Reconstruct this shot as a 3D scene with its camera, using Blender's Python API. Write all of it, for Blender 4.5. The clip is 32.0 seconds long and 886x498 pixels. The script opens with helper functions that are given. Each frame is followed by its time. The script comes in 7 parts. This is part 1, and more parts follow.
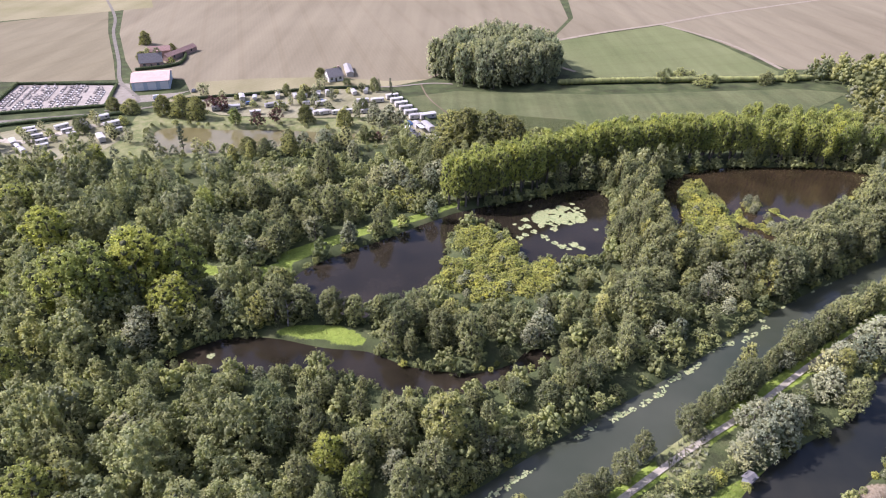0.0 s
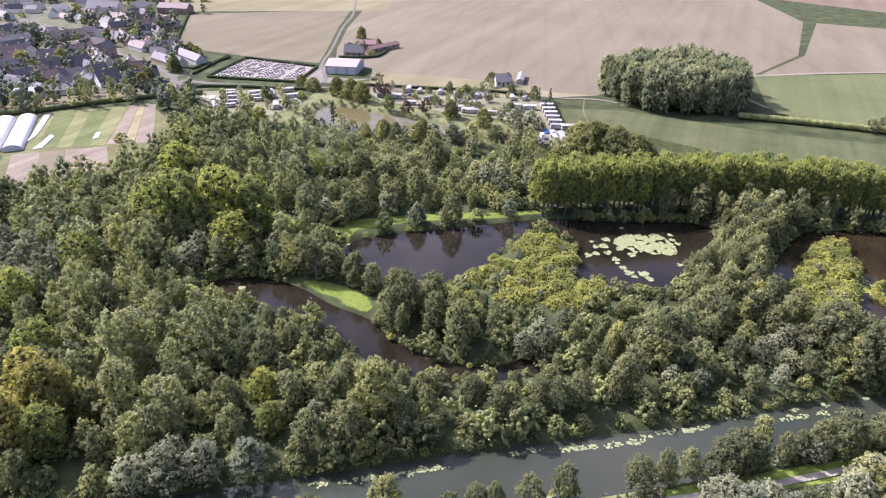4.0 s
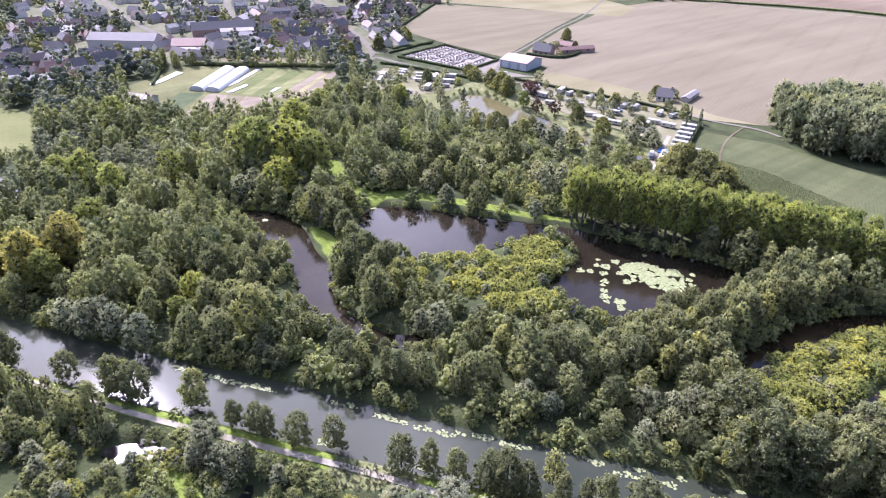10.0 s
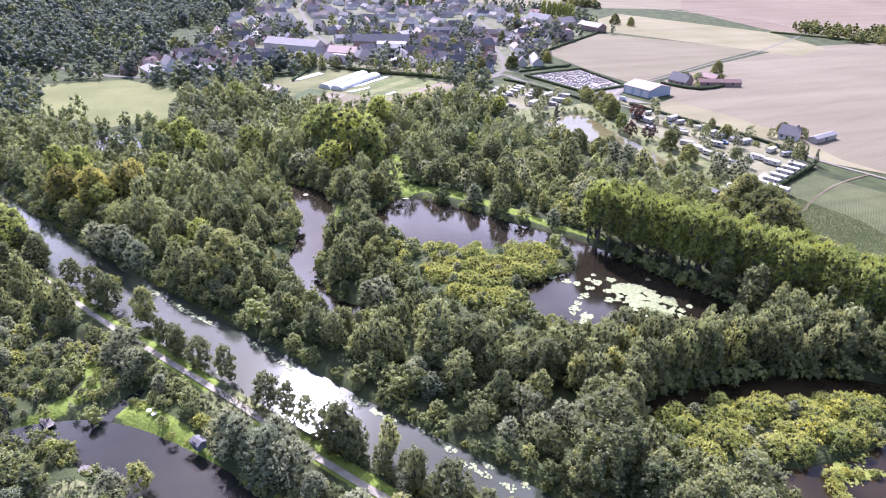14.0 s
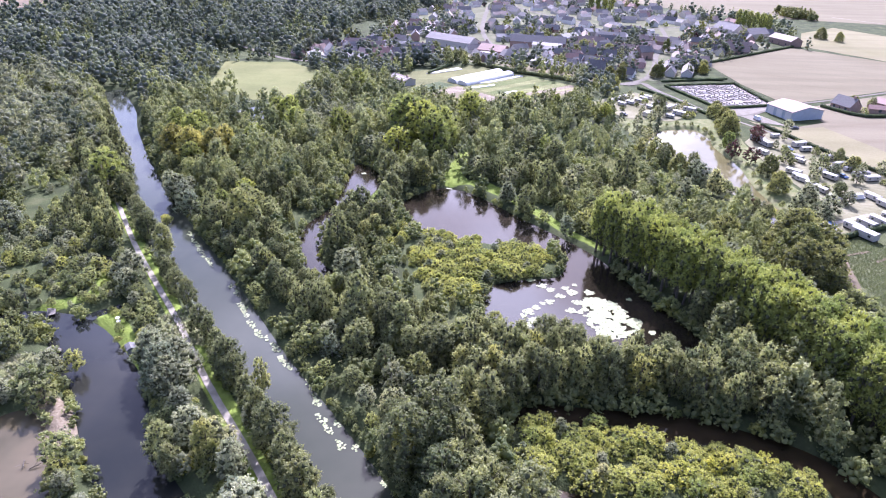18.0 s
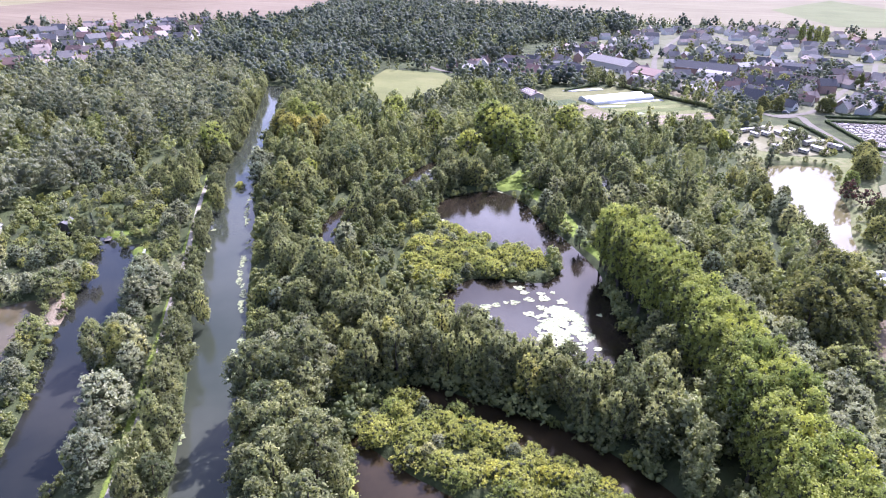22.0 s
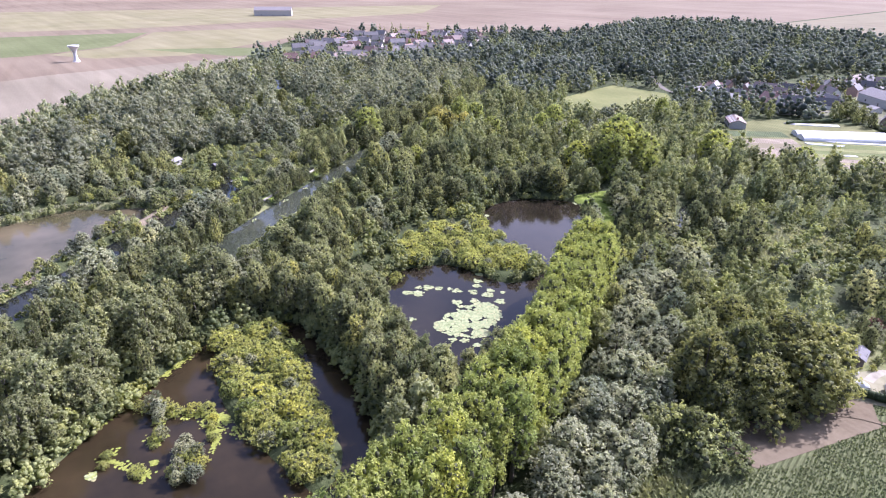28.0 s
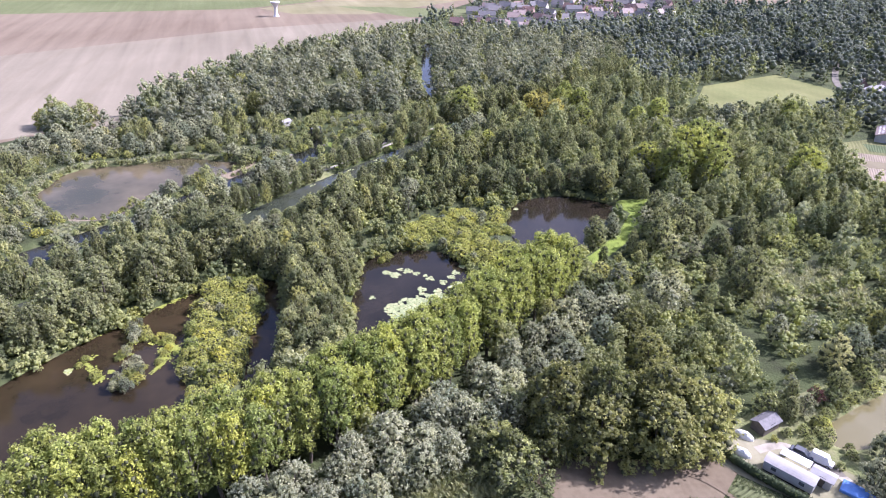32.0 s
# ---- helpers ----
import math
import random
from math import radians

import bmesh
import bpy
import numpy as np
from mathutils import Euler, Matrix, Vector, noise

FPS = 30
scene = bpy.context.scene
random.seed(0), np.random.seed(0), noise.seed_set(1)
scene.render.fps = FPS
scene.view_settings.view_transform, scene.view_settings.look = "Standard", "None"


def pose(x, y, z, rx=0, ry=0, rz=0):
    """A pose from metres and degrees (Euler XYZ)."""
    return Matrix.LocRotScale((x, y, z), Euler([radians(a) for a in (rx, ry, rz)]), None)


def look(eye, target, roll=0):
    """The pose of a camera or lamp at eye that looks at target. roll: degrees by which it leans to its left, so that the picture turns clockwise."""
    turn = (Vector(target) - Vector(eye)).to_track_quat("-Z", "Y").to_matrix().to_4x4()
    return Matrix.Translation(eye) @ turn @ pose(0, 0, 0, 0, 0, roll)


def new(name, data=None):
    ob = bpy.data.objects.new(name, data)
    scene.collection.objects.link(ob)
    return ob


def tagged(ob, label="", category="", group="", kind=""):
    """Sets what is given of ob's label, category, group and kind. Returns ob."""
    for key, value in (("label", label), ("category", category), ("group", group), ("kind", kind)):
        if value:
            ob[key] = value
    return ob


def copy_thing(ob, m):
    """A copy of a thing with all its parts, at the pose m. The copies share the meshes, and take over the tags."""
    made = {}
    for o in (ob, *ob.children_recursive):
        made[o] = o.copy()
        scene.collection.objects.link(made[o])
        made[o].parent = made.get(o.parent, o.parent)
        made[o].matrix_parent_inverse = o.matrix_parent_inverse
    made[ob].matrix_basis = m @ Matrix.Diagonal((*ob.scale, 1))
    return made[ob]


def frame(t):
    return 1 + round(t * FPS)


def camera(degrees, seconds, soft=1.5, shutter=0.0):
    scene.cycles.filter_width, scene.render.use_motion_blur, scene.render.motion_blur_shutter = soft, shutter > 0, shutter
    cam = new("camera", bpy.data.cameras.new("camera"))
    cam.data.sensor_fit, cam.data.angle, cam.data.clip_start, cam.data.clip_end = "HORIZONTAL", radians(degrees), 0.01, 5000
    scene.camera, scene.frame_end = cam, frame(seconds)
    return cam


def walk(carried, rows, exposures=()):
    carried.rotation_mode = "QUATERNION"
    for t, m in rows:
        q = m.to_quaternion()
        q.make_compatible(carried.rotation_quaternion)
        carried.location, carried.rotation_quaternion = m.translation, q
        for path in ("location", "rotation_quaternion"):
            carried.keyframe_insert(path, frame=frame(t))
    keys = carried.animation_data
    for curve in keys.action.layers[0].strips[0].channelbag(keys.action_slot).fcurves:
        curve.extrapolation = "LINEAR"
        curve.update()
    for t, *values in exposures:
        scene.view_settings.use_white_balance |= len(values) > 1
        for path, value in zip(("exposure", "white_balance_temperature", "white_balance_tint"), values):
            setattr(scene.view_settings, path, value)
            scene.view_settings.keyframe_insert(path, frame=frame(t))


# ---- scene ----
cam = camera(69.5, 32.0, 1.07)
METRES, EYE, TILT, LEAN, TURN = 475.0, 106.5, 0.0, 0.0, 0.0
ROWS = [
    (0.0, 0.0, 0.0, 0.0, 0.4, -31.84, -0.65),
    (0.5, 0.0133, 0.0003, -0.0039, 3.52, -31.44, -0.7),
    (1.0, 0.0272, 0.001, -0.0083, 6.79, -30.95, -0.65),
    (1.5, 0.0405, 0.0023, -0.0125, 10.08, -30.5, -0.72),
    (2.0, 0.0541, 0.0041, -0.0164, 13.83, -30.1, -0.72),
    (2.5, 0.068, 0.0063, -0.0194, 17.05, -29.74, -0.76),
    (3.0, 0.0818, 0.0092, -0.0196, 19.5, -29.75, -0.79),
    (3.5, 0.0954, 0.0128, -0.0199, 21.81, -29.77, -0.83),
    (5.5, 0.1505, 0.0323, -0.0214, 31.17, -29.66, -0.93),
    (6.0, 0.1641, 0.0385, -0.0215, 33.56, -29.68, -0.96),
    (6.5, 0.1773, 0.0452, -0.0216, 35.92, -29.65, -1.0),
    (7.0, 0.19, 0.0525, -0.0218, 38.25, -29.66, -1.04),
    (7.5, 0.2021, 0.0602, -0.0219, 40.51, -29.7, -1.08),
    (8.0, 0.2135, 0.0683, -0.0222, 42.75, -29.76, -1.11),
    (8.5, 0.2246, 0.0767, -0.0222, 44.96, -29.82, -1.13),
    (9.0, 0.2356, 0.0853, -0.0222, 47.2, -29.86, -1.15),
    (9.5, 0.2465, 0.0941, -0.0222, 49.44, -29.82, -1.16),
    (10.0, 0.2572, 0.1034, -0.0222, 51.67, -29.77, -1.18),
    (10.5, 0.2676, 0.1135, -0.0221, 53.92, -29.71, -1.19),
    (11.0, 0.2776, 0.1241, -0.022, 56.25, -29.67, -1.18),
    (11.5, 0.287, 0.1352, -0.0235, 58.55, -29.46, -1.16),
    (12.0, 0.2962, 0.1467, -0.0273, 60.87, -28.96, -1.16),
    (12.5, 0.3056, 0.1593, -0.031, 63.35, -28.47, -1.17),
    (13.0, 0.3145, 0.1725, -0.0346, 65.86, -27.98, -1.17),
    (13.5, 0.3228, 0.1862, -0.0382, 68.38, -27.48, -1.19),
    (14.0, 0.3305, 0.2004, -0.0405, 70.88, -27.15, -1.21),
    (14.5, 0.3376, 0.215, -0.0402, 73.4, -27.15, -1.21),
    (16.5, 0.3594, 0.2751, -0.0388, 83.49, -27.27, -1.17),
    (17.0, 0.3632, 0.2909, -0.0387, 86.04, -27.3, -1.14),
    (17.5, 0.3662, 0.3066, -0.0386, 88.59, -27.34, -1.13),
    (18.0, 0.3685, 0.3227, -0.0386, 91.15, -27.36, -1.1),
    (18.5, 0.3702, 0.3387, -0.0384, 93.71, -27.38, -1.07),
    (19.0, 0.3711, 0.3549, -0.0383, 96.25, -27.38, -1.02),
    (19.5, 0.3711, 0.3709, -0.038, 98.83, -27.4, -1.0),
    (20.0, 0.3706, 0.387, -0.0383, 101.36, -27.33, -0.92),
    (20.5, 0.3694, 0.4029, -0.0417, 103.92, -26.86, -0.9),
    (21.0, 0.3674, 0.4188, -0.0453, 106.5, -26.32, -0.86),
    (21.5, 0.3647, 0.4348, -0.049, 109.05, -25.78, -0.82),
    (22.0, 0.3613, 0.4505, -0.0526, 111.58, -25.24, -0.8),
    (22.5, 0.3572, 0.4664, -0.0563, 114.13, -24.68, -0.72),
    (23.0, 0.3523, 0.4818, -0.06, 116.66, -24.13, -0.66),
    (23.5, 0.3467, 0.497, -0.0639, 119.21, -23.57, -0.6),
    (24.0, 0.3407, 0.512, -0.0674, 121.74, -23.04, -0.63),
    (24.5, 0.3339, 0.5267, -0.0712, 124.28, -22.53, -0.6),
    (25.0, 0.3267, 0.5412, -0.0751, 126.82, -21.95, -0.58),
    (25.5, 0.3185, 0.5552, -0.078, 129.36, -21.55, -0.54),
    (27.5, 0.2803, 0.6081, -0.065, 139.5, -23.23, -0.54),
    (28.0, 0.2693, 0.62, -0.061, 142.05, -23.79, -0.52),
    (28.5, 0.2579, 0.6314, -0.0569, 144.54, -24.34, -0.52),
    (29.0, 0.246, 0.6422, -0.0529, 146.99, -24.86, -0.52),
    (29.5, 0.2338, 0.6523, -0.049, 149.44, -25.41, -0.53),
    (30.0, 0.2211, 0.6619, -0.0451, 151.88, -25.96, -0.54),
    (30.5, 0.2079, 0.6709, -0.0411, 154.36, -26.53, -0.56),
    (31.0, 0.1944, 0.6794, -0.0371, 156.89, -27.01, -0.54),
    (31.5, 0.1804, 0.6874, -0.0331, 159.42, -27.45, -0.53),
    (32.0, 0.1673, 0.6944, -0.0294, 161.77, -27.86, -0.52),
]
walk(cam, [(t, pose(0, 0, EYE, TILT, LEAN, TURN) @ pose(METRES * x, METRES * y, METRES * z, 90 + pitch, roll, yaw)) for t, x, y, z, yaw, pitch, roll in ROWS],
     [(0.0, 0.87, 5880.0, 32.5), (6.0, 1.02, 5760.0, 33.5), (13.0, 1.2, 5480.0, 36.5), (20.0, 1.31, 5410.0, 38.0), (26.0, 1.17, 5520.0, 35.0), (32.0, 1.14, 5550.0, 35.0)])

# ---- light ----
SUN_AZ, SUN_EL = radians(-85.0), radians(41.5)          # azimuth clockwise from +y
sun_dir = Vector((math.sin(SUN_AZ) * math.cos(SUN_EL), math.cos(SUN_AZ) * math.cos(SUN_EL), math.sin(SUN_EL)))
world = bpy.data.worlds.new("sky")
scene.world = world
world.use_nodes = True
wn, wl = world.node_tree.nodes, world.node_tree.links
sky = wn.new("ShaderNodeTexSky")
sky.sky_type, sky.sun_disc = "NISHITA", False
sky.sun_elevation, sky.sun_rotation = SUN_EL, SUN_AZ
sky.air_density, sky.dust_density = 1.0, 2.0
# broken fair-weather cloud over the whole sky
tc = wn.new("ShaderNodeTexCoord")
sep = wn.new("ShaderNodeSeparateXYZ")
wl.new(tc.outputs["Generated"], sep.inputs[0])
up = wn.new("ShaderNodeMath")
up.operation = "MAXIMUM"
up.inputs[1].default_value = 0.06
wl.new(sep.outputs[2], up.inputs[0])
flat = []
for axis in (0, 1):
    dv = wn.new("ShaderNodeMath")
    dv.operation = "DIVIDE"
    wl.new(sep.outputs[axis], dv.inputs[0])
    wl.new(up.outputs[0], dv.inputs[1])
    flat.append(dv)
com = wn.new("ShaderNodeCombineXYZ")
wl.new(flat[0].outputs[0], com.inputs[0])
wl.new(flat[1].outputs[0], com.inputs[1])
cn = wn.new("ShaderNodeTexNoise")
cn.inputs["Scale"].default_value, cn.inputs["Detail"].default_value, cn.inputs["Roughness"].default_value = 1.5, 6.0, 0.55
wl.new(com.outputs[0], cn.inputs["Vector"])
cr = wn.new("ShaderNodeValToRGB")
cr.color_ramp.elements[0].position, cr.color_ramp.elements[1].position = 0.48, 0.60
wl.new(cn.outputs["Fac"], cr.inputs[0])
cm = wn.new("ShaderNodeMix")
cm.data_type = "RGBA"
wl.new(cr.outputs[0], cm.inputs[0])
wl.new(sky.outputs[0], cm.inputs[6])
# clouds are brighter towards the sun
dot = wn.new("ShaderNodeVectorMath")
dot.operation = "DOT_PRODUCT"
wl.new(tc.outputs["Generated"], dot.inputs[0])
dot.inputs[1].default_value = sun_dir
glow = wn.new("ShaderNodeValToRGB")
glow.color_ramp.elements[0].position, glow.color_ramp.elements[1].position = 0.15, 1.0
glow.color_ramp.elements[0].color, glow.color_ramp.elements[1].color = (0.068, 0.077, 0.098, 1), (1, 1, 1, 1)
glow.color_ramp.elements.new(0.78).color = (0.22, 0.23, 0.26, 1)
wl.new(dot.outputs["Value"], glow.inputs[0])
lit = wn.new("ShaderNodeVectorMath")
lit.operation = "SCALE"
lit.inputs["Scale"].default_value = 32.0
wl.new(glow.outputs[0], lit.inputs[0])
wl.new(lit.outputs[0], cm.inputs[7])
wl.new(cm.outputs[2], wn["Background"].inputs[0])
wn["Background"].inputs[1].default_value = 0.118
lamp = bpy.data.lights.new("sun", "SUN")
lamp.energy, lamp.angle, lamp.color = 5.0, radians(0.6), (1.0, 0.96, 0.90)
sun = new("sun", lamp)
sun.matrix_world = look(sun_dir * 900, (0, 0, 0))


# ---- materials ----
class Mat:
    """A node material with short helpers."""

    def __init__(self, name, rough=0.8, spec=0.3):
        self.m = bpy.data.materials.new(name)
        self.m.use_nodes = True
        self.n, self.l = self.m.node_tree.nodes, self.m.node_tree.links
        self.b = self.n["Principled BSDF"]
        self.b.inputs["Roughness"].default_value = rough
        self.b.inputs["Specular IOR Level"].default_value = spec

    def node(self, kind, **put):
        k = self.n.new(kind)
        for key, v in put.items():
            k.inputs[key].default_value = v
        return k

    def coords(self, sx=1.0, sy=1.0, sz=1.0, turn=0.0, object_space=False):
        if object_space:
            src = self.n.new("ShaderNodeTexCoord").outputs["Object"]
        else:
            src = self.n.new("ShaderNodeNewGeometry").outputs["Position"]
        mp = self.n.new("ShaderNodeMapping")
        mp.inputs["Scale"].default_value = (sx, sy, sz)
        mp.inputs["Rotation"].default_value = (0, 0, turn)
        self.l.new(src, mp.inputs[0])
        return mp.outputs[0]

    def noise(self, scale, detail=3.0, vec=None, rough=0.55):
        k = self.node("ShaderNodeTexNoise", Scale=scale, Detail=detail, Roughness=rough)
        self.l.new(vec if vec else self.coords(), k.inputs["Vector"])
        return k.outputs["Fac"]

    def ramp(self, fac, stops):
        k = self.n.new("ShaderNodeValToRGB")
        e = k.color_ramp.elements
        while len(e) < len(stops):
            e.new(0.5)
        for s, (p, c) in zip(e, stops):
            s.position, s.color = p, (*c, 1)
        self.l.new(fac, k.inputs[0])
        return k.outputs[0]

    def math(self, op, a, b=None):
        k = self.n.new("ShaderNodeMath")
        k.operation = op
        for i, v in enumerate((a, b)):
            if v is None:
                continue
            if isinstance(v, (int, float)):
                k.inputs[i].default_value = v
            else:
                self.l.new(v, k.inputs[i])
        return k.outputs[0]

    def mix(self, fac, a, b, mode="MIX"):
        k = self.n.new("ShaderNodeMix")
        k.data_type, k.blend_type = "RGBA", mode
        for s, v in ((k.inputs[0], fac), (k.inputs[6], a), (k.inputs[7], b)):
            if isinstance(v, (int, float)):
                s.default_value = v
            elif isinstance(v, tuple):
                s.default_value = (*v, 1)
            else:
                self.l.new(v, s)
        return k.outputs[2]

    def color(self, c):
        if isinstance(c, tuple):
            self.b.inputs["Base Color"].default_value = (*c, 1)
        else:
            self.l.new(c, self.b.inputs["Base Color"])
        return self

    def bump(self, fac, strength=0.4, dist=0.1):
        k = self.node("ShaderNodeBump", Strength=strength, Distance=dist)
        self.l.new(fac, k.inputs["Height"])
        self.l.new(k.outputs[0], self.b.inputs["Normal"])
        return self


def scaled(c, f):
    return tuple(min(1.0, v * f) for v in c)


def leafy(name, c, through_=0.45, warm=(1.22, 1.15, 0.85), joined=False, spread=0.34, dark=0.62, light=1.24):
    """Foliage: tone differs from tree to tree and from leaf clump to leaf clump; light passes through."""
    k = Mat(name, 0.65, 0.1)
    if joined:
        at = k.n.new("ShaderNodeAttribute")
        at.attribute_name = "tone"
        tree = at.outputs["Fac"]
    else:
        tree = k.n.new("ShaderNodeObjectInfo").outputs["Random"]
    leaf = k.n.new("ShaderNodeNewGeometry").outputs["Random Per Island"]
    clump = k.n.new("ShaderNodeAttribute")
    clump.attribute_name = "tuft"
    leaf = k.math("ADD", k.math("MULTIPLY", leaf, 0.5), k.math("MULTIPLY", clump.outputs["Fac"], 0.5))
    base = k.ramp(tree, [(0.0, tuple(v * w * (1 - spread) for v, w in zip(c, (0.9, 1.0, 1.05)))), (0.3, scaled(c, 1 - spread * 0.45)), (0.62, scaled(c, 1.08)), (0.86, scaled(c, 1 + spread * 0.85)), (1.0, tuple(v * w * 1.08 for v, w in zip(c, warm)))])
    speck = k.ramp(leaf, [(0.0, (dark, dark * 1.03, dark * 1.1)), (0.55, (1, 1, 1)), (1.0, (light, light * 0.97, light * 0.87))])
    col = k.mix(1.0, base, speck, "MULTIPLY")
    patch = k.ramp(k.noise(0.45, 3), [(0.3, (0.8, 0.85, 0.85)), (0.7, (1.15, 1.1, 1.0))])
    col = k.mix(1.0, col, patch, "MULTIPLY")
    k.color(col)
    tr = k.n.new("ShaderNodeBsdfTranslucent")
    k.l.new(k.mix(1.0, col, (1.42, 1.46, 1.02), "MULTIPLY"), tr.inputs[0])
    ms = k.n.new("ShaderNodeMixShader")
    ms.inputs[0].default_value = through_
    k.l.new(k.b.outputs[0], ms.inputs[1])
    k.l.new(tr.outputs[0], ms.inputs[2])
    k.l.new(ms.outputs[0], k.n["Material Output"].inputs[0])
    return k.m


LEAF = {
    "alder": (0.236, 0.249, 0.128), "willow": (0.345, 0.355, 0.245), "poplar": (0.29, 0.318, 0.092), "aspen": (0.285, 0.294, 0.145),
    "lime": (0.285, 0.31, 0.105), "maple": (0.32, 0.293, 0.095), "osier": (0.382, 0.39, 0.125), "scrub": (0.285, 0.302, 0.136),
    # Beech carries distance haze and cloud shade in its bluish, dark colour.
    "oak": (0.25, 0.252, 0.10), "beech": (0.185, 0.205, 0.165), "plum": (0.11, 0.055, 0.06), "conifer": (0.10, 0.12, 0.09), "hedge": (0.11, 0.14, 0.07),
    "birch": (0.295, 0.30, 0.195), "ash": (0.29, 0.305, 0.19),
}
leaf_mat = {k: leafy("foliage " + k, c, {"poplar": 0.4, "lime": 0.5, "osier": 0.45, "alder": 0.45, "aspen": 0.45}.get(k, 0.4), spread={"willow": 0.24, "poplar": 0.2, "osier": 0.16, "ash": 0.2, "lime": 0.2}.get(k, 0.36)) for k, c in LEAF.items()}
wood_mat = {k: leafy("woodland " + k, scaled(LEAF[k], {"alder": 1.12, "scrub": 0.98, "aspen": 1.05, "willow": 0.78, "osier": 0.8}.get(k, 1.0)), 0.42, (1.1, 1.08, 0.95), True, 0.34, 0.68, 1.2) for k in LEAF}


def bark_material():
    k = Mat("bark", 0.9, 0.2)
    f = k.noise(3.0, 4, k.coords(3, 3, 0.5))
    return k.color(k.ramp(f, [(0.3, (0.05, 0.04, 0.03)), (0.7, (0.17, 0.15, 0.12))])).bump(f, 0.5, 0.05).m


bark = bark_material()


def shaded_core_material():
    """Twigs, branches and leaves inside a crown, with their shade painted into the colour."""
    k = Mat("crown core with painted shade", 0.95, 0.05)
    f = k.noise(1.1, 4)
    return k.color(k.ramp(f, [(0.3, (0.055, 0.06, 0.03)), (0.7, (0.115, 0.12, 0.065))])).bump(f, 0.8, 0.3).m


shaded_core = shaded_core_material()


def water_material(name, deep, shallow, scale=0.05, rough=0.04, ripple=0.08, swell=0.0):
    k = Mat(name, rough, 0.5)
    k.b.inputs["IOR"].default_value = 1.33
    f = k.noise(scale, 4)
    k.color(k.ramp(f, [(0.35, deep), (0.7, shallow)]))
    w = k.math("ADD", k.noise(1.6, 3, k.coords(1, 2.2, 1, 0.6)), k.noise(0.25, 2))
    if swell:
        wave = k.noise(0.55, 2, k.coords(1.0, 0.16, 1, 1.15))
        w = k.math("ADD", w, k.math("MULTIPLY", wave, swell))
    return k.bump(w, ripple, 0.12).m


water_brown = water_material("peaty pond water", (0.013, 0.011, 0.007), (0.026, 0.021, 0.014), 0.07)
water_peat = water_material("brown pond water", (0.017, 0.013, 0.007), (0.038, 0.027, 0.014), 0.07)
water_canal = water_material("canal water", (0.035, 0.042, 0.028), (0.055, 0.06, 0.042), 0.03, 0.08, 0.05, 1.3)
water_river = water_material("river water", (0.012, 0.014, 0.013), (0.026, 0.026, 0.020), 0.05)
water_fish = water_material("muddy pond water", (0.11, 0.097, 0.042), (0.15, 0.135, 0.07), 0.04, 0.06, 0.05)
water_silt = water_material("silty pond water", (0.045, 0.042, 0.02), (0.135, 0.108, 0.065), 0.04, 0.03, 0.04)


def ground_material():
    k = Mat("ground", 0.95, 0.1)
    f = k.noise(0.12, 5)
    g = k.noise(1.7, 4)
    under = k.ramp(f, [(0.3, (0.035, 0.04, 0.02)), (0.55, (0.06, 0.075, 0.03)), (0.75, (0.10, 0.105, 0.05))])
    lawn = k.ramp(k.noise(0.5, 5), [(0.3, (0.13, 0.175, 0.034)), (0.6, (0.185, 0.24, 0.045)), (0.8, (0.225, 0.255, 0.085))])
    mud = k.ramp(g, [(0.3, (0.14, 0.11, 0.07)), (0.7, (0.24, 0.20, 0.14))])
    at = k.n.new("ShaderNodeAttribute")
    at.attribute_name = "lawn"
    edge = k.ramp(k.math("ADD", at.outputs["Fac"], k.math("MULTIPLY", k.math("SUBTRACT", g, 0.5), 0.5)), [(0.4, (0, 0, 0)), (0.6, (1, 1, 1))])
    col = k.mix(edge, under, lawn)
    am = k.n.new("ShaderNodeAttribute")
    am.attribute_name = "mud"
    edge = k.ramp(k.math("ADD", am.outputs["Fac"], k.math("MULTIPLY", k.math("SUBTRACT", g, 0.5), 0.5)), [(0.4, (0, 0, 0)), (0.6, (1, 1, 1))])
    col = k.mix(edge, col, mud)
    dry = k.ramp(k.noise(0.35, 5), [(0.3, (0.095, 0.118, 0.044)), (0.5, (0.155, 0.165, 0.07)), (0.72, (0.215, 0.205, 0.11))])
    ad = k.n.new("ShaderNodeAttribute")
    ad.attribute_name = "dry"
    edge = k.ramp(k.math("ADD", ad.outputs["Fac"], k.math("MULTIPLY", k.math("SUBTRACT", g, 0.5), 0.5)), [(0.4, (0, 0, 0)), (0.6, (1, 1, 1))])
    col = k.mix(edge, col, dry)
    return k.color(col).bump(g, 0.8, 0.3).m


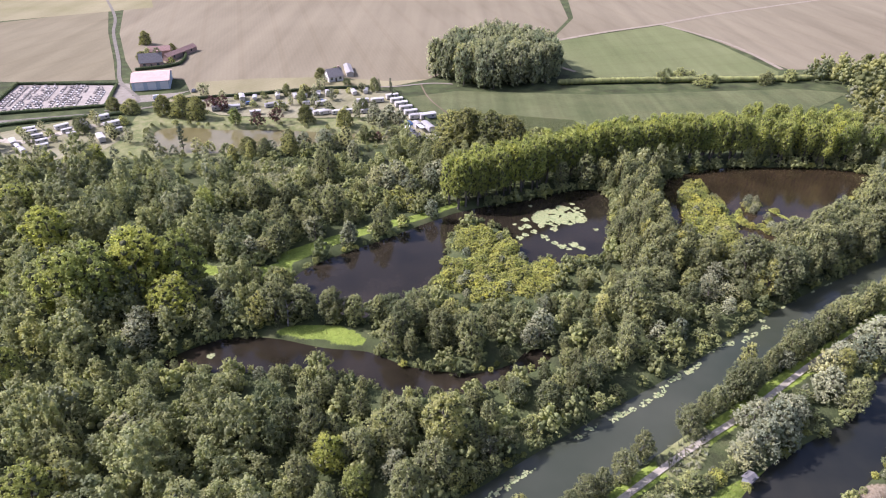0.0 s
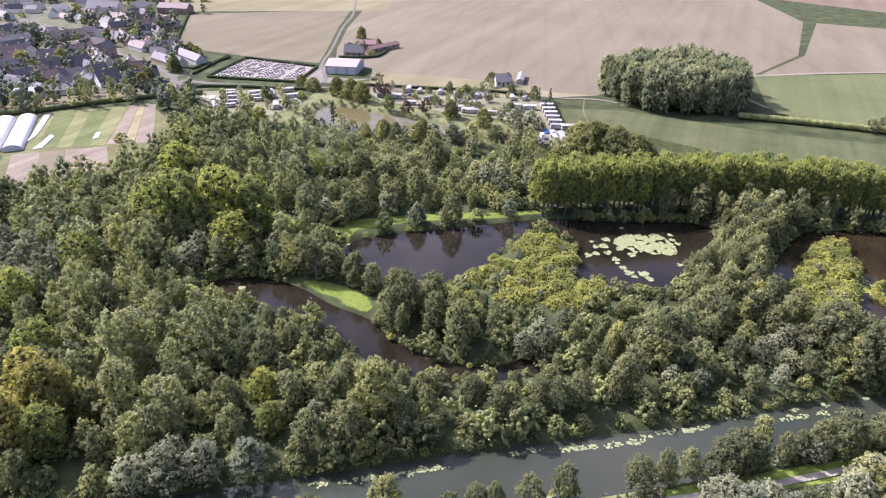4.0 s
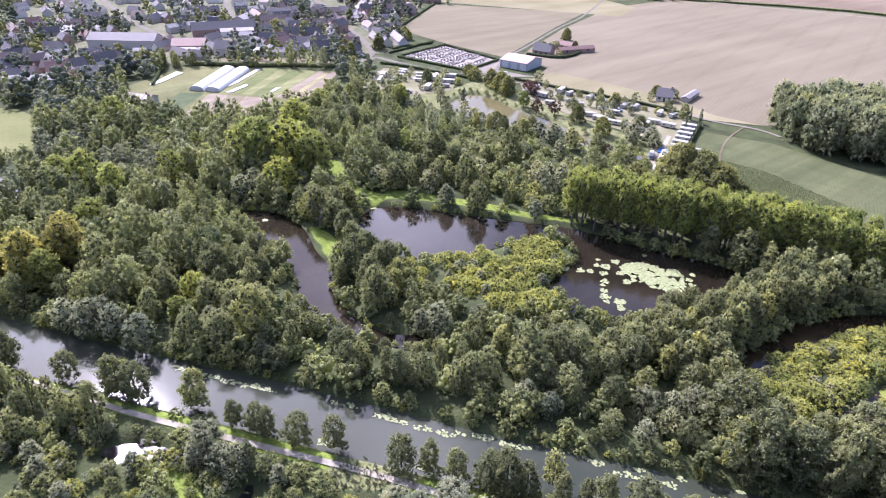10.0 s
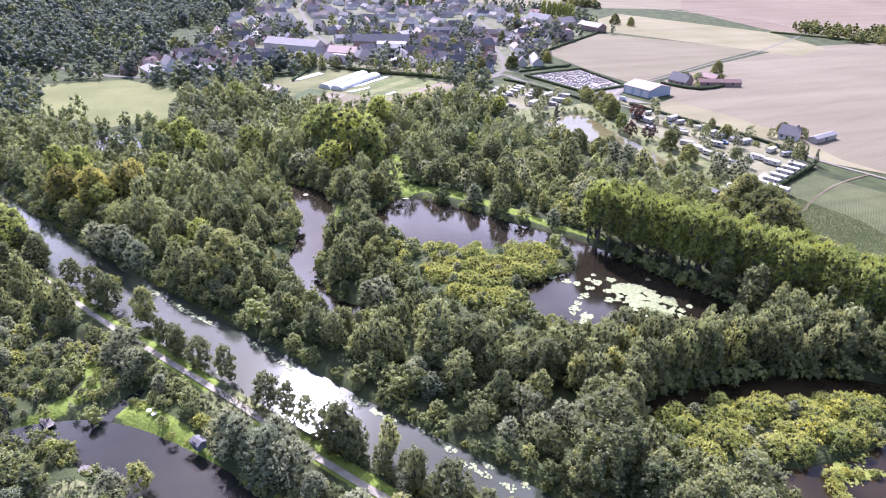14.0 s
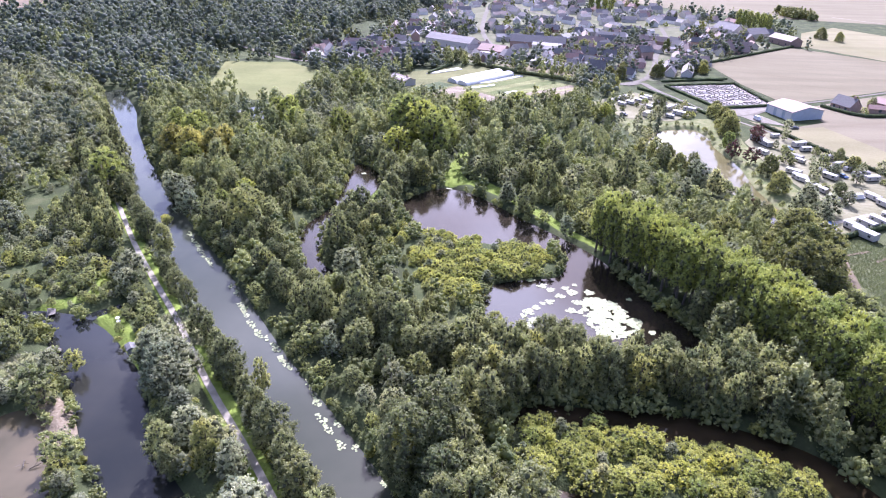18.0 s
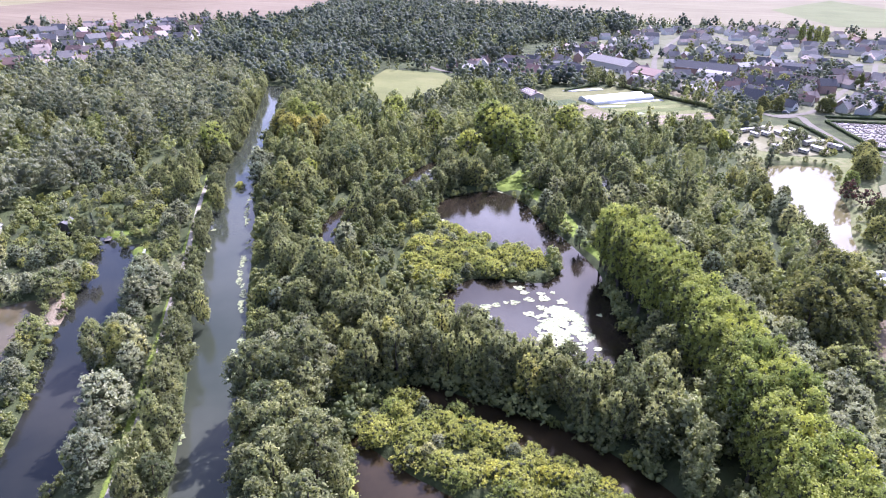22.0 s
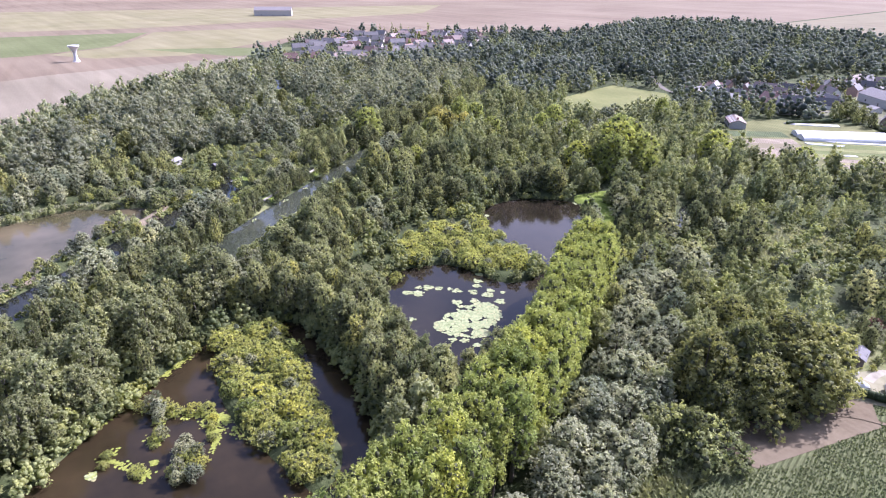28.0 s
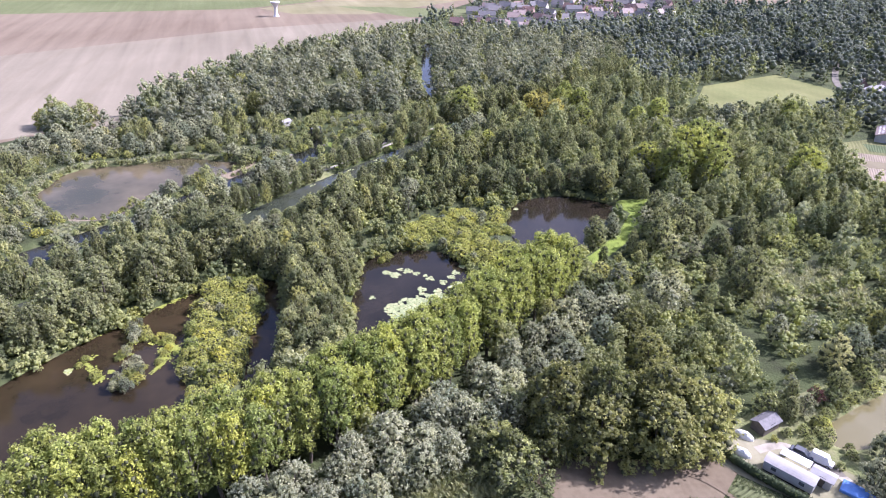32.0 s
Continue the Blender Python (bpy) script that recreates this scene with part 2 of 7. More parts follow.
def field_material(name, a, b, turn, row=1.2, stripe=0.5, big=0.01, tram=0.0, bump=0.3, rows=0.6):
    """Soil or crop: large tone patches, rows along one direction, and tramlines."""
    k = Mat(name, 0.95, 0.1)
    patch = k.noise(big, 5)
    grain = k.noise(0.9, 4)
    col = k.ramp(k.math("ADD", k.math("MULTIPLY", patch, 0.7), k.math("MULTIPLY", grain, 0.3)), [(0.33, a), (0.66, b)])
    v = k.coords(1, 1, 1, turn)
    streak = k.noise(1.0, 3, k.coords(1 / (row * 6), 0.004, 0, turn))
    col = k.mix(stripe, col, k.ramp(streak, [(0.3, (0.72, 0.71, 0.68)), (0.7, (1.14, 1.14, 1.12))]), "MULTIPLY")
    wv = k.node("ShaderNodeTexWave", Scale=1.0 / row * 0.318, Distortion=1.5, Detail=2.0)
    wv.inputs["Detail Scale"].default_value = 0.6
    k.l.new(v, wv.inputs["Vector"])
    col = k.mix(rows, col, k.ramp(wv.outputs["Fac"], [(0.2, (0.72, 0.72, 0.7)), (0.7, (1.08, 1.08, 1.08))]), "MULTIPLY")
    if tram:
        tw = k.node("ShaderNodeTexWave", Scale=0.318 / tram, Distortion=0.6, Detail=1.0)
        tw.inputs["Detail Scale"].default_value = 0.05
        k.l.new(v, tw.inputs["Vector"])
        col = k.mix(0.22, col, k.ramp(tw.outputs["Fac"], [(0.90, (1, 1, 1)), (0.985, (0.82, 0.78, 0.72))]), "MULTIPLY")
    return k.color(col).bump(k.math("ADD", grain, k.math("MULTIPLY", wv.outputs["Fac"], min(1.0, rows * 2))), bump, 0.25).m


def plain_material(name, c, rough=0.7, vary=0.2, scale=1.5, metal=0.0, spec=0.3):
    k = Mat(name, rough, spec)
    k.b.inputs["Metallic"].default_value = metal
    f = k.noise(scale, 4)
    g = k.noise(scale * 9, 3)
    s = k.math("ADD", k.math("MULTIPLY", f, 0.7), k.math("MULTIPLY", g, 0.3))
    o = k.n.new("ShaderNodeObjectInfo").outputs["Random"]
    col = k.ramp(s, [(0.3, scaled(c, 1 - vary)), (0.7, scaled(c, 1 + vary))])
    col = k.mix(1.0, col, k.ramp(o, [(0, (0.85, 0.85, 0.85)), (1, (1.1, 1.1, 1.1))]), "MULTIPLY")
    return k.color(col).bump(g, 0.2, 0.03).m


# ---- mesh helpers ----
def mesh_of(name, verts, faces, materials, index=None, smooth=False):
    me = bpy.data.meshes.new(name)
    verts = np.asarray(verts, dtype=np.float32)
    if isinstance(faces, np.ndarray):
        n, k = faces.shape
        me.vertices.add(len(verts))
        me.vertices.foreach_set("co", verts.ravel())
        me.loops.add(n * k)
        me.loops.foreach_set("vertex_index", faces.astype(np.int32).ravel())
        me.polygons.add(n)
        me.polygons.foreach_set("loop_start", np.arange(0, n * k, k, dtype=np.int32))
        me.update(calc_edges=True)
    else:
        me.from_pydata([tuple(map(float, v)) for v in verts], [], faces)
    for m in materials:
        me.materials.append(m)
    if index is not None:
        me.polygons.foreach_set("material_index", np.asarray(index, dtype=np.int32))
    if smooth:
        me.polygons.foreach_set("use_smooth", np.ones(len(me.polygons), dtype=bool))
    me.update()
    return me


def link(bm, name, material, smooth=False):
    me = bpy.data.meshes.new(name)
    bm.to_mesh(me)
    bm.free()
    me.materials.append(material)
    if smooth:
        me.polygons.foreach_set("use_smooth", np.ones(len(me.polygons), dtype=bool))
    return me


def part(name, bm, material, parent, label=""):
    ob = new(name, link(bm, name, material) if isinstance(bm, bmesh.types.BMesh) else bm)
    ob.parent = parent
    return tagged(ob, label)


def box(bm, x0, y0, z0, x1, y1, z1, bevel=0.0):
    g = bmesh.ops.create_cube(bm, size=1.0)
    for v in g["verts"]:
        v.co = ((x0 + x1) / 2 + v.co.x * (x1 - x0), (y0 + y1) / 2 + v.co.y * (y1 - y0), (z0 + z1) / 2 + v.co.z * (z1 - z0))
    if bevel:
        edges = list({e for v in g["verts"] for e in v.link_edges})
        bmesh.ops.bevel(bm, geom=edges, offset=bevel, segments=1, affect="EDGES")
    return bm


def prism(bm, pts, z0, z1):
    lo = [bm.verts.new((x, y, z0)) for x, y in pts]
    hi = [bm.verts.new((x, y, z1)) for x, y in pts]
    n = len(pts)
    bm.faces.new(hi)
    bm.faces.new(lo[::-1])
    for i in range(n):
        bm.faces.new((lo[i], lo[(i + 1) % n], hi[(i + 1) % n], hi[i]))
    return bm


# ---- plan helpers ----
def smooth_loop(pts, steps=5, closed=True):
    """Catmull-Rom through the corners of a plan."""
    p = np.array(pts, dtype=float)
    n = len(p)
    out = []
    for i in range(n if closed else n - 1):
        if closed:
            a, b, c, d = p[i - 1], p[i], p[(i + 1) % n], p[(i + 2) % n]
        else:
            a, b, c, d = p[max(i - 1, 0)], p[i], p[i + 1], p[min(i + 2, n - 1)]
        for s in range(steps):
            t = s / steps
            out.append(0.5 * (2 * b + (c - a) * t + (2 * a - 5 * b + 4 * c - d) * t * t + (3 * b - a - 3 * c + d) * t ** 3))
    if not closed:
        out.append(p[-1])
    return np.array(out)


def ribbon(line, width):
    """The outline of a band of that width along a line."""
    p = np.array(line, dtype=float)
    w = np.broadcast_to(np.array(width, dtype=float), (len(p),))
    d = np.gradient(p, axis=0)
    d /= np.linalg.norm(d, axis=1)[:, None]
    side = np.stack([-d[:, 1], d[:, 0]], 1) * w[:, None] / 2
    return np.concatenate([p + side, (p - side)[::-1]])


def inside(q, poly):
    x, y = q[:, 0], q[:, 1]
    r = np.zeros(len(q), dtype=bool)
    px, py = poly[:, 0], poly[:, 1]
    j = len(poly) - 1
    for i in range(len(poly)):
        c = (py[i] > y) != (py[j] > y)
        if c.any():
            xx = (px[j] - px[i]) * (y - py[i]) / (py[j] - py[i] + 1e-12) + px[i]
            r ^= c & (x < xx)
        j = i
    return r


def depth_in(q, poly):
    """Distance to the outline: positive inside, negative outside."""
    best = np.full(len(q), 1e9)
    for i in range(len(poly)):
        a, b = poly[i - 1], poly[i]
        d = b - a
        t = np.clip(((q - a) @ d) / (d @ d + 1e-9), 0, 1)
        best = np.minimum(best, np.linalg.norm(q - a - t[:, None] * d, axis=1))
    return np.where(inside(q, poly), best, -best)


def sheet(name, pts, z, material, label="", category="", kind="structure"):
    """A flat piece of ground that lies on the ground."""
    bm = bmesh.new()
    f = bm.faces.new([bm.verts.new((x, y, z)) for x, y in pts])
    bmesh.ops.recalc_face_normals(bm, faces=[f])
    if f.normal.z < 0:
        f.normal_flip()
    bmesh.ops.triangulate(bm, faces=bm.faces[:])
    return tagged(new(name, link(bm, name, material)), label, category, kind=kind)


# ---- plan: water ----
CANAL_LINE = smooth_loop([(-175, -38), (-135, -12), (-100, 5), (-50, 34), (-8, 62), (24, 85), (60, 110), (95.3, 137), (130.2, 159.4), (209, 206.5), (330, 263)], 6, closed=False)
canal = ribbon(CANAL_LINE, np.interp(np.arange(len(CANAL_LINE)), [0, 33, 39, 46, 60], [14.5, 14.5, 12.2, 9.8, 9.8]))
RIVER_LINE = smooth_loop([(-75, -170), (-55, -113), (-36, -48), (-20, 2), (8, 14), (36, 14), (47, 36), (47, 56), (55, 68), (72, 83), (92, 96), (108, 110), (135, 128), (185, 155), (300, 205)], 6, closed=False)
river = ribbon(RIVER_LINE, np.interp(np.arange(len(RIVER_LINE)), [0, 18, 30, 42, 48, 54, 60, 66, 84], [7, 7, 5, 6, 12, 14, 11, 11.5, 12]))
pond_main = smooth_loop([(-44, 150), (-41, 159), (-31, 168), (-19, 177), (-8, 186), (4, 195), (14, 200), (28, 205), (45, 213), (58, 214), (60, 198), (55, 180), (50, 166), (38, 161),
                         (26, 165), (22, 172), (19, 184), (9, 186), (3, 181), (1, 166), (-3, 151), (-10, 140), (-22, 136), (-34, 139)])
pond_channel = smooth_loop([(-68, 117), (-57, 126), (-44, 127), (-30, 123.5), (-18, 122), (-8, 117), (6, 115), (16, 118), (22, 124), (28, 122), (18, 113), (5, 108), (-8, 107), (-22, 112), (-40, 114), (-58, 114)])
pond_side = smooth_loop([(77, 167), (73, 172), (74, 185), (75, 200), (79, 212), (86, 224), (100, 232), (120, 237), (158, 236), (168, 227), (152, 210), (135, 195), (124, 186), (113, 178), (98, 168), (86, 164)])
pond_fish = smooth_loop([(-127, 262), (-126, 270), (-112, 272), (-100, 270), (-75, 271), (-50, 268), (-27, 268), (-25, 262), (-38, 258.5), (-52, 256), (-69, 251), (-90, 244), (-112, 243), (-122, 250)])
pond_south = smooth_loop([(149, 72), (152, 82), (145, 98), (136, 107), (125, 110), (115, 99), (101, 88), (86, 79), (79, 69), (90, 61), (103, 54), (121, 57), (138, 56), (147, 63)])
pond_wood = smooth_loop([(-140, 42), (-152, 52), (-138, 60), (-118, 62), (-122, 52)])
pond_small = smooth_loop([(-84, 180), (-76, 187), (-64, 190), (-50, 193), (-40, 194), (-46, 189), (-60, 184), (-72, 178)])
pond_tiny = smooth_loop([(14, 53.5), (15.5, 57.5), (18, 61), (22, 64), (27, 66.5), (28, 65), (23.5, 62), (20.5, 58), (20, 55.5), (17, 53)])
pond_inlet = smooth_loop([(48, 63.5), (44, 65.6), (41.2, 68.8), (38.8, 72), (39.8, 73), (42.6, 71), (45.6, 68.2), (50, 66)])
WATERS = [("canal", canal, water_canal, "grey-green canal water with faint ripples"), ("river", river, water_river, "dark slow river water beside the towpath"),
          ("pond", pond_main, water_brown, "dark brown peaty pond with lily pads"), ("pond", pond_channel, water_brown, "narrow dark pond between alder woods"),
          ("pond", pond_side, water_peat, "brown pond with bush-covered islets"), ("pond", pond_fish, water_fish, "beige muddy fishing pond by the campsite"),
          ("pond", pond_south, water_silt, "shallow brownish pond with silty edges"), ("pond", pond_wood, water_river, "small pond hidden in the wood"),
          ("pond", pond_small, water_river, "small overgrown pool behind the grass bank"),
          ("pond", pond_tiny, water_river, "tiny angling pool beside the towpath"),
          ("pond", pond_inlet, water_river, "narrow dark inlet of the river between two lawns")]
ISLAND_AB = smooth_loop([(2, 145), (2, 155), (4, 168), (6, 180), (12, 184), (18, 182), (22, 171), (25, 164), (36, 158), (30, 148), (14, 142)])
ISLAND_D = smooth_loop([(80, 167), (79, 178), (83, 190), (85, 204), (88, 216), (95, 221), (97, 212), (99, 200), (98, 186), (94, 172), (90, 166)])

# ---- ground ----
def spread(core0, core1, step, reach):
    core = list(np.arange(core0, core1 + 0.1, step))
    out, s = [], step
    p, q = core0, core1
    lo, hi = [], []
    while p > -reach:
        s *= 1.16
        p -= s
        lo.append(max(p, -reach))
    s = step
    while q < reach:
        s *= 1.16
        q += s
        hi.append(min(q, reach))
    return np.array(lo[::-1] + core + hi)


LAND = 1.3
gx, gy = spread(-185, 200, 1.7, 4900), spread(-40, 345, 1.7, 4900)
XX, YY = np.meshgrid(gx, gy, indexing="ij")
Q = np.stack([XX.ravel(), YY.ravel()], 1)
near = (abs(Q[:, 0]) < 340) & (Q[:, 1] > -180) & (Q[:, 1] < 360)
wet = np.full(len(Q), -50.0)
for _, poly, _, _ in WATERS:
    wet[near] = np.maximum(wet[near], depth_in(Q[near], poly))
for isl in (ISLAND_AB, ISLAND_D):
    d = depth_in(Q[near], isl)
    wet[near] = np.where(d > -1.0, np.minimum(wet[near], -d - 0.3), wet[near])
height = LAND * np.clip(-wet / 1.8, -0.9, 1.0)
far = np.hypot(Q[:, 0], Q[:, 1] - 150)
LAWNS = []
LAWNS.append(smooth_loop([(-46, 160), (-34, 171), (-20, 181), (-8, 188), (2, 196), (8, 200), (6, 202), (-8, 192), (-22, 185), (-36, 176), (-50, 165)]))
LAWNS.append(smooth_loop([(-86, 158), (-60, 152), (-46, 150), (-46, 160), (-62, 157), (-84, 163)]))
LAWNS.append(smooth_loop([(-42, 129.5), (-33, 131), (-25, 130), (-19.5, 125.5), (-21.5, 123.5), (-31, 125.5), (-41, 127.5)]))
LAWNS.append(smooth_loop([(29, 62.5), (34, 65), (40, 63.5), (43.5, 58), (45.5, 52), (43.5, 51), (41.5, 55.5), (37, 60.5)]))
LAWNS.append(smooth_loop([(42, 69), (47, 75), (54, 81), (63, 85.5), (68, 88), (69, 86), (63, 80.5), (54, 73.5), (46, 68)]))
LAWNS.append(smooth_loop([(25, 59), (28, 62), (31, 62.5), (31, 60), (27, 58)]))
LAWNS.append(smooth_loop([(-60, 14), (-29, 37.5), (40, 86), (110, 134), (180, 176), (182, 173), (111.5, 130), (41.5, 82), (-28, 34), (-58, 11)]))
LAWNS.append(smooth_loop([(-150, 135), (-130, 150), (-110, 160), (-100, 156), (-118, 142), (-140, 128)]))
LAWNS.append(smooth_loop([(76, 72), (90, 57), (104, 50), (125, 53), (140, 52), (152, 62), (156, 80), (150, 100), (138, 110), (136, 107), (147, 95), (150, 80), (146, 64), (121, 58), (103, 55), (82, 68)]))
DRY = [smooth_loop([(-140, 236), (-112, 236), (-88, 238), (-66, 246), (-48, 250), (-34, 252), (-20, 253), (-6, 256), (-4, 262), (-10, 268), (-20, 282), (-60, 282), (-100, 284), (-124, 288), (-142, 284), (-138, 262)]),
       smooth_loop([(-80, 208), (-76, 232), (-54, 227), (-42, 224), (-48, 210), (-58, 203)]), LAWNS.pop(), smooth_loop([(108, 117), (120, 116), (140, 113), (136, 126), (122, 124)]), smooth_loop([(44, 88), (50, 84), (58, 96), (52, 100)]),
       smooth_loop([(24, -51), (17, -32), (11, -10), (16, 0), (27, -20), (33, -38)]), smooth_loop([(88, 54), (78, 63), (67, 68), (62, 61), (70, 55), (82, 47)])]
LAWNS.append(smooth_loop([(51, 46), (46.5, 53), (41, 59), (39, 58), (43, 52), (48, 45)]))
MUDS = [smooth_loop([(95, 78), (78, 70), (74, 72), (84, 84)]), smooth_loop([(118, 108), (126, 113), (138, 110), (148, 100), (142, 100), (128, 106)])]


def mask(polys, soft):
    m = np.zeros(len(Q))
    for p in polys:
        m[near] = np.maximum(m[near], np.clip(depth_in(Q[near], p) / soft + 0.5, 0, 1))
    return m


nx, ny = len(gx), len(gy)
idx = np.arange(nx * ny).reshape(nx, ny)
quads = np.stack([idx[:-1, :-1], idx[1:, :-1], idx[1:, 1:], idx[:-1, 1:]], -1).reshape(-1, 4)
me = mesh_of("ground", np.column_stack([Q, height]), quads, [ground_material()], smooth=True)
for key, val in (("lawn", mask(LAWNS, 1.5)), ("mud", mask(MUDS, 2.0)), ("dry", mask(DRY, 2.0))):
    me.attributes.new(key, "FLOAT", "POINT").data.foreach_set("value", val.astype(np.float32))
tagged(new("ground", me), "valley ground with undergrowth, rough grass and bright lawns", "ground", kind="structure")
for name, poly, material, label in WATERS:
    c = poly.mean(0)
    grown = poly if name in ("canal", "river") else poly + (poly - c) / np.linalg.norm(poly - c, axis=1)[:, None] * 0.6
    sheet(name, grown, {"canal": 0.0, "river": 0.004}.get(name, 0.008), material, label, "water")

# ---- fields ----
stubble = field_material("stubble field", (0.156, 0.134, 0.088), (0.200, 0.175, 0.118), radians(-16), 2.2, 0.5, 0.008, 24.0, 0.2, 0.08)
stubble_pale = field_material("pale stubble", (0.148, 0.129, 0.079), (0.188, 0.166, 0.106), radians(25), 2.2, 0.5, 0.012, 22.0, 0.2, 0.08)
bare_soil = field_material("bare soil", (0.110, 0.085, 0.055), (0.182, 0.149, 0.101), radians(15), 1.2, 0.5, 0.05, 0.0, 0.15, 0.05)
plough = field_material("ploughed soil", (0.140, 0.106, 0.072), (0.210, 0.170, 0.120), radians(10), 1.6, 0.6, 0.006, 30.0, 0.15, 0.06)
plough_dark = field_material("dark ploughed soil", (0.165, 0.142, 0.100), (0.235, 0.205, 0.148), radians(10), 1.6, 0.6, 0.008, 30.0, 0.15, 0.06)
beet = field_material("beet crop", (0.085, 0.104, 0.045), (0.135, 0.145, 0.07), radians(78), 0.9, 0.75, 0.05, 14.0, 0.9, 0.6)
crop = field_material("green crop", (0.100, 0.118, 0.048), (0.147, 0.160, 0.074), radians(72), 0.9, 0.4, 0.015, 18.0, 0.4, 0.2)
meadow = field_material("meadow grass", (0.115, 0.128, 0.045), (0.185, 0.188, 0.075), radians(40), 3.0, 0.5, 0.03, 0.0, 0.15, 0.06)
hay = field_material("dry grass", (0.162, 0.151, 0.073), (0.227, 0.205, 0.122), radians(30), 3.0, 0.6, 0.02, 0.0, 0.4, 0.06)
market = field_material("garden rows", (0.105, 0.112, 0.045), (0.19, 0.19, 0.085), radians(42), 1.5, 0.8, 0.05, 0.0, 0.3, 0.5)
FZ = LAND + 0.10
FIELDS = []
FIELDS.append(("Big stubble", [(-128, 314), (-70, 324), (-30, 334), (-8, 346), (30, 400), (66, 430), (92, 500), (100, 640), (60, 760), (-130, 720), (-262, 640), (-262, 560), (-246, 508), (-218, 437), (-186, 372), (-168, 342), (-140, 338)], stubble, FZ, "large pale stubble field with faint tramlines"))
FIELDS.append(("West stubble", [(-176, 336), (-222, 330), (-285, 330), (-360, 425), (-258, 508), (-254, 500), (-226, 438), (-194, 374)], stubble_pale, FZ, "pale harvested field beside the cemetery"))
FIELDS.append(("North strip", [(-368, 435), (-228, 520), (-250, 570), (-330, 590), (-480, 520), (-440, 470)], hay, FZ, "strip of dry grass beyond the stubble"))
FIELDS.append(("Far north", [(-250, 650), (-130, 735), (60, 775), (400, 640), (1500, 1400), (0, 2600), (-1900, 1700), (-500, 620), (-330, 600)], plough, FZ - 0.04, "wide bare fields on the plateau"))
FIELDS.append(("Beet", [(-19, 314), (6, 325), (80, 322), (186, 336), (212, 330), (188, 310), (145, 284), (100, 268), (60, 254), (34, 258), (24, 262), (0, 268), (-14, 292)], beet, FZ, "green beet field below the poplars"))
FIELDS.append(("Green crop", [(66, 428), (74, 362), (90, 346), (185, 352), (192, 368), (180, 430), (160, 484)], crop, FZ, "bright green crop field with a farm track"))
FIELDS.append(("East stubble", [(110, 640), (96, 502), (70, 434), (160, 487), (182, 434), (200, 372), (260, 378), (420, 500), (420, 640)], stubble, FZ, "pinkish bare field with chalk tracks"))
FIELDS.append(("Meadow", [(-255, 2), (-258, 45), (-225, 75), (-200, 82), (-166, 72), (-158, 48), (-190, 14)], meadow, FZ, "mown meadow among the trees"))
FIELDS.append(("Market garden", [(-234, 122), (-262, 166), (-204, 230), (-170, 212), (-140, 168), (-180, 122)], market, FZ, "market garden with crop strips"))
FIELDS.append(("Dirt plot", [(37, 257), (33, 249), (24, 255), (14, 259), (3, 262), (0.5, 266.5), (7, 270.5), (13, 268.5), (20, 266.5), (35, 262)], bare_soil, FZ + 0.05, "bare brown plot beside the campsite hedge"))
FIELDS.append(("South field", [(230, 40), (152, 2), (138, 16), (120, -20), (105, -50), (68, -102), (31, -128), (-18, -171), (-72, -202), (-110, -300), (-200, -400), (-330, -420), (-460, -350), (-500, -260), (-705, -305), (-798, -212), (-4500, -500), (-4500, -4500), (1000, -4500), (1600, -3000), (1500, 200), (420, 200)], plough, FZ, "wide reddish fields on the plateau"))
FIELDS.append(("West plain", [(-720, 330), (-690, 125), (-745, -40), (-795, -205), (-4500, -480), (-4500, 3000), (-1900, 1700), (-500, 620), (-560, 430)], stubble_pale, FZ - 0.05, "pale harvested plain beyond the village"))
FIELDS.append(("West green", [(-760, 360), (-1000, 300), (-1300, 420), (-1000, 520), (-800, 450)], crop, FZ, "green field beyond the village"))
FIELDS.append(("South green", [(330, -640), (-94, -575), (-20, -440), (60, -400), (330, -420)], crop, FZ + 0.05, "green crop strip on the plateau"))
FIELDS.append(("South brown", [(240, 30), (153, 2), (139, 16), (121, -20), (106, -51), (69, -103), (32, -130), (-17, -173), (-70, -204), (-108, -296), (-60, -290), (60, -270), (240, -190), (420, -100)], plough_dark, FZ + 0.03, "reddish brown ploughed strip above the valley wood"))
FIELDS.append(("South pale", [(-100, -575), (-30, -440), (40, -400), (10, -350), (-60, -330), (-200, -420), (-300, -470), (-260, -560)], hay, FZ + 0.04, "pale strip of cut grass on the plateau"))
FIELDS.append(("South green", [(-40, -400), (-190, -330), (-200, -300), (-95, -300)], crop, FZ + 0.05, "green crop patch above the village"))
FIELDS.append(("South straw", [(900, -1250), (-800, -900), (-600, -700), (-94, -640), (330, -720), (1000, -800)], hay, FZ + 0.05, "pale strip of cut grass on the plateau"))
FIELDS.append(("Verge", [(-140, 301), (-126, 304), (-60, 328), (-28, 331), (-8, 345), (-30, 340), (-62, 346), (-100, 342), (-132, 334), (-128, 314)], hay, FZ + 0.03, "dry grass verge between hedge and stubble"))
for i, (_, pts, material, z, label) in enumerate(FIELDS):
    sheet("field", pts, z + 0.002 * i, material, label, "field")

# ---- roads and paths ----
def chalk_material(name, a, b, rough=0.95):
    k = Mat(name, rough, 0.1)
    f = k.noise(0.4, 5)
    return k.color(k.ramp(f, [(0.3, a), (0.7, b)])).bump(k.noise(3.0, 4), 0.4, 0.08).m


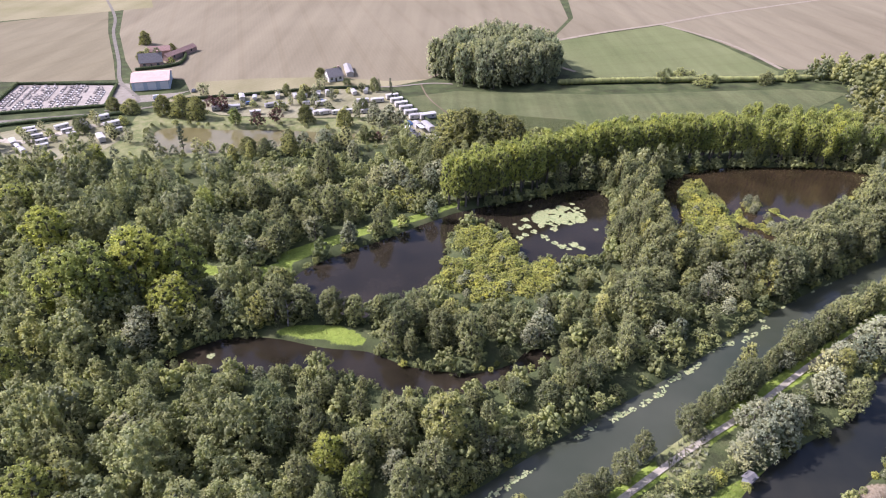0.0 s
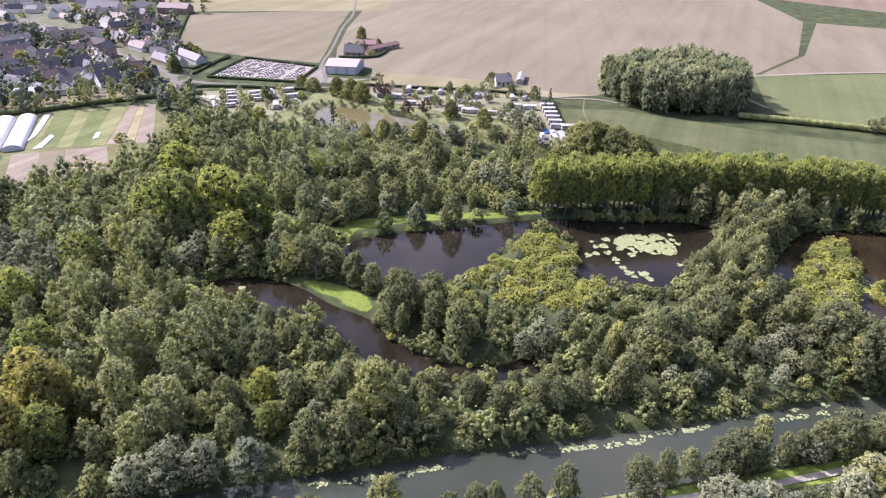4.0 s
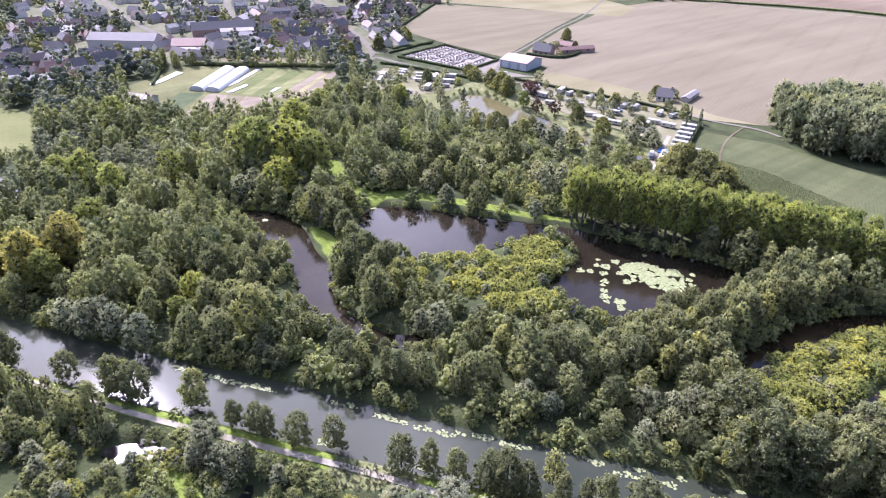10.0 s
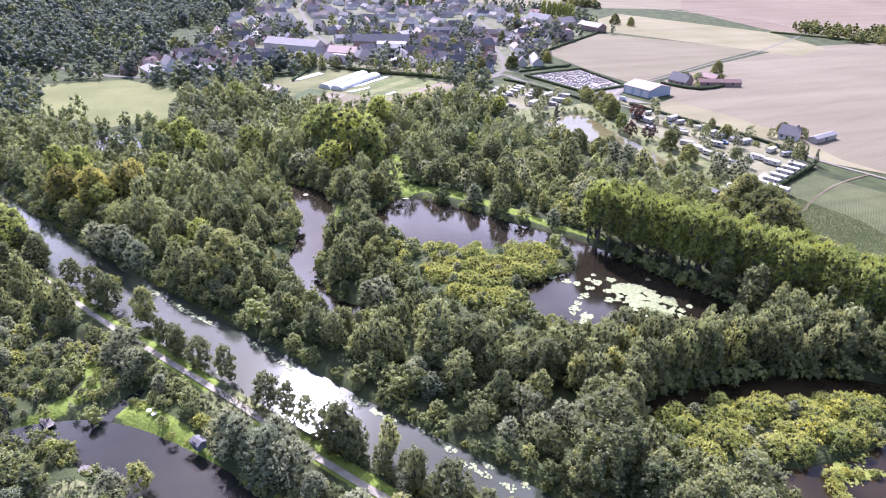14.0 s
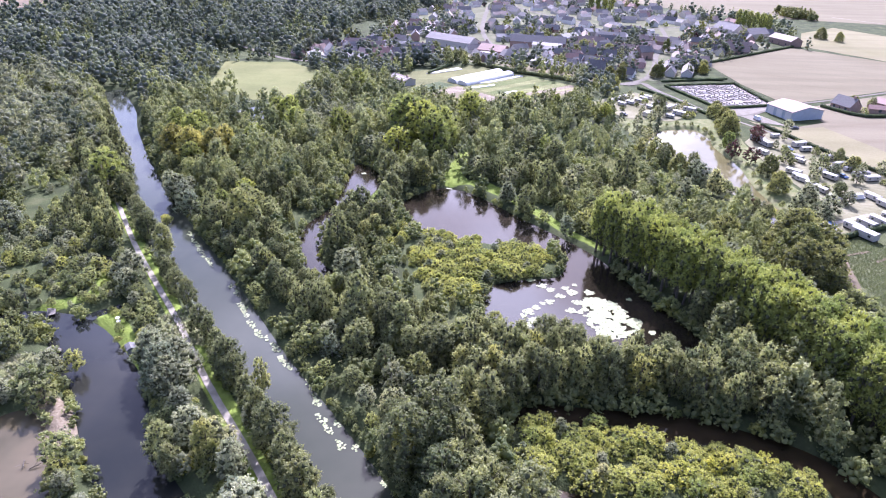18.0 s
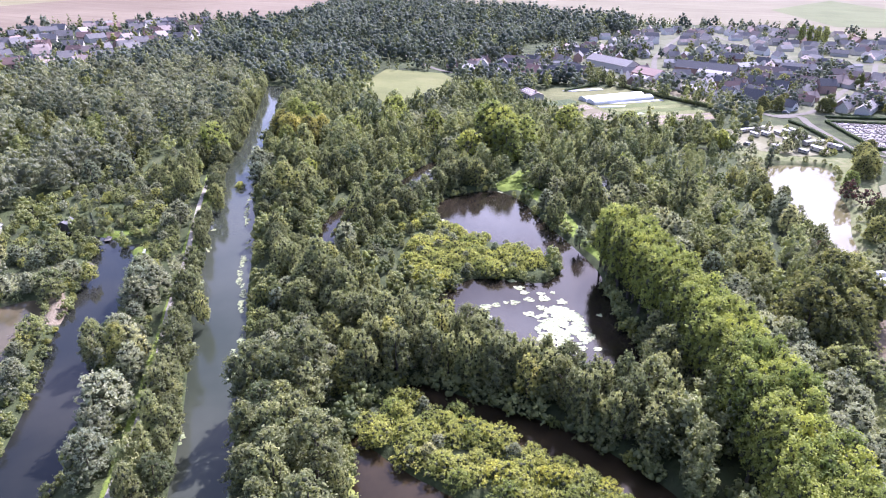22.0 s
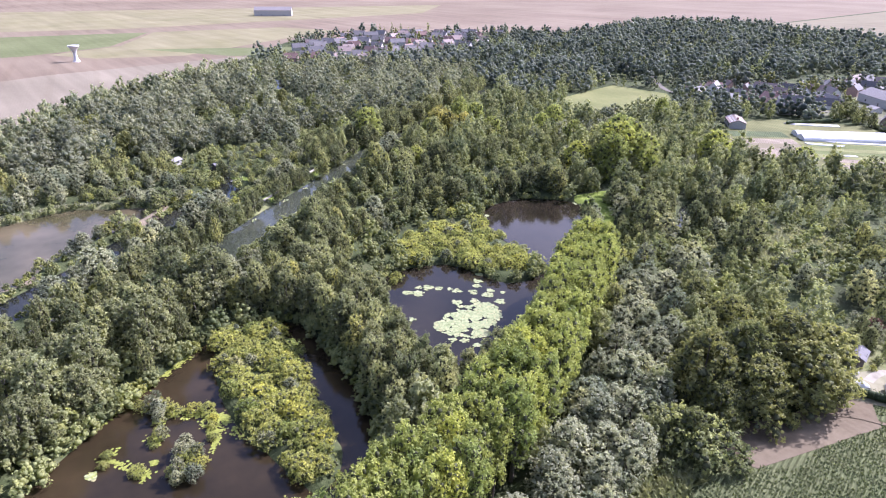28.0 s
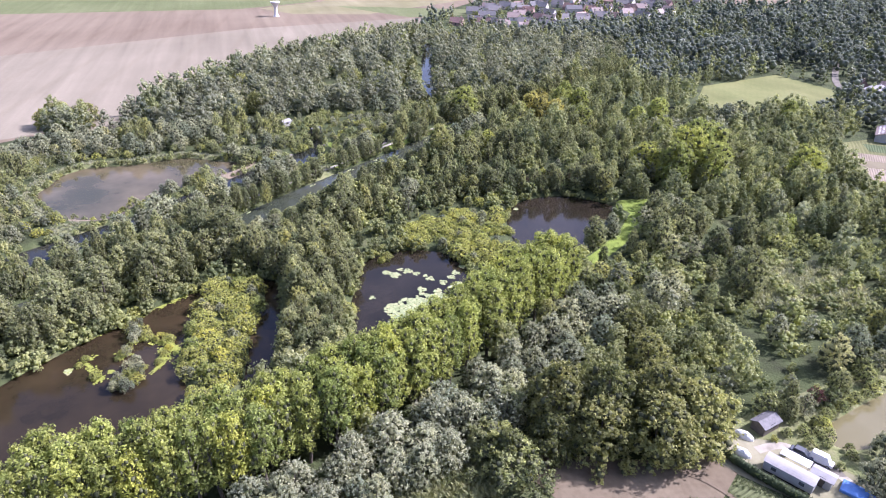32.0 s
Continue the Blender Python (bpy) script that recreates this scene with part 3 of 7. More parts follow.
gravel = chalk_material("pale gravel", (0.215, 0.195, 0.15), (0.40, 0.365, 0.295))
asphalt = chalk_material("grey asphalt", (0.13, 0.118, 0.095), (0.172, 0.158, 0.13), 0.95)
chalk = chalk_material("chalk track", (0.19, 0.162, 0.115), (0.26, 0.225, 0.168))
yard = chalk_material("gravel yard", (0.17, 0.152, 0.12), (0.225, 0.205, 0.168))
PATH_LINE = [(-180, -58), (-135, -28), (-100, -8), (-60, 16), (-28, 37), (8, 60), (32, 77), (50, 90), (71, 104), (100, 125), (135, 146), (200, 184), (330, 245)]
WAYS = []
WAYS.append(("towpath", PATH_LINE, 1.4, gravel, "pale gravel towpath along the canal"))
WAYS.append(("road", [(-160, 288), (-150, 303), (-172, 333), (-190, 372), (-222, 437), (-250, 500), (-330, 640)], 2.0, asphalt, "narrow grey road past the hangar"))
WAYS.append(("road", [(-580, 190), (-420, 178), (-330, 184), (-290, 196), (-268, 204), (-245, 230), (-215, 255), (-219, 268), (-200, 272), (-160, 284)], 4.0, asphalt, "village road beside the campsite"))
WAYS.append(("road", [(-216, 256), (-232, 274), (-271, 290), (-313, 303), (-380, 330), (-450, 345)], 3.8, asphalt, "village street between hedges"))
WAYS.append(("road", [(-440, 262), (-400, 250), (-352, 236), (-300, 205), (-268, 204)], 3.8, asphalt, "village street"))
WAYS.append(("road", [(-300, 205), (-285, 140), (-270, 90), (-262, 55), (-285, 20), (-360, -40), (-470, -100)], 3.8, asphalt, "valley road to the next village"))
WAYS.append(("road", [(-640, 210), (-540, 240), (-480, 275), (-440, 262), (-420, 300), (-450, 345), (-480, 420)], 3.8, asphalt, "village street"))
WAYS.append(("track", [(-13, 336), (-10, 320), (-6, 307), (1, 292), (9, 278)], 0.8, bare_soil, "brown farm track through the beet field"))
WAYS.append(("track", [(66, 428), (110, 458), (158, 486), (240, 540), (420, 640)], 3.5, chalk, "chalk farm track between fields"))
WAYS.append(("track", [(158, 484), (186, 432), (196, 372)], 3.0, chalk, "chalk farm track"))
WAYS.append(("track", [(74, 362), (30, 420), (66, 428)], 2.5, chalk, "chalk farm track"))
WAYS.append(("track", [(-160, 284), (-118, 305), (-60, 328), (-30, 330), (-8, 337), (4, 336)], 1.7, yard, "pale gravel lane behind the campsite hedge"))
WAYS.append(("track", [(12, 262), (7, 267), (2, 280)], 0.9, bare_soil, "trodden path across the plot"))
WAYS.append(("track", [(-560, 560), (-420, 640), (-250, 655), (100, 800)], 4.0, chalk, "pale field road"))
for i, (name, line, width, material, label) in enumerate(WAYS):
    sheet(name, ribbon(smooth_loop(line, 5, False), width), FZ + 0.10 + 0.006 * i, material, label, "path" if name != "road" else "road")

# ---- trees ----
def ico(sub):
    bm = bmesh.new()
    bmesh.ops.create_icosphere(bm, subdivisions=sub, radius=1.0)
    bm.verts.ensure_lookup_table()
    v = np.array([x.co[:] for x in bm.verts])
    f = np.array([[w.index for w in x.verts] for x in bm.faces])
    bm.free()
    return v, f


ICO1 = ico(1)
PROFILE = {
    "round": lambda u: np.sqrt(np.clip(1 - (2 * u - 0.9) ** 2 / 1.35, 0.02, 1)),
    "cone": lambda u: np.clip(1.08 - 0.95 * u, 0.08, 1) * np.clip(0.55 + 2.2 * u, 0, 1),
    "column": lambda u: np.clip(0.74 + 0.8 * u - 1.05 * u ** 2.6, 0.2, 1),
    "egg": lambda u: np.sqrt(np.clip(1 - (2 * u - 0.8) ** 2 / 1.6, 0.02, 1)) * (1.05 - 0.22 * u),
    "spire": lambda u: np.interp(u, [0, 0.22, 0.5, 0.78, 1.0], [0.72, 1.0, 0.96, 0.76, 0.34]),
    "dome": lambda u: np.sqrt(np.clip(1.02 - u ** 2, 0.05, 1)),
}


def crown(seed, h, r, low, shape, boughs, leaves, leaf, squash=0.85, lump=0.2, tuft=0.42, wild=1.0):
    """A crown of boughs: a ragged inner body, and on it tufts of leaves that point outwards. Returns vertices, triangles and a tone for each vertex."""
    g = np.random.default_rng(seed)
    prof = PROFILE[shape]
    u = (np.arange(boughs) + g.random(boughs)) / boughs
    a = np.arange(boughs) * 2.4 + g.random(boughs) * 0.9
    br = r * lump * (0.7 + 0.6 * g.random(boughs)) * (0.55 + 0.45 * prof(u))
    off = np.maximum(prof(u) * r * (0.82 + 0.36 * g.random(boughs)) - br * 0.8, 0) * (0.5 + 0.5 * g.random(boughs) ** 0.6)
    c = np.column_stack([np.cos(a) * off, np.sin(a) * off, low + br * squash * 0.5 + (h - low - br * squash * 1.35) * u])
    V, T, tone, n0 = [], [], [], 0
    cv, cf = ICO1
    for k in range(boughs):
        jag = (0.58 if wild > 0.6 else 0.66) * (1 + 0.5 * (g.random(len(cv)) - 0.5))
        V.append(c[k] + cv * br[k] * jag[:, None] * (1, 1, squash))
        T.append(cf + n0)
        # In joined woods this low tone paints the shade inside the crown.
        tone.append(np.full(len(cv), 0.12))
        n0 += len(cv)
    each = 9
    n = max(6, leaves // each)
    k = g.choice(boughs, n * 3, p=br ** 2 / (br ** 2).sum())
    d = g.normal(size=(n * 3, 3)) + (0, 0, 0.4)
    d /= np.linalg.norm(d, axis=1)[:, None]
    p = c[k] + d * br[k][:, None] * (0.84 + 0.32 * g.random(n * 3))[:, None] * (1, 1, squash)
    gap = np.min(np.linalg.norm((p[:, None] - c[None]) / (br[None, :, None] * (1, 1, squash)), axis=2), axis=1)
    keep = np.flatnonzero(gap > 0.8)[:n]
    p, d = p[keep], d[keep]
    m = len(p)
    outward = p - (0, 0, low + (h - low) * 0.35)
    outward /= np.linalg.norm(outward, axis=1)[:, None]
    axis = d * 0.7 + outward * 0.5 + (0, 0, 0.3) + g.normal(size=(m, 3)) * 0.25
    axis /= np.linalg.norm(axis, axis=1)[:, None]
    ts = tuft * (0.55 + 0.9 * g.random(m))
    shade = 0.5 + (g.random(m) - 0.5) * wild
    # leaves of each tuft
    P, X, S = np.repeat(p, each, 0), np.repeat(axis, each, 0), np.repeat(ts, each)
    m = len(P)
    o = g.normal(size=(m, 3)) * 0.5
    P = P + o * S[:, None] * 0.9 + X * (S * (1.1 * g.random(m) - 0.35))[:, None]
    nrm = X * 0.6 + o * 0.75 * wild + g.normal(size=(m, 3)) * 0.5 * wild
    nrm /= np.linalg.norm(nrm, axis=1)[:, None]
    t1 = np.cross(nrm, g.normal(size=(m, 3)))
    t1 /= np.linalg.norm(t1, axis=1)[:, None]
    t2 = np.cross(nrm, t1)
    size = leaf * (0.6 + 0.8 * g.random(m))
    for j, ang in enumerate((0.0, 2.1, 4.2)):
        q = ang + g.normal(size=m) * 0.35
        V.append(P + (t1 * np.cos(q)[:, None] + t2 * np.sin(q)[:, None]) * size[:, None] * (0.75 + 0.5 * g.random(m))[:, None])
        tone.append(np.repeat(shade, each))
    T.append(np.column_stack([n0 + np.arange(m), n0 + m + np.arange(m), n0 + 2 * m + np.arange(m)]))
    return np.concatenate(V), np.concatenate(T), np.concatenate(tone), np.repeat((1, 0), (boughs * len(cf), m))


def limb(p, q, r0, r1, sides=5):
    p, q = np.array(p, float), np.array(q, float)
    ax = (q - p) / np.linalg.norm(q - p)
    s = np.cross(ax, (0.3, 0.9, 0.1))
    s /= np.linalg.norm(s)
    t = np.cross(ax, s)
    an = np.arange(sides) * 2 * math.pi / sides
    ring = np.cos(an)[:, None] * s + np.sin(an)[:, None] * t
    v = np.concatenate([p + ring * r0, q + ring * r1])
    i = np.arange(sides)
    j = (i + 1) % sides
    return v, np.concatenate([np.column_stack([i, j, j + sides]), np.column_stack([i, j + sides, i + sides])])


def trunk(seed, h, r, low):
    """A tapered trunk with limbs that reach into the crown."""
    g = np.random.default_rng(seed + 77)
    w = 0.022 * h
    bend = g.normal(size=2) * 0.03 * h
    mid = (bend[0], bend[1], h * 0.45)
    parts = [limb((0, 0, -0.6), mid, w, w * 0.7, 7), limb(mid, (bend[0] * 1.3, bend[1] * 1.3, h * 0.88), w * 0.7, w * 0.15, 6)]
    for k in range(5):
        z = low + (h * 0.6 - low) * g.random()
        an = g.random() * 6.28
        f = min(1.0, z / (h * 0.45))
        parts.append(limb((bend[0] * f, bend[1] * f, z), (math.cos(an) * r * 0.7, math.sin(an) * r * 0.7, z + h * 0.22), w * 0.38, w * 0.08, 4))
    return joined(parts)


def joined(parts):
    V, T, n = [], [], 0
    for v, t in parts:
        V.append(v)
        T.append(t + n)
        n += len(v)
    return np.concatenate(V), np.concatenate(T)


#           height radius low  shape boughs leaves leaf squash lump tuft
SPECIES = {
    "alder":   (12.4, 3.95, 0.3, "egg", 60, 5000, 0.21, 1.35, 0.19, 0.43),
    "aspen":   (12.6, 2.9, 0.6, "spire", 52, 3900, 0.2, 2.2, 0.18, 0.4),
    "willow":  (9.5, 4.2, 0.5, "dome", 28, 4000, 0.165, 0.95, 0.29, 0.3),
    "poplar":  (18.8, 3.5, 4.6, "column", 56, 4600, 0.235, 1.6, 0.22, 0.58),
    "lime":    (16.0, 5.4, 1.2, "round", 60, 6000, 0.29, 1.0, 0.2, 0.5),
    "maple":   (13.5, 5.6, 0.8, "dome", 60, 6200, 0.28, 0.95, 0.2, 0.48),
    "oak":     (13.8, 7.0, 0.5, "dome", 110, 9000, 0.27, 0.95, 0.16, 0.46),
    "osier":   (2.9, 2.6, 0.05, "dome", 30, 2000, 0.115, 0.9, 0.2, 0.25),
    "scrub":   (5.0, 3.0, 0.1, "dome", 26, 1700, 0.165, 0.95, 0.24, 0.33),
    "ash":     (15.5, 4.4, 0.8, "column", 34, 3000, 0.33, 1.6, 0.25, 0.55),
    "plum":    (7.0, 3.0, 0.8, "round", 16, 900, 0.26, 0.9, 0.28, 0.4),
    "conifer": (13.0, 2.6, 0.6, "cone", 18, 1000, 0.30, 0.8, 0.28, 0.4),
    "birch":   (8.0, 2.8, 0.6, "round", 18, 1200, 0.22, 1.0, 0.27, 0.4),
    "beech":   (13.5, 6.6, 0.3, "round", 20, 1000, 0.33, 0.95, 0.3, 0.6),
}
TREE_WORDS = {
    "alder": ("alder_tree", "dark green alder with a pointed ragged crown", "tree"), "aspen": ("aspen_tree", "grey-green broadleaf tree with an airy crown", "tree"),
    "willow": ("willow_tree", "silver-grey willow with a billowing rounded crown", "tree"), "poplar": ("poplar_tree", "tall fresh-green poplar in a dense belt", "tree"),
    "lime": ("lime_tree", "tall lime-green tree above the dark wood", "tree"), "maple": ("maple_tree", "broad maple turning yellow and orange", "tree"),
    "oak": ("oak_tree", "broad round oak with olive-green crown", "tree"), "osier": ("osier_bush", "low yellow-green osier bush in wet ground", "bush"),
    "scrub": ("scrub_bush", "green scrub bush by the water", "bush"), "ash": ("ash_tree", "tall grey-green tree of the field grove", "tree"), "plum": ("plum_tree", "small tree with dark purple leaves", "tree"),
    "conifer": ("conifer_tree", "dark conifer with a narrow crown", "tree"), "birch": ("garden_tree", "small pale green garden tree", "tree"),
}
VARIANTS = 5
crown_mesh, trunk_mesh = {}, {}
for s, (h, r, low, shape, boughs, leaves, leaf, sq, lump, tuft) in SPECIES.items():
    for v in range(VARIANTS if s != "beech" else 0):
        seed = 31 * len(crown_mesh) + 5
        V, T, shade, inner = crown(seed, h, r * (0.9 + 0.06 * v), low, shape, boughs + v % 3, leaves, leaf, sq, lump, tuft, 0.7 if s == "willow" else 1.0)
        crown_mesh[s, v] = mesh_of("crown", V, T, [leaf_mat[s], shaded_core], inner)
        crown_mesh[s, v].attributes.new("tuft", "FLOAT", "POINT").data.foreach_set("value", shade.astype(np.float32))
        V, T = trunk(seed, h, r, low)
        trunk_mesh[s, v] = mesh_of("trunk", V, T, [bark])
GROUPS = {"alder": "alders of the valley wood", "willow": "silver willows", "poplar": "poplars of the belt", "osier": "osier bushes", "scrub": "waterside bushes"}
rng = np.random.default_rng(11)


def tree(kind, x, y, size=1.0, z=LAND, tall=1.0):
    """One tree or bush as a thing of its own, with trunk and crown."""
    v = int(rng.integers(VARIANTS))
    name, label, cat = TREE_WORDS[kind]
    ob = tagged(new(name, crown_mesh[kind, v] if kind == "osier" else None), label, cat, GROUPS.get(kind, ""))
    wide = size * float(0.9 + (0.12 if kind == "poplar" else 0.34) * rng.random())
    ob.matrix_world = pose(x, y, z, 0, 0, float(rng.random() * 360)) @ Matrix.Diagonal((wide, wide, size * tall, 1))
    for key, me in (("trunk", trunk_mesh[kind, v]), ("crown", crown_mesh[kind, v])) if kind != "osier" else ():
        new(key, me).parent = ob
    return ob


# low-detail crowns for the joined woods
low_crowns = {}
for s, (h, r, low, shape, boughs, leaves, leaf, sq, lump, tuft) in SPECIES.items():
    for v in range(4):
        low_crowns[s, v, 0] = crown(900 + v, h, r, low, shape, max(14, boughs // 2), int(leaves * 0.38), leaf * 1.35, sq, lump * 1.2, tuft, 0.7)
        far_shape = {"egg": "round", "spire": "egg", "column": "egg"}.get(shape, shape)
        low_crowns[s, v, 2] = crown(980 + v, h, r, low, far_shape, 12, int(leaves * 0.2), leaf * 1.5, min(sq, 1.2), 0.34, tuft, 0.55)
        low_crowns[s, v, 1] = crown(950 + v, h, r, low, far_shape, 8, 135, leaf * 1.7, min(sq, 1.1), 0.42, tuft * 1.2, 0.45)


def wood(name, spots, label, category="trees", z=LAND):
    """Many trees joined into one mesh of kind stuff. spots: kind, x, y, size, level of detail."""
    V, T, tone, tuft_, mi, n = [], [], [], [], [], 0
    kinds = sorted({s[0] for s in spots})
    for kind, x, y, size, lod in spots:
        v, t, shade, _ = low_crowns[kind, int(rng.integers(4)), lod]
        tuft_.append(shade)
        a = rng.random() * 6.283
        c, s = math.cos(a), math.sin(a)
        w = np.column_stack([v[:, 0] * c - v[:, 1] * s, v[:, 0] * s + v[:, 1] * c, v[:, 2] * (0.85 + 0.3 * rng.random())]) * size + (x, y, z)
        V.append(w)
        T.append(t + n)
        tone.append(np.full(len(v), rng.random()))
        mi.append(np.full(len(t), kinds.index(kind)))
        n += len(v)
    me = mesh_of(name, np.concatenate(V), np.concatenate(T), [wood_mat[k] for k in kinds], np.concatenate(mi))
    me.attributes.new("tone", "FLOAT", "POINT").data.foreach_set("value", np.concatenate(tone).astype(np.float32))
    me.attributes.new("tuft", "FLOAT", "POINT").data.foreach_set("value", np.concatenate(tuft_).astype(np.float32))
    return tagged(new(name, me), label, category, kind="stuff")


def scatter(x0, y0, x1, y1, step, seed):
    g = np.random.default_rng(seed)
    xs, ys = np.arange(x0, x1, step), np.arange(y0, y1, step * 0.866)
    q = np.array([(x + (step / 2 if j % 2 else 0), y) for j, y in enumerate(ys) for x in xs])
    return q + (g.random(q.shape) - 0.5) * step * 1.05


def wetness(q):
    w = np.full(len(q), -50.0)
    for _, poly, _, _ in WATERS:
        w = np.maximum(w, depth_in(q, poly))
    for isl in (ISLAND_AB, ISLAND_D):
        d = depth_in(q, isl)
        w = np.where(d > 0, -d, w)
    return w


def in_any(q, polys, margin=0.0):
    r = np.zeros(len(q), dtype=bool)
    for p in polys:
        r |= depth_in(q, np.asarray(p, dtype=float)) > -margin
    return r


def disc_pick(q, discs):
    r = np.zeros(len(q), dtype=bool)
    for x, y, rad in discs:
        r |= np.hypot(q[:, 0] - x, q[:, 1] - y) < rad
    return r


path_band = ribbon(smooth_loop(PATH_LINE, 5, False), np.interp(np.arange(len(PATH_LINE) * 5 - 4), [0, 18, 24, 28, 39, 44, 60], [1.2, 1.2, 4.2, 8.0, 8.0, 4.2, 4.2]))
field_polys = [f[1] for f in FIELDS]
road_bands = [ribbon(smooth_loop(w[1], 5, False), w[2] + 5) for w in WAYS[1:7]]
CAMP = [(-195, 258), (-168, 225), (-140, 240), (-136, 262), (-158, 284)], [(-126, 302), (-105, 285), (-70, 282), (-28, 286), (-12, 262), (0, 256), (4, 262), (-10, 282), (-26, 322), (-60, 326)]
CORE = np.array([(-150, 0), (-196, 72), (-190, 112), (-178, 122), (-142, 160), (-168, 212), (-165, 222), (-140, 236), (-128, 238), (-112, 238), (-88, 238), (-55, 252), (-28, 258), (-8, 254), (4, 256), (30, 248), (62, 252), (104, 246), (134, 250), (160, 252),
                 (176, 240), (190, 232), (176, 202), (140, 174), (96, 147), (60, 120), (24, 96), (-8, 72), (-50, 44), (-100, 15)], dtype=float)
q = scatter(-200, 0, 180, 260, 6.0, 3)
q = q[inside(q, CORE)]
w = wetness(q)
q = q[(w < -1.3)]
q = q[~in_any(q, LAWNS[:6], 0.6) & ~in_any(q, field_polys, 0.5) & ~in_any(q, DRY[1:2], -1.0)]
POPLAR_LINE = smooth_loop([(2, 199), (24, 211), (46, 224), (66, 233), (92, 241), (122, 243)], 8, False)
belt = ribbon(POPLAR_LINE, 13)
willow_belt = ribbon(smooth_loop([(-6, 212), (8, 220), (28, 231), (48, 241), (68, 249), (92, 253)], 4, False), 13)
q = q[~inside(q, belt) & ~inside(q, np.array(ISLAND_AB)) & ~inside(q, np.array(ISLAND_D)) & ~inside(q, willow_belt)]
q = q[~disc_pick(q, [(8, 252, 13), (22, 248, 11), (-90, 140, 9), (-98, 128, 5)])]
LIMES = [(-89, 134, 1.1), (-81, 141, 1.1), (-72, 146, 0.95), (-97, 133, 1.0), (-86, 149, 0.9), (-69, 132, 0.7), (-97, 104, 0.7), (-29, 36, 0.8), (-117, 162, 0.85), (-165, 103, 0.8)]
MAPLES = [(-82, 40, 1.05), (-88, 46, 0.9), (-75, 48, 1.0), (-66, 44, 0.95), (-57, 54, 1.05), (-57, 63, 1.05), (-64, 65, 1.0), (-62, 54, 0.9), (-50, 57, 0.8), (-74, 74, 0.85), (-110, 80, 1.0), (-96, 85, 0.9), (-116, 73, 0.85), (-22, 85, 0.6), (-16, 79, 0.5)]
OAKS = [(27, 246, 1.15), (19, 249, 1.2), (9, 252, 1.2), (3, 257, 1.0), (12, 258, 1.0), (23, 254, 0.95), (0, 236, 0.75), (-2, 226, 0.72), (40, 252, 0.62), (31, 252, 0.7)]
q = q[~disc_pick(q, [(-29, 57, 4), (-25, 61, 4), (-20, 65, 4), (-13, 69, 4), (-75, 125, 4.5), (-70, 129, 4), (25, 127, 4)])]
q = q[~disc_pick(q, [(x, y, 5.6) for x, y, s in LIMES + MAPLES + OAKS])]
g2 = np.random.default_rng(5)
GREY = [(-26, 58, 6), (-22, 64, 5), (-11, 70, 4.5), (-74, 126, 6), (-3, 190, 4), (25, 128, 4.5), (-120, 96, 14), (-150, 80, 14), (-100, 100, 10), (-60, 205, 9), (-20, 215, 9), (-35, 235, 8), (-45, 120, 3)]
near_spots, far_spots = [], []
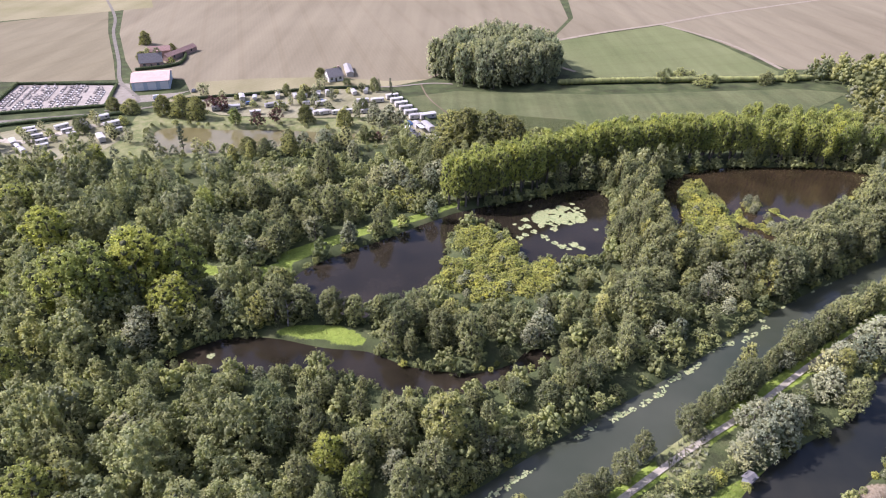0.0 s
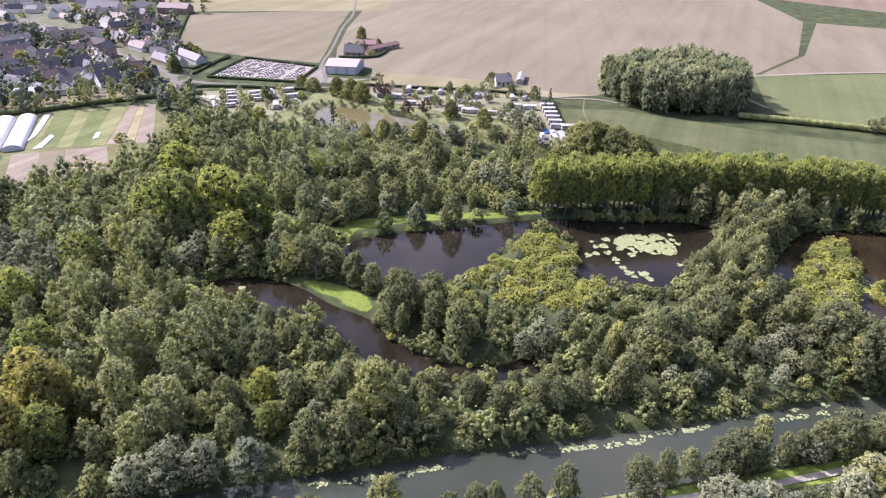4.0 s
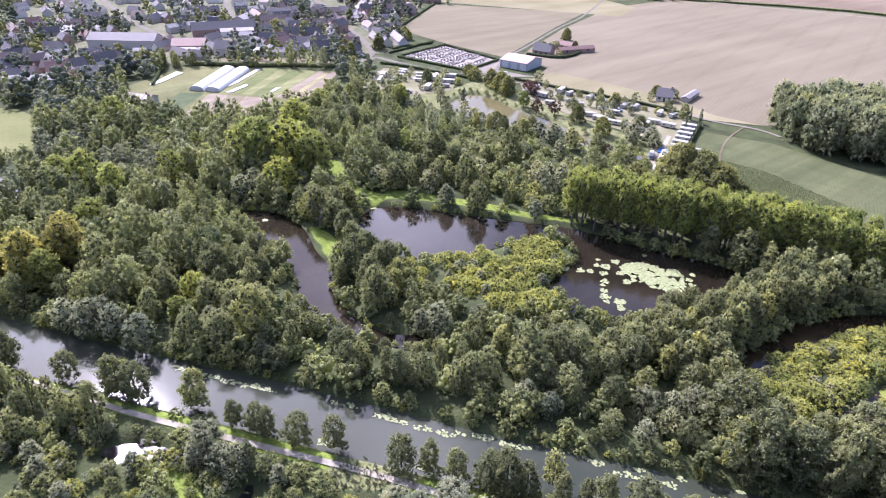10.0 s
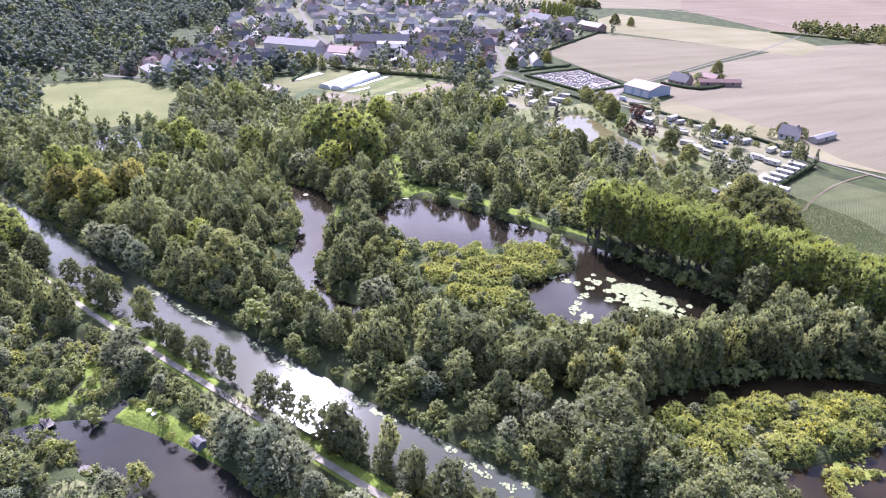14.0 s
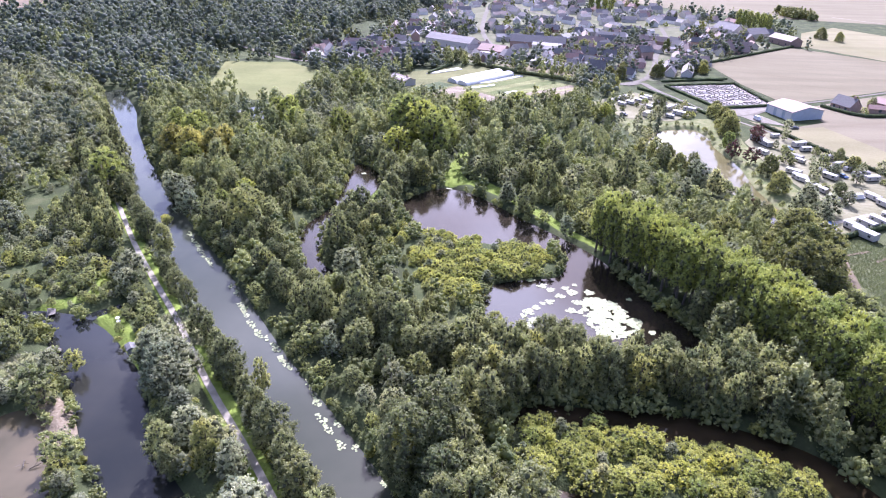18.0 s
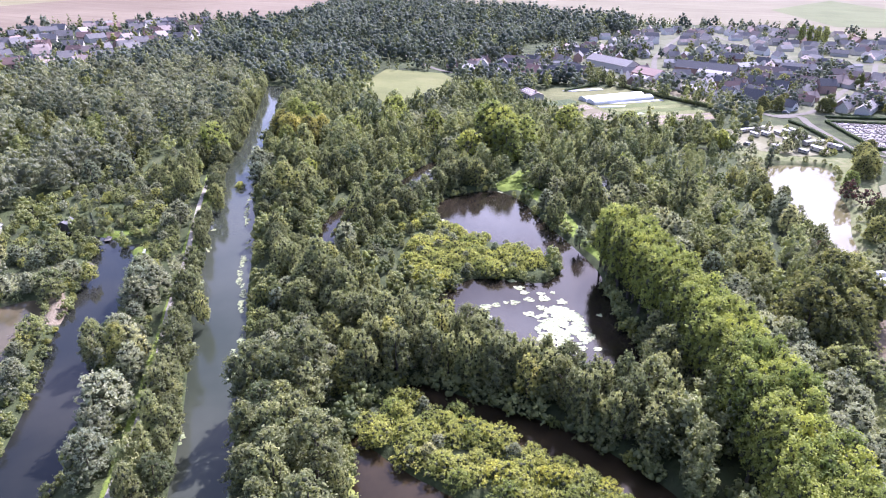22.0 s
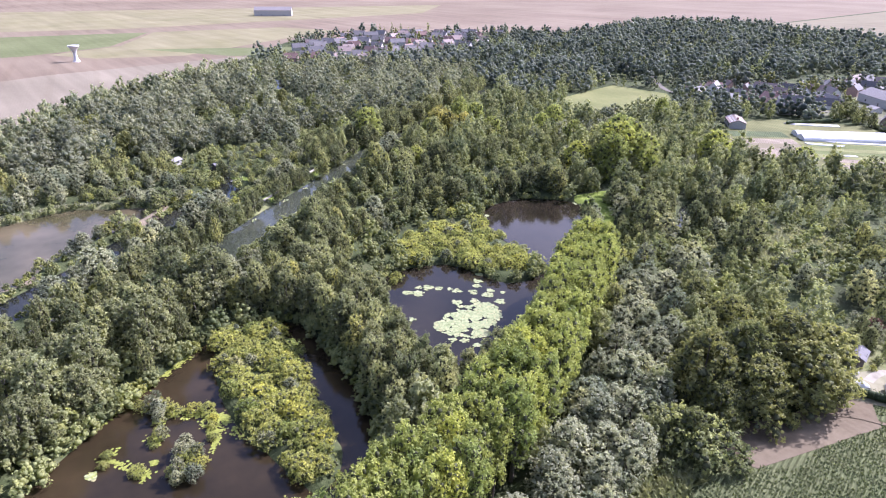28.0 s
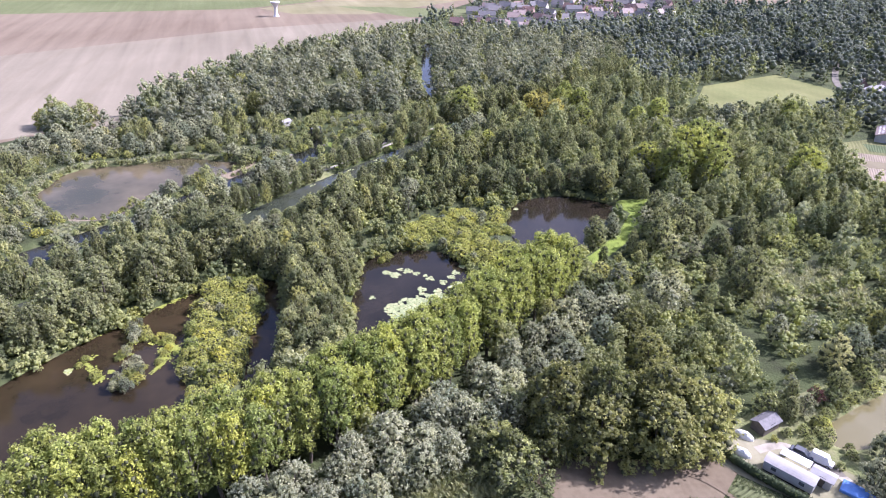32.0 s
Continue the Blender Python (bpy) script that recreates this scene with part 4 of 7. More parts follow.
for (x, y), d_ch, d_is in zip(q, -depth_in(q, pond_channel), np.minimum(-depth_in(q, pond_main), -depth_in(q, ISLAND_AB))):
    n = noise.noise(Vector((x * 0.035, y * 0.035, 1.7)))
    m = noise.noise(Vector((x * 0.06, y * 0.06, 9.2)))
    grey = any(math.hypot(x - a, y - b) < c for a, b, c in GREY)
    d_canal = float(np.min(np.linalg.norm(CANAL_LINE - (x, y), axis=1)))
    r = g2.random()
    if grey:
        kind, size = "willow", 0.7 + 0.3 * r
    elif d_canal < 14 and -20 < x < 62 and r < 0.75:
        kind, size = "scrub", 0.8 + 0.5 * r
    elif d_canal < 20 and x >= 84:
        kind, size = ("alder" if r < 0.75 else "aspen"), 0.92 + 0.3 * g2.random()
    elif d_canal < 16 and x >= 62 and r < 0.8:
        kind, size = ("alder", 0.62 + 0.3 * g2.random()) if r < 0.25 else ("aspen", 0.6 + 0.3 * g2.random()) if r < 0.6 else ("willow", 0.6 + 0.3 * g2.random())
    elif y > 196 and x < -5 and r < 0.62:
        kind, size = "scrub", 0.9 + 0.5 * r
    elif n > 0.22 and r < 0.6:
        kind, size = "aspen", 0.62 + 0.35 * r
    elif m > 0.38 and r < 0.6:
        kind, size = "willow", 0.6 + 0.3 * r
    elif r > 0.965:
        kind, size = "birch", 1.1
    else:
        kind, size = "alder", 0.66 + 0.32 * g2.random()
    if d_canal < (10.8 if x < 84 else 6.4):
        kind, size = "scrub", 0.5 + 0.3 * r
    elif d_canal < 12.5 and kind != "scrub" and x < 84:
        size *= 0.75
    if -135 < x < -20 and y > 226:
        kind, size = ("scrub" if r < 0.8 else "willow"), 0.3 + 0.3 * r
    elif -130 < x < -25 and y > 198:
        size = size * 0.66 if kind != "scrub" else min(size, 0.85)
    size *= 1.0 + 0.12 * n + 0.14 * noise.noise(Vector((x * 0.11, y * 0.11, 6.1)))
    if -165 < x < -105 and 30 < y < 72:
        size *= 0.62
    if x > 8 and d_ch < 18:
        size = min(size, 0.26 + 0.036 * d_ch)
    if d_ch < 14 and y < 119:
        size = min(size, 0.22 + 0.042 * d_ch)
    if 2 < x < 56 and y < 170 and d_is < 20:
        size = min(size, (2.2 + 0.4 * d_is) / SPECIES[kind][0])
    if 56 < x < 76 and 160 < y < 222:
        continue
    by_pond = (-8 < x < 6 and 133 < y < 168) or (x > 6 and d_is < 10 and y < 172) or d_ch < 7
    near_ = x > -75 and y < 218
    if kind in ("alder", "aspen") and d_canal > 14 and y < 225 and not by_pond:
        pick = g2.random()
        if pick < 0.06:
            size = 1.15 + 0.15 * g2.random()
        elif pick < 0.12 and not near_:
            kind, size = "ash", 0.7 + 0.15 * g2.random()
        elif pick < 0.14 and not near_:
            kind, size = "lime", 0.55
    if -34 < x < -14 and 181 < y < 198:
        size = min(size, 0.5)
    if -8 < x < 6 and 133 < y < 168:
        kind, size = "osier", 0.75 + 0.4 * r
    (near_spots if near_ else far_spots).append((kind, float(x), float(y), size))
count = {}
rest = []
bq = scatter(56, 158, 77, 223, 4.0, 19)
bq = bq[(wetness(bq) < -1.8) & ~inside(bq, belt)]
near_spots += [("alder" if g2.random() < 0.12 else "aspen", float(x), float(y), (0.72 if x > 63 else 0.55) + 0.28 * g2.random()) for x, y in bq]
near_spots.sort(key=lambda p_: (not (56 < p_[1] < 76 and p_[2] > 158), -p_[1] - 0.3 * p_[2] * (p_[1] < 30)))
for kind, x, y, size in near_spots:
    count[kind] = count.get(kind, 0) + 1
    if count[kind] <= 195:
        tree(kind, x, y, size)
    else:
        rest.append((kind, x, y, size, 0))
# low undergrowth that closes the wood
undergrowth = []
uq = scatter(-80, 30, 172, 240, 7.5, 17)
uq = uq[inside(uq, CORE) & ~inside(uq, belt)]
uw = wetness(uq)
uq = uq[(uw < -0.8) & ~in_any(uq, [ISLAND_AB, ISLAND_D]) & ~in_any(uq, LAWNS[:6], 0.8) & ~in_any(uq, field_polys, 0.5)]
for x, y in uq:
    undergrowth.append(("scrub", float(x), float(y), 0.75 + 0.55 * g2.random(), 2))
wood("valley_wood", rest + undergrowth + [(*s, 0 if s[1] > -120 else 2) for s in far_spots], "dense mixed green wood of alder, willow and aspen")
for k, (x, y, s) in enumerate(LIMES):
    tree("lime", x, y, s * 1.25)
for x, y, s in MAPLES:
    tree("maple" if -70 < x < -52 else "lime", x, y, s * (1.1 if -70 < x < -52 else 0.95))
for x, y, s in OAKS:
    tree("oak", x, y, s)
# poplar belt: three ranks
for rank in (-3.4, 0.0, 3.4):
    p = POPLAR_LINE
    seg = np.concatenate([[0], np.cumsum(np.linalg.norm(np.diff(p, axis=0), axis=1))])
    for s in np.arange(abs(rank) * 0.4, seg[-1], 3.9):
        x, y = np.interp(s, seg, p[:, 0]), np.interp(s, seg, p[:, 1])
        dx, dy = np.interp(s + 1, seg, p[:, 0]) - np.interp(s - 1, seg, p[:, 0]), np.interp(s + 1, seg, p[:, 1]) - np.interp(s - 1, seg, p[:, 1])
        l = math.hypot(dx, dy) or 1.0
        j = g2.normal(size=2) * 0.5
        tree("poplar", x - dy / l * rank + j[0], y + dx / l * rank + j[1], 0.9 + 0.12 * g2.random())
for x, y in scatter(-10, 205, 100, 260, 5.6, 8):
    if inside(np.array([(x, y)]), willow_belt)[0]:
        tree("willow", x, y, 0.8 + 0.35 * g2.random())
for x, y, s in [(-29, 57, 0.95), (-25, 61, 1.0), (-20, 65, 0.95), (-13, 69, 0.9), (-75, 125, 1.05), (-70, 129, 0.9), (-4, 189.5, 0.75), (25, 127, 0.95), (22, 124, 0.7), (-36, 236, 0.9), (-22, 214, 0.9)]:
    tree("willow", x, y, s)
for x, y, s in [(-30, 134.5, 0.72), (-37, 134, 0.8), (-41, 135, 0.7), (-47, 131, 0.8), (-24, 134, 0.55)]:
    tree("alder", x, y, s)
# osier bushes on the wet islands
for isl, step in ((ISLAND_AB, 3.2), (ISLAND_D, 3.2)):
    qq = scatter(-5, 138, 105, 225, step, 12)
    for x, y in qq[depth_in(qq, isl) > 0.3]:
        r = g2.random()
        tree("osier" if r < 0.93 else "willow", x, y, 0.8 + 0.5 * g2.random() if r < 0.93 else 0.32 + 0.1 * g2.random(), 0.5)
for x, y, s in [(42, 165, 0.8), (44, 166.5, 0.6), (120, 192, 0.5), (121, 194, 0.4), (117, 199, 0.55), (112, 203, 0.7), (110, 201, 0.7), (109, 184, 0.8), (107, 187, 0.7), (104, 188, 0.6), (102, 190, 0.7), (112, 181, 0.6), (-9, 63, 0.7), (-11, 61.5, 0.6)]:
    tree("osier", x, y, s, 0.0)
# the wood in the field
BOSQUET = smooth_loop([(-6, 346), (-2, 360), (5, 378), (20, 393), (42, 394), (57, 380), (62, 356), (59, 340), (40, 331), (14, 331)])
qq = scatter(-10, 325, 65, 400, 6.4, 21)
for x, y in qq[inside(qq, BOSQUET)]:
    tree("ash", x, y, 0.98 + 0.16 * g2.random(), LAND, 1.25)
# trees between canal and towpath, with bushes at their feet
CANAL_ROW = [(-29, 42, 0.6), (-11, 53, 0.55), (0, 60, 0.75), (4, 63, 0.7), (14, 72, 0.75), (24, 76, 0.5), (28, 79, 0.55), (31, 80, 0.6), (36, 84, 0.6), (41, 89, 0.6), (57, 100, 0.62), (61, 103, 0.55), (69, 108, 0.85), (72, 110, 0.7),
                (77, 114, 0.6), (83, 118, 0.8), (88, 122, 0.85), (94, 126, 0.75), (100, 130, 0.8), (107, 134, 0.8), (114, 139, 0.8), (122, 144, 0.8), (130, 149, 0.85), (140, 154, 0.8), (150, 160, 0.8), (160, 166, 0.8), (-45, 34, 0.7), (-60, 26, 0.8), (-75, 16, 0.8), (-90, 8, 0.8), (-110, -4, 0.8)]
seg = np.concatenate([[0], np.cumsum(np.linalg.norm(np.diff(CANAL_LINE, axis=0), axis=1))])
for s in np.arange(0, seg[-1], 4.2):
    c = np.array([np.interp(s, seg, CANAL_LINE[:, 0]), np.interp(s, seg, CANAL_LINE[:, 1])])
    e = np.array([np.interp(s + 1, seg, CANAL_LINE[:, 0]), np.interp(s + 1, seg, CANAL_LINE[:, 1])]) - c
    p = c + np.array([e[1], -e[0]]) / max(1e-6, np.linalg.norm(e)) * (6.4 + 0.8 * g2.random())
    if p[0] < -20:
        CANAL_ROW.append((float(p[0]), float(p[1]), 0.55 + 0.25 * g2.random()))
        p = p + np.array([e[1], -e[0]]) / max(1e-6, np.linalg.norm(e)) * 7.5
        CANAL_ROW.append((float(p[0]), float(p[1]), 0.6 + 0.25 * g2.random()))
    if 50 < p[0] < 172 and min(math.hypot(p[0] - x, p[1] - y) for x, y, _ in CANAL_ROW) > 2.6:
        CANAL_ROW.append((float(p[0]), float(p[1]), 0.45 + 0.25 * g2.random()))
wood("canal_side_bushes", [("scrub", x + dx, y + dy, s * (0.4 + 0.3 * g2.random()), 2) for x, y, s in CANAL_ROW[:31] for dx, dy in ((0.3, -0.4), (-1.8, -1.1), (1.9, 1.2))], "low bushes under the trees beside the canal", "bushes")
for x, y, s in CANAL_ROW:
    tree("alder" if s != 0.8 else "aspen", x, y, s * 1.02)
# bushes and trees that break up the angler's lawns
for x, y, k, s in [(28, 69, "willow", 0.85), (40, 76, "scrub", 1.0), (44, 80, "scrub", 0.75), (43, 76.5, "willow", 0.5), (48, 77, "scrub", 0.6), (35, 66, "scrub", 0.5), (33, 70, "willow", 0.6), (58, 86, "scrub", 0.6), (52, 82, "scrub", 0.7), (55, 84, "osier", 0.8), (37, 71, "scrub", 0.8), (57, 78.5, "osier", 0.4), (38, 58, "scrub", 0.5),
                   (36, 53, "osier", 0.7), (62, 89, "willow", 0.85), (67, 97, "willow", 0.95), (46, 48, "alder", 0.5), (49, 82, "scrub", 0.9), (36, 74, "alder", 0.5), (24, 66, "scrub", 0.9), (20, 62, "scrub", 0.8)]:
    tree(k, x, y, s)
for x, y, k, s in [(43, 55.5, "scrub", 0.45), (36, 63, "scrub", 0.4), (33, 64, "osier", 0.6), (30, 66, "willow", 0.6), (27, 63, "scrub", 0.7), (31, 59, "scrub", 0.8), (35, 57, "scrub", 0.9), (38, 54, "willow", 0.3), (26, 59, "scrub", 0.9), (46, 73, "osier", 0.4), (53, 77, "scrub", 0.45), (60, 82, "osier", 0.5)]:
    tree(k, x, y, s)
# low bushes that close the rough ground beside the lawns
g_low = np.random.default_rng(77)
for x, y, n_ in ((28, 47, 3), (31, 49, 3), (34, 50, 3), (35, 47, 2), (38, 49, 2), (31, 64, 2), (34, 55, 3), (30, 54, 3), (55, 57, 2), (57, 58, 3), (56, 61, 2), (40.5, 65.5, 2), (37, 68, 3), (45, 71, 2), (41, 74.5, 2)):
    for _ in range(n_):
        tree("scrub" if g_low.random() < 0.75 else "osier", x + g_low.normal() * 1.1, y + g_low.normal() * 1.1, 0.26 + 0.22 * g_low.random())
# river side
for x, y, s in [(71, 95, 1.08), (66, 91, 1.0), (74, 98, 0.95), (88, 107, 0.95), (91, 113, 0.95), (95, 117, 0.9), (107, 123, 1.15), (103, 120, 0.85), (112, 126, 0.85), (118, 131, 0.95), (62, 88, 0.7), (36, 72, 0.75), (59, 8, 1.0), (73, 30, 0.8), (3, 20, 1.1), (-22, 42, 0.8), (64, 14, 0.9), (10, 12, 0.9), (80, 34, 0.7), (88, 40, 0.8), (104, 44, 1.0), (122, 46, 0.95), (136, 44, 0.9), (113, 43, 0.8)]:
    tree("willow", x, y, s)
for x, y, k, s in [(93, 112, "alder", 0.85), (93, 86, "scrub", 1.2), (73, 116, "aspen", 0.7), (75, 70, "scrub", 1.2), (83, 51, "scrub", 1.1), (59, 53, "scrub", 1.2), (62, 57, "scrub", 1.0), (78, 74, "scrub", 1.1), (44, 50, "conifer", 0.5), (54, 50, "scrub", 0.6), (67, 74, "scrub", 0.9), (40, 62, "scrub", 0.5)]:
    tree(k, x, y, s)
tree("alder", 92, 103.5, 0.72)
tree("alder", 95, 106, 0.55)
SOUTH = np.array([(-150, -20), (-100, 2), (-60, 24), (-8, 56), (40, 90), (110, 137), (200, 190), (300, 240), (300, 150), (190, 60), (150, 8), (137, 20), (118, -18), (103, -48), (66, -100), (29, -126), (-20, -168), (-72, -198), (-120, -180), (-160, -140), (-200, -90)], dtype=float)
qq = np.concatenate([p[(p[:, 1] > 20) == up_] for p, up_ in ((scatter(-210, -225, 310, 250, 5.0, 30), True), (scatter(-210, -225, 310, 250, 8.8, 31), False))])
qq = qq[inside(qq, SOUTH)]
qq = qq[(wetness(qq) < -1.2) & ~inside(qq, path_band) & ~in_any(qq, LAWNS[3:7] + LAWNS[8:] + DRY[2:], 0.3) & ~in_any(qq, MUDS, 1.0) & ~in_any(qq, field_polys, 1.0)]
qq = qq[~disc_pick(qq, [(x, y, 3.5) for x, y in ((67, 92), (71, 95), (75, 100), (92, 112), (96, 117), (107, 124), (110, 127), (119, 131), (88, 109), (101, 119), (60, 84), (127, 132), (124, 129))])]
south_near, south_far = [], []
for x, y in qq:
    n = noise.noise(Vector((x * 0.03, y * 0.03, 4.4)))
    r = g2.random()
    d_river = float(np.min(np.linalg.norm(RIVER_LINE - (x, y), axis=1)))
    open_ground = (60 < x < 160 and 40 < y < 125) or (10 < x < 60 and 30 < y < 85)
    if open_ground:
        kind, size = ("osier", 0.8 + 0.5 * r) if r < 0.16 else ("scrub", 0.5 + 0.5 * r) if r < 0.66 else ("willow", 0.4 + 0.3 * g2.random())
    elif y <= 20:
        kind, size = ("willow", 1.0 + 0.7 * g2.random()) if n > -0.05 or r < 0.42 else ("alder", 0.85 + 0.5 * g2.random()) if r < 0.48 else ("oak", 0.5 + 0.3 * g2.random()) if r < 0.55 else ("lime", 0.5 + 0.25 * g2.random()) if r < 0.6 else ("scrub", 0.9 + 0.8 * g2.random())
    elif n > 0.12:
        kind, size = "willow", 0.55 + 0.4 * r
    elif r < 0.35:
        kind, size = "scrub", 0.8 + 0.8 * r
    else:
        kind, size = "aspen", 0.5 + 0.35 * r
    size = min(size, (1.0 + 0.2 * d_river) / SPECIES[kind][0]) if d_river < 22 and x < 62 and y > 12 else size
    if 28 < x < 61 and 28 < y < 90:
        if r > 0.62:
            continue
        size *= 0.7
    if y > 20 and x > -10 and x < 170:
        south_near.append((kind, float(x), float(y), size))
    else:
        south_far.append((kind, float(x), float(y), size, 0 if y > -100 else 2))
rest = []
for kind, x, y, size in south_near:
    count[kind] = count.get(kind, 0) + 1
    if count[kind] <= 200:
        tree(kind, x, y, size)
    else:
        rest.append((kind, x, y, size, 0))
# dense low scrub round the river and the south pond
sq = scatter(4, 24, 170, 128, 4.0, 33)
sq = sq[inside(sq, SOUTH) & ~inside(sq, path_band) & ~in_any(sq, LAWNS[3:7] + LAWNS[8:] + DRY[2:], 0.5) & ~in_any(sq, MUDS, 0.5)]
sw = wetness(sq)
for x, y in sq[sw < -0.9]:
    r = g2.random()
    glade = 28 < x < 61 and 28 < y < 90
    if r < (0.66 if glade else 0.8):
        rest.append((("scrub", "willow", "osier", "birch")[int(r * 5)], float(x), float(y), (0.35 if r < 0.6 and not glade else 0.28) * (0.6 if 0.2 < r < 0.4 else 1.0) + (0.1 if glade else 0.3) * g2.random(), 2))
# ranks of tall trees along the plateau's edge
for a, b in (((160, 12), (146, 10)), ((122, -8), (104, -44)), ((102, -46), (67, -96)), ((65, -98), (30, -122)), ((28, -124), (-18, -164)), ((-20, -166), (-72, -196))):
    n_ = int(math.hypot(b[0] - a[0], b[1] - a[1]) / 4.5)
    for k in range(n_):
        for off in (0, 5):
            f = (k + 0.4 * g2.random()) / n_
            rest.append(("ash" if k % 3 else "alder", a[0] + (b[0] - a[0]) * f - off, a[1] + (b[1] - a[1]) * f + off, 0.85 + 0.25 * g2.random(), 2))
for k in range(16):                                     # a clump that stands out into the field
    a, d_ = g2.random() * 6.283, 9.0 * math.sqrt(g2.random())
    rest.append(("alder" if k % 3 else "oak", 153 + 1.3 * d_ * math.cos(a), -4 + d_ * math.sin(a), (0.85 if k % 3 else 0.6) + 0.2 * g2.random(), 0))
wood("river_scrub", rest + south_far, "grey-green willow scrub and trees along the river")
# bushes that hang over the banks
bank = []
for _, poly, _, _ in WATERS[:5] + WATERS[6:7]:
    loop = np.concatenate([poly, poly[:1]])
    seg = np.concatenate([[0], np.cumsum(np.linalg.norm(np.diff(loop, axis=0), axis=1))])
    for s in np.arange(0, seg[-1], 2.6):
        x, y = np.interp(s, seg, loop[:, 0]) + g2.normal() * 0.5, np.interp(s, seg, loop[:, 1]) + g2.normal() * 0.5
        if -90 < x < 175 and -20 < y < 245:
            bank.append((x, y))
bank = np.array(bank)
wb = wetness(bank)
bank = bank[(wb < 0.5) & (wb > -2.0) & ~in_any(bank, LAWNS[:6], 3.2) & ~inside(bank, path_band)]
south_side = np.array([float(np.min(np.linalg.norm(np.array(PATH_LINE) - b, axis=1))) for b in bank])
rest = []
for (x, y), near_path in zip(bank, south_side):
    r = g2.random()
    kind = "osier" if r < (0.22 if near_path > 16 else 0.06) else "scrub"
    if near_path < 12 and r < 0.55:
        continue
    away = np.array((x, y)) - CANAL_LINE
    far_off = np.linalg.norm(away, axis=1)
    i = int(np.argmin(far_off))
    low_ = near_path < 12 or (y < 135 and x > 55) or (x < 30 and 105 < y < 190)
    if far_off[i] < 9.0:
        x, y = x + away[i][0] / far_off[i] * 1.2, y + away[i][1] / far_off[i] * 1.2
        low_ = True
    rest.append((kind, float(x), float(y), (0.35 if low_ else 0.6) + (0.3 if low_ else 0.45) * g2.random(), 2))
wood("bank_scrub", rest, "low green bushes overhanging the water's edge", "bushes", 0.25)
# hill wood, its cloud shade imitated by darker tree kinds, and far woods
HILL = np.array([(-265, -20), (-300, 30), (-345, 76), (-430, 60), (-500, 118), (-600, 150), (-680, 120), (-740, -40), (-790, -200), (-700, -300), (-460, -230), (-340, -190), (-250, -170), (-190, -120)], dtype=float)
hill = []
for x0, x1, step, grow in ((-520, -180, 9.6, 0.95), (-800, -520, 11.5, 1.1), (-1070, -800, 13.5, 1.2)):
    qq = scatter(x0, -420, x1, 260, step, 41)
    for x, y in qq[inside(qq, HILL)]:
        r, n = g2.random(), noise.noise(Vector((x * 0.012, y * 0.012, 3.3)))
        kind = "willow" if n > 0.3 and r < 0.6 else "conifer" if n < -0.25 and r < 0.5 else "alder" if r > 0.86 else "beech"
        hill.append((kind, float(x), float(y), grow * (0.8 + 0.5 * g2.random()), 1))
wood("hill_wood", hill, "wooded hillside behind the village, coloured for cloud shade and haze")
EAST = np.array([(174, 226), (178, 246), (166, 258), (196, 300), (214, 332), (196, 350), (222, 378), (256, 372), (330, 420), (420, 420), (420, 280), (260, 232)], dtype=float)
qq = scatter(160, 220, 430, 430, 7.0, 51)
qq = qq[inside(qq, EAST) & ~inside(qq, canal)]
wood("east_wood", [(("alder", "aspen", "oak", "willow")[int(g2.integers(4))], float(x), float(y), 0.7 + 0.3 * g2.random(), 2 if x < 200 else 1) for x, y in qq], "dark green wood at the end of the valley")
qq = scatter(128, 238, 172, 262, 5.0, 53)
for x, y in qq:
    tree("poplar", x, y, 0.8 + 0.15 * g2.random())

# ---- buildings ----
village_ground = field_material("gardens and yards", (0.075, 0.09, 0.04), (0.17, 0.165, 0.105), 0.5, 9.0, 0.3, 0.07, 0, 0.3, 0.15)
walls_m = [plain_material("cream render", (0.52, 0.48, 0.41), 0.85, 0.12), plain_material("white render", (0.66, 0.645, 0.61), 0.85, 0.08), plain_material("red brick", (0.32, 0.225, 0.185), 0.9, 0.2), plain_material("grey render", (0.45, 0.43, 0.40), 0.85, 0.12)]
slate = plain_material("slate roof", (0.125, 0.12, 0.12), 0.65, 0.35, 2.0, spec=0.2)
slate_old = plain_material("weathered slate", (0.205, 0.19, 0.18), 0.7, 0.3, 2.0, spec=0.18)
tile_red = plain_material("red tile roof", (0.26, 0.165, 0.135), 0.7, 0.25, 2.0)
tile_brown = plain_material("brown tile roof", (0.24, 0.185, 0.16), 0.7, 0.25, 2.0)
sheet_grey = plain_material("fibre cement roof", (0.27, 0.26, 0.25), 0.85, 0.2, 0.6, spec=0.12)
sheet_white = plain_material("white roof sheet", (0.40, 0.37, 0.35), 0.75, 0.15, 0.4, spec=0.15)
blue_clad = plain_material("pale blue cladding", (0.38, 0.43, 0.475), 0.7, 0.1, 0.5)
white_paint = plain_material("white paint", (0.60, 0.60, 0.59), 0.5, 0.06)
dark_wood = plain_material("dark boards", (0.10, 0.085, 0.07), 0.8, 0.3)
grey_stone = plain_material("grey stone", (0.24, 0.22, 0.195), 0.95, 0.3, 3.0, spec=0.05)
pale_stone = plain_material("pale stone", (0.36, 0.33, 0.295), 0.95, 0.3, 3.0, spec=0.05)
concrete = plain_material("white concrete", (0.55, 0.54, 0.52), 0.8, 0.1, 0.5)
film = plain_material("white polythene", (0.62, 0.62, 0.61), 0.35, 0.06, 0.6)
blue_tarp = plain_material("blue tarpaulin", (0.10, 0.22, 0.50), 0.5, 0.15)
tyre = plain_material("black rubber", (0.03, 0.03, 0.03), 0.8, 0.2)
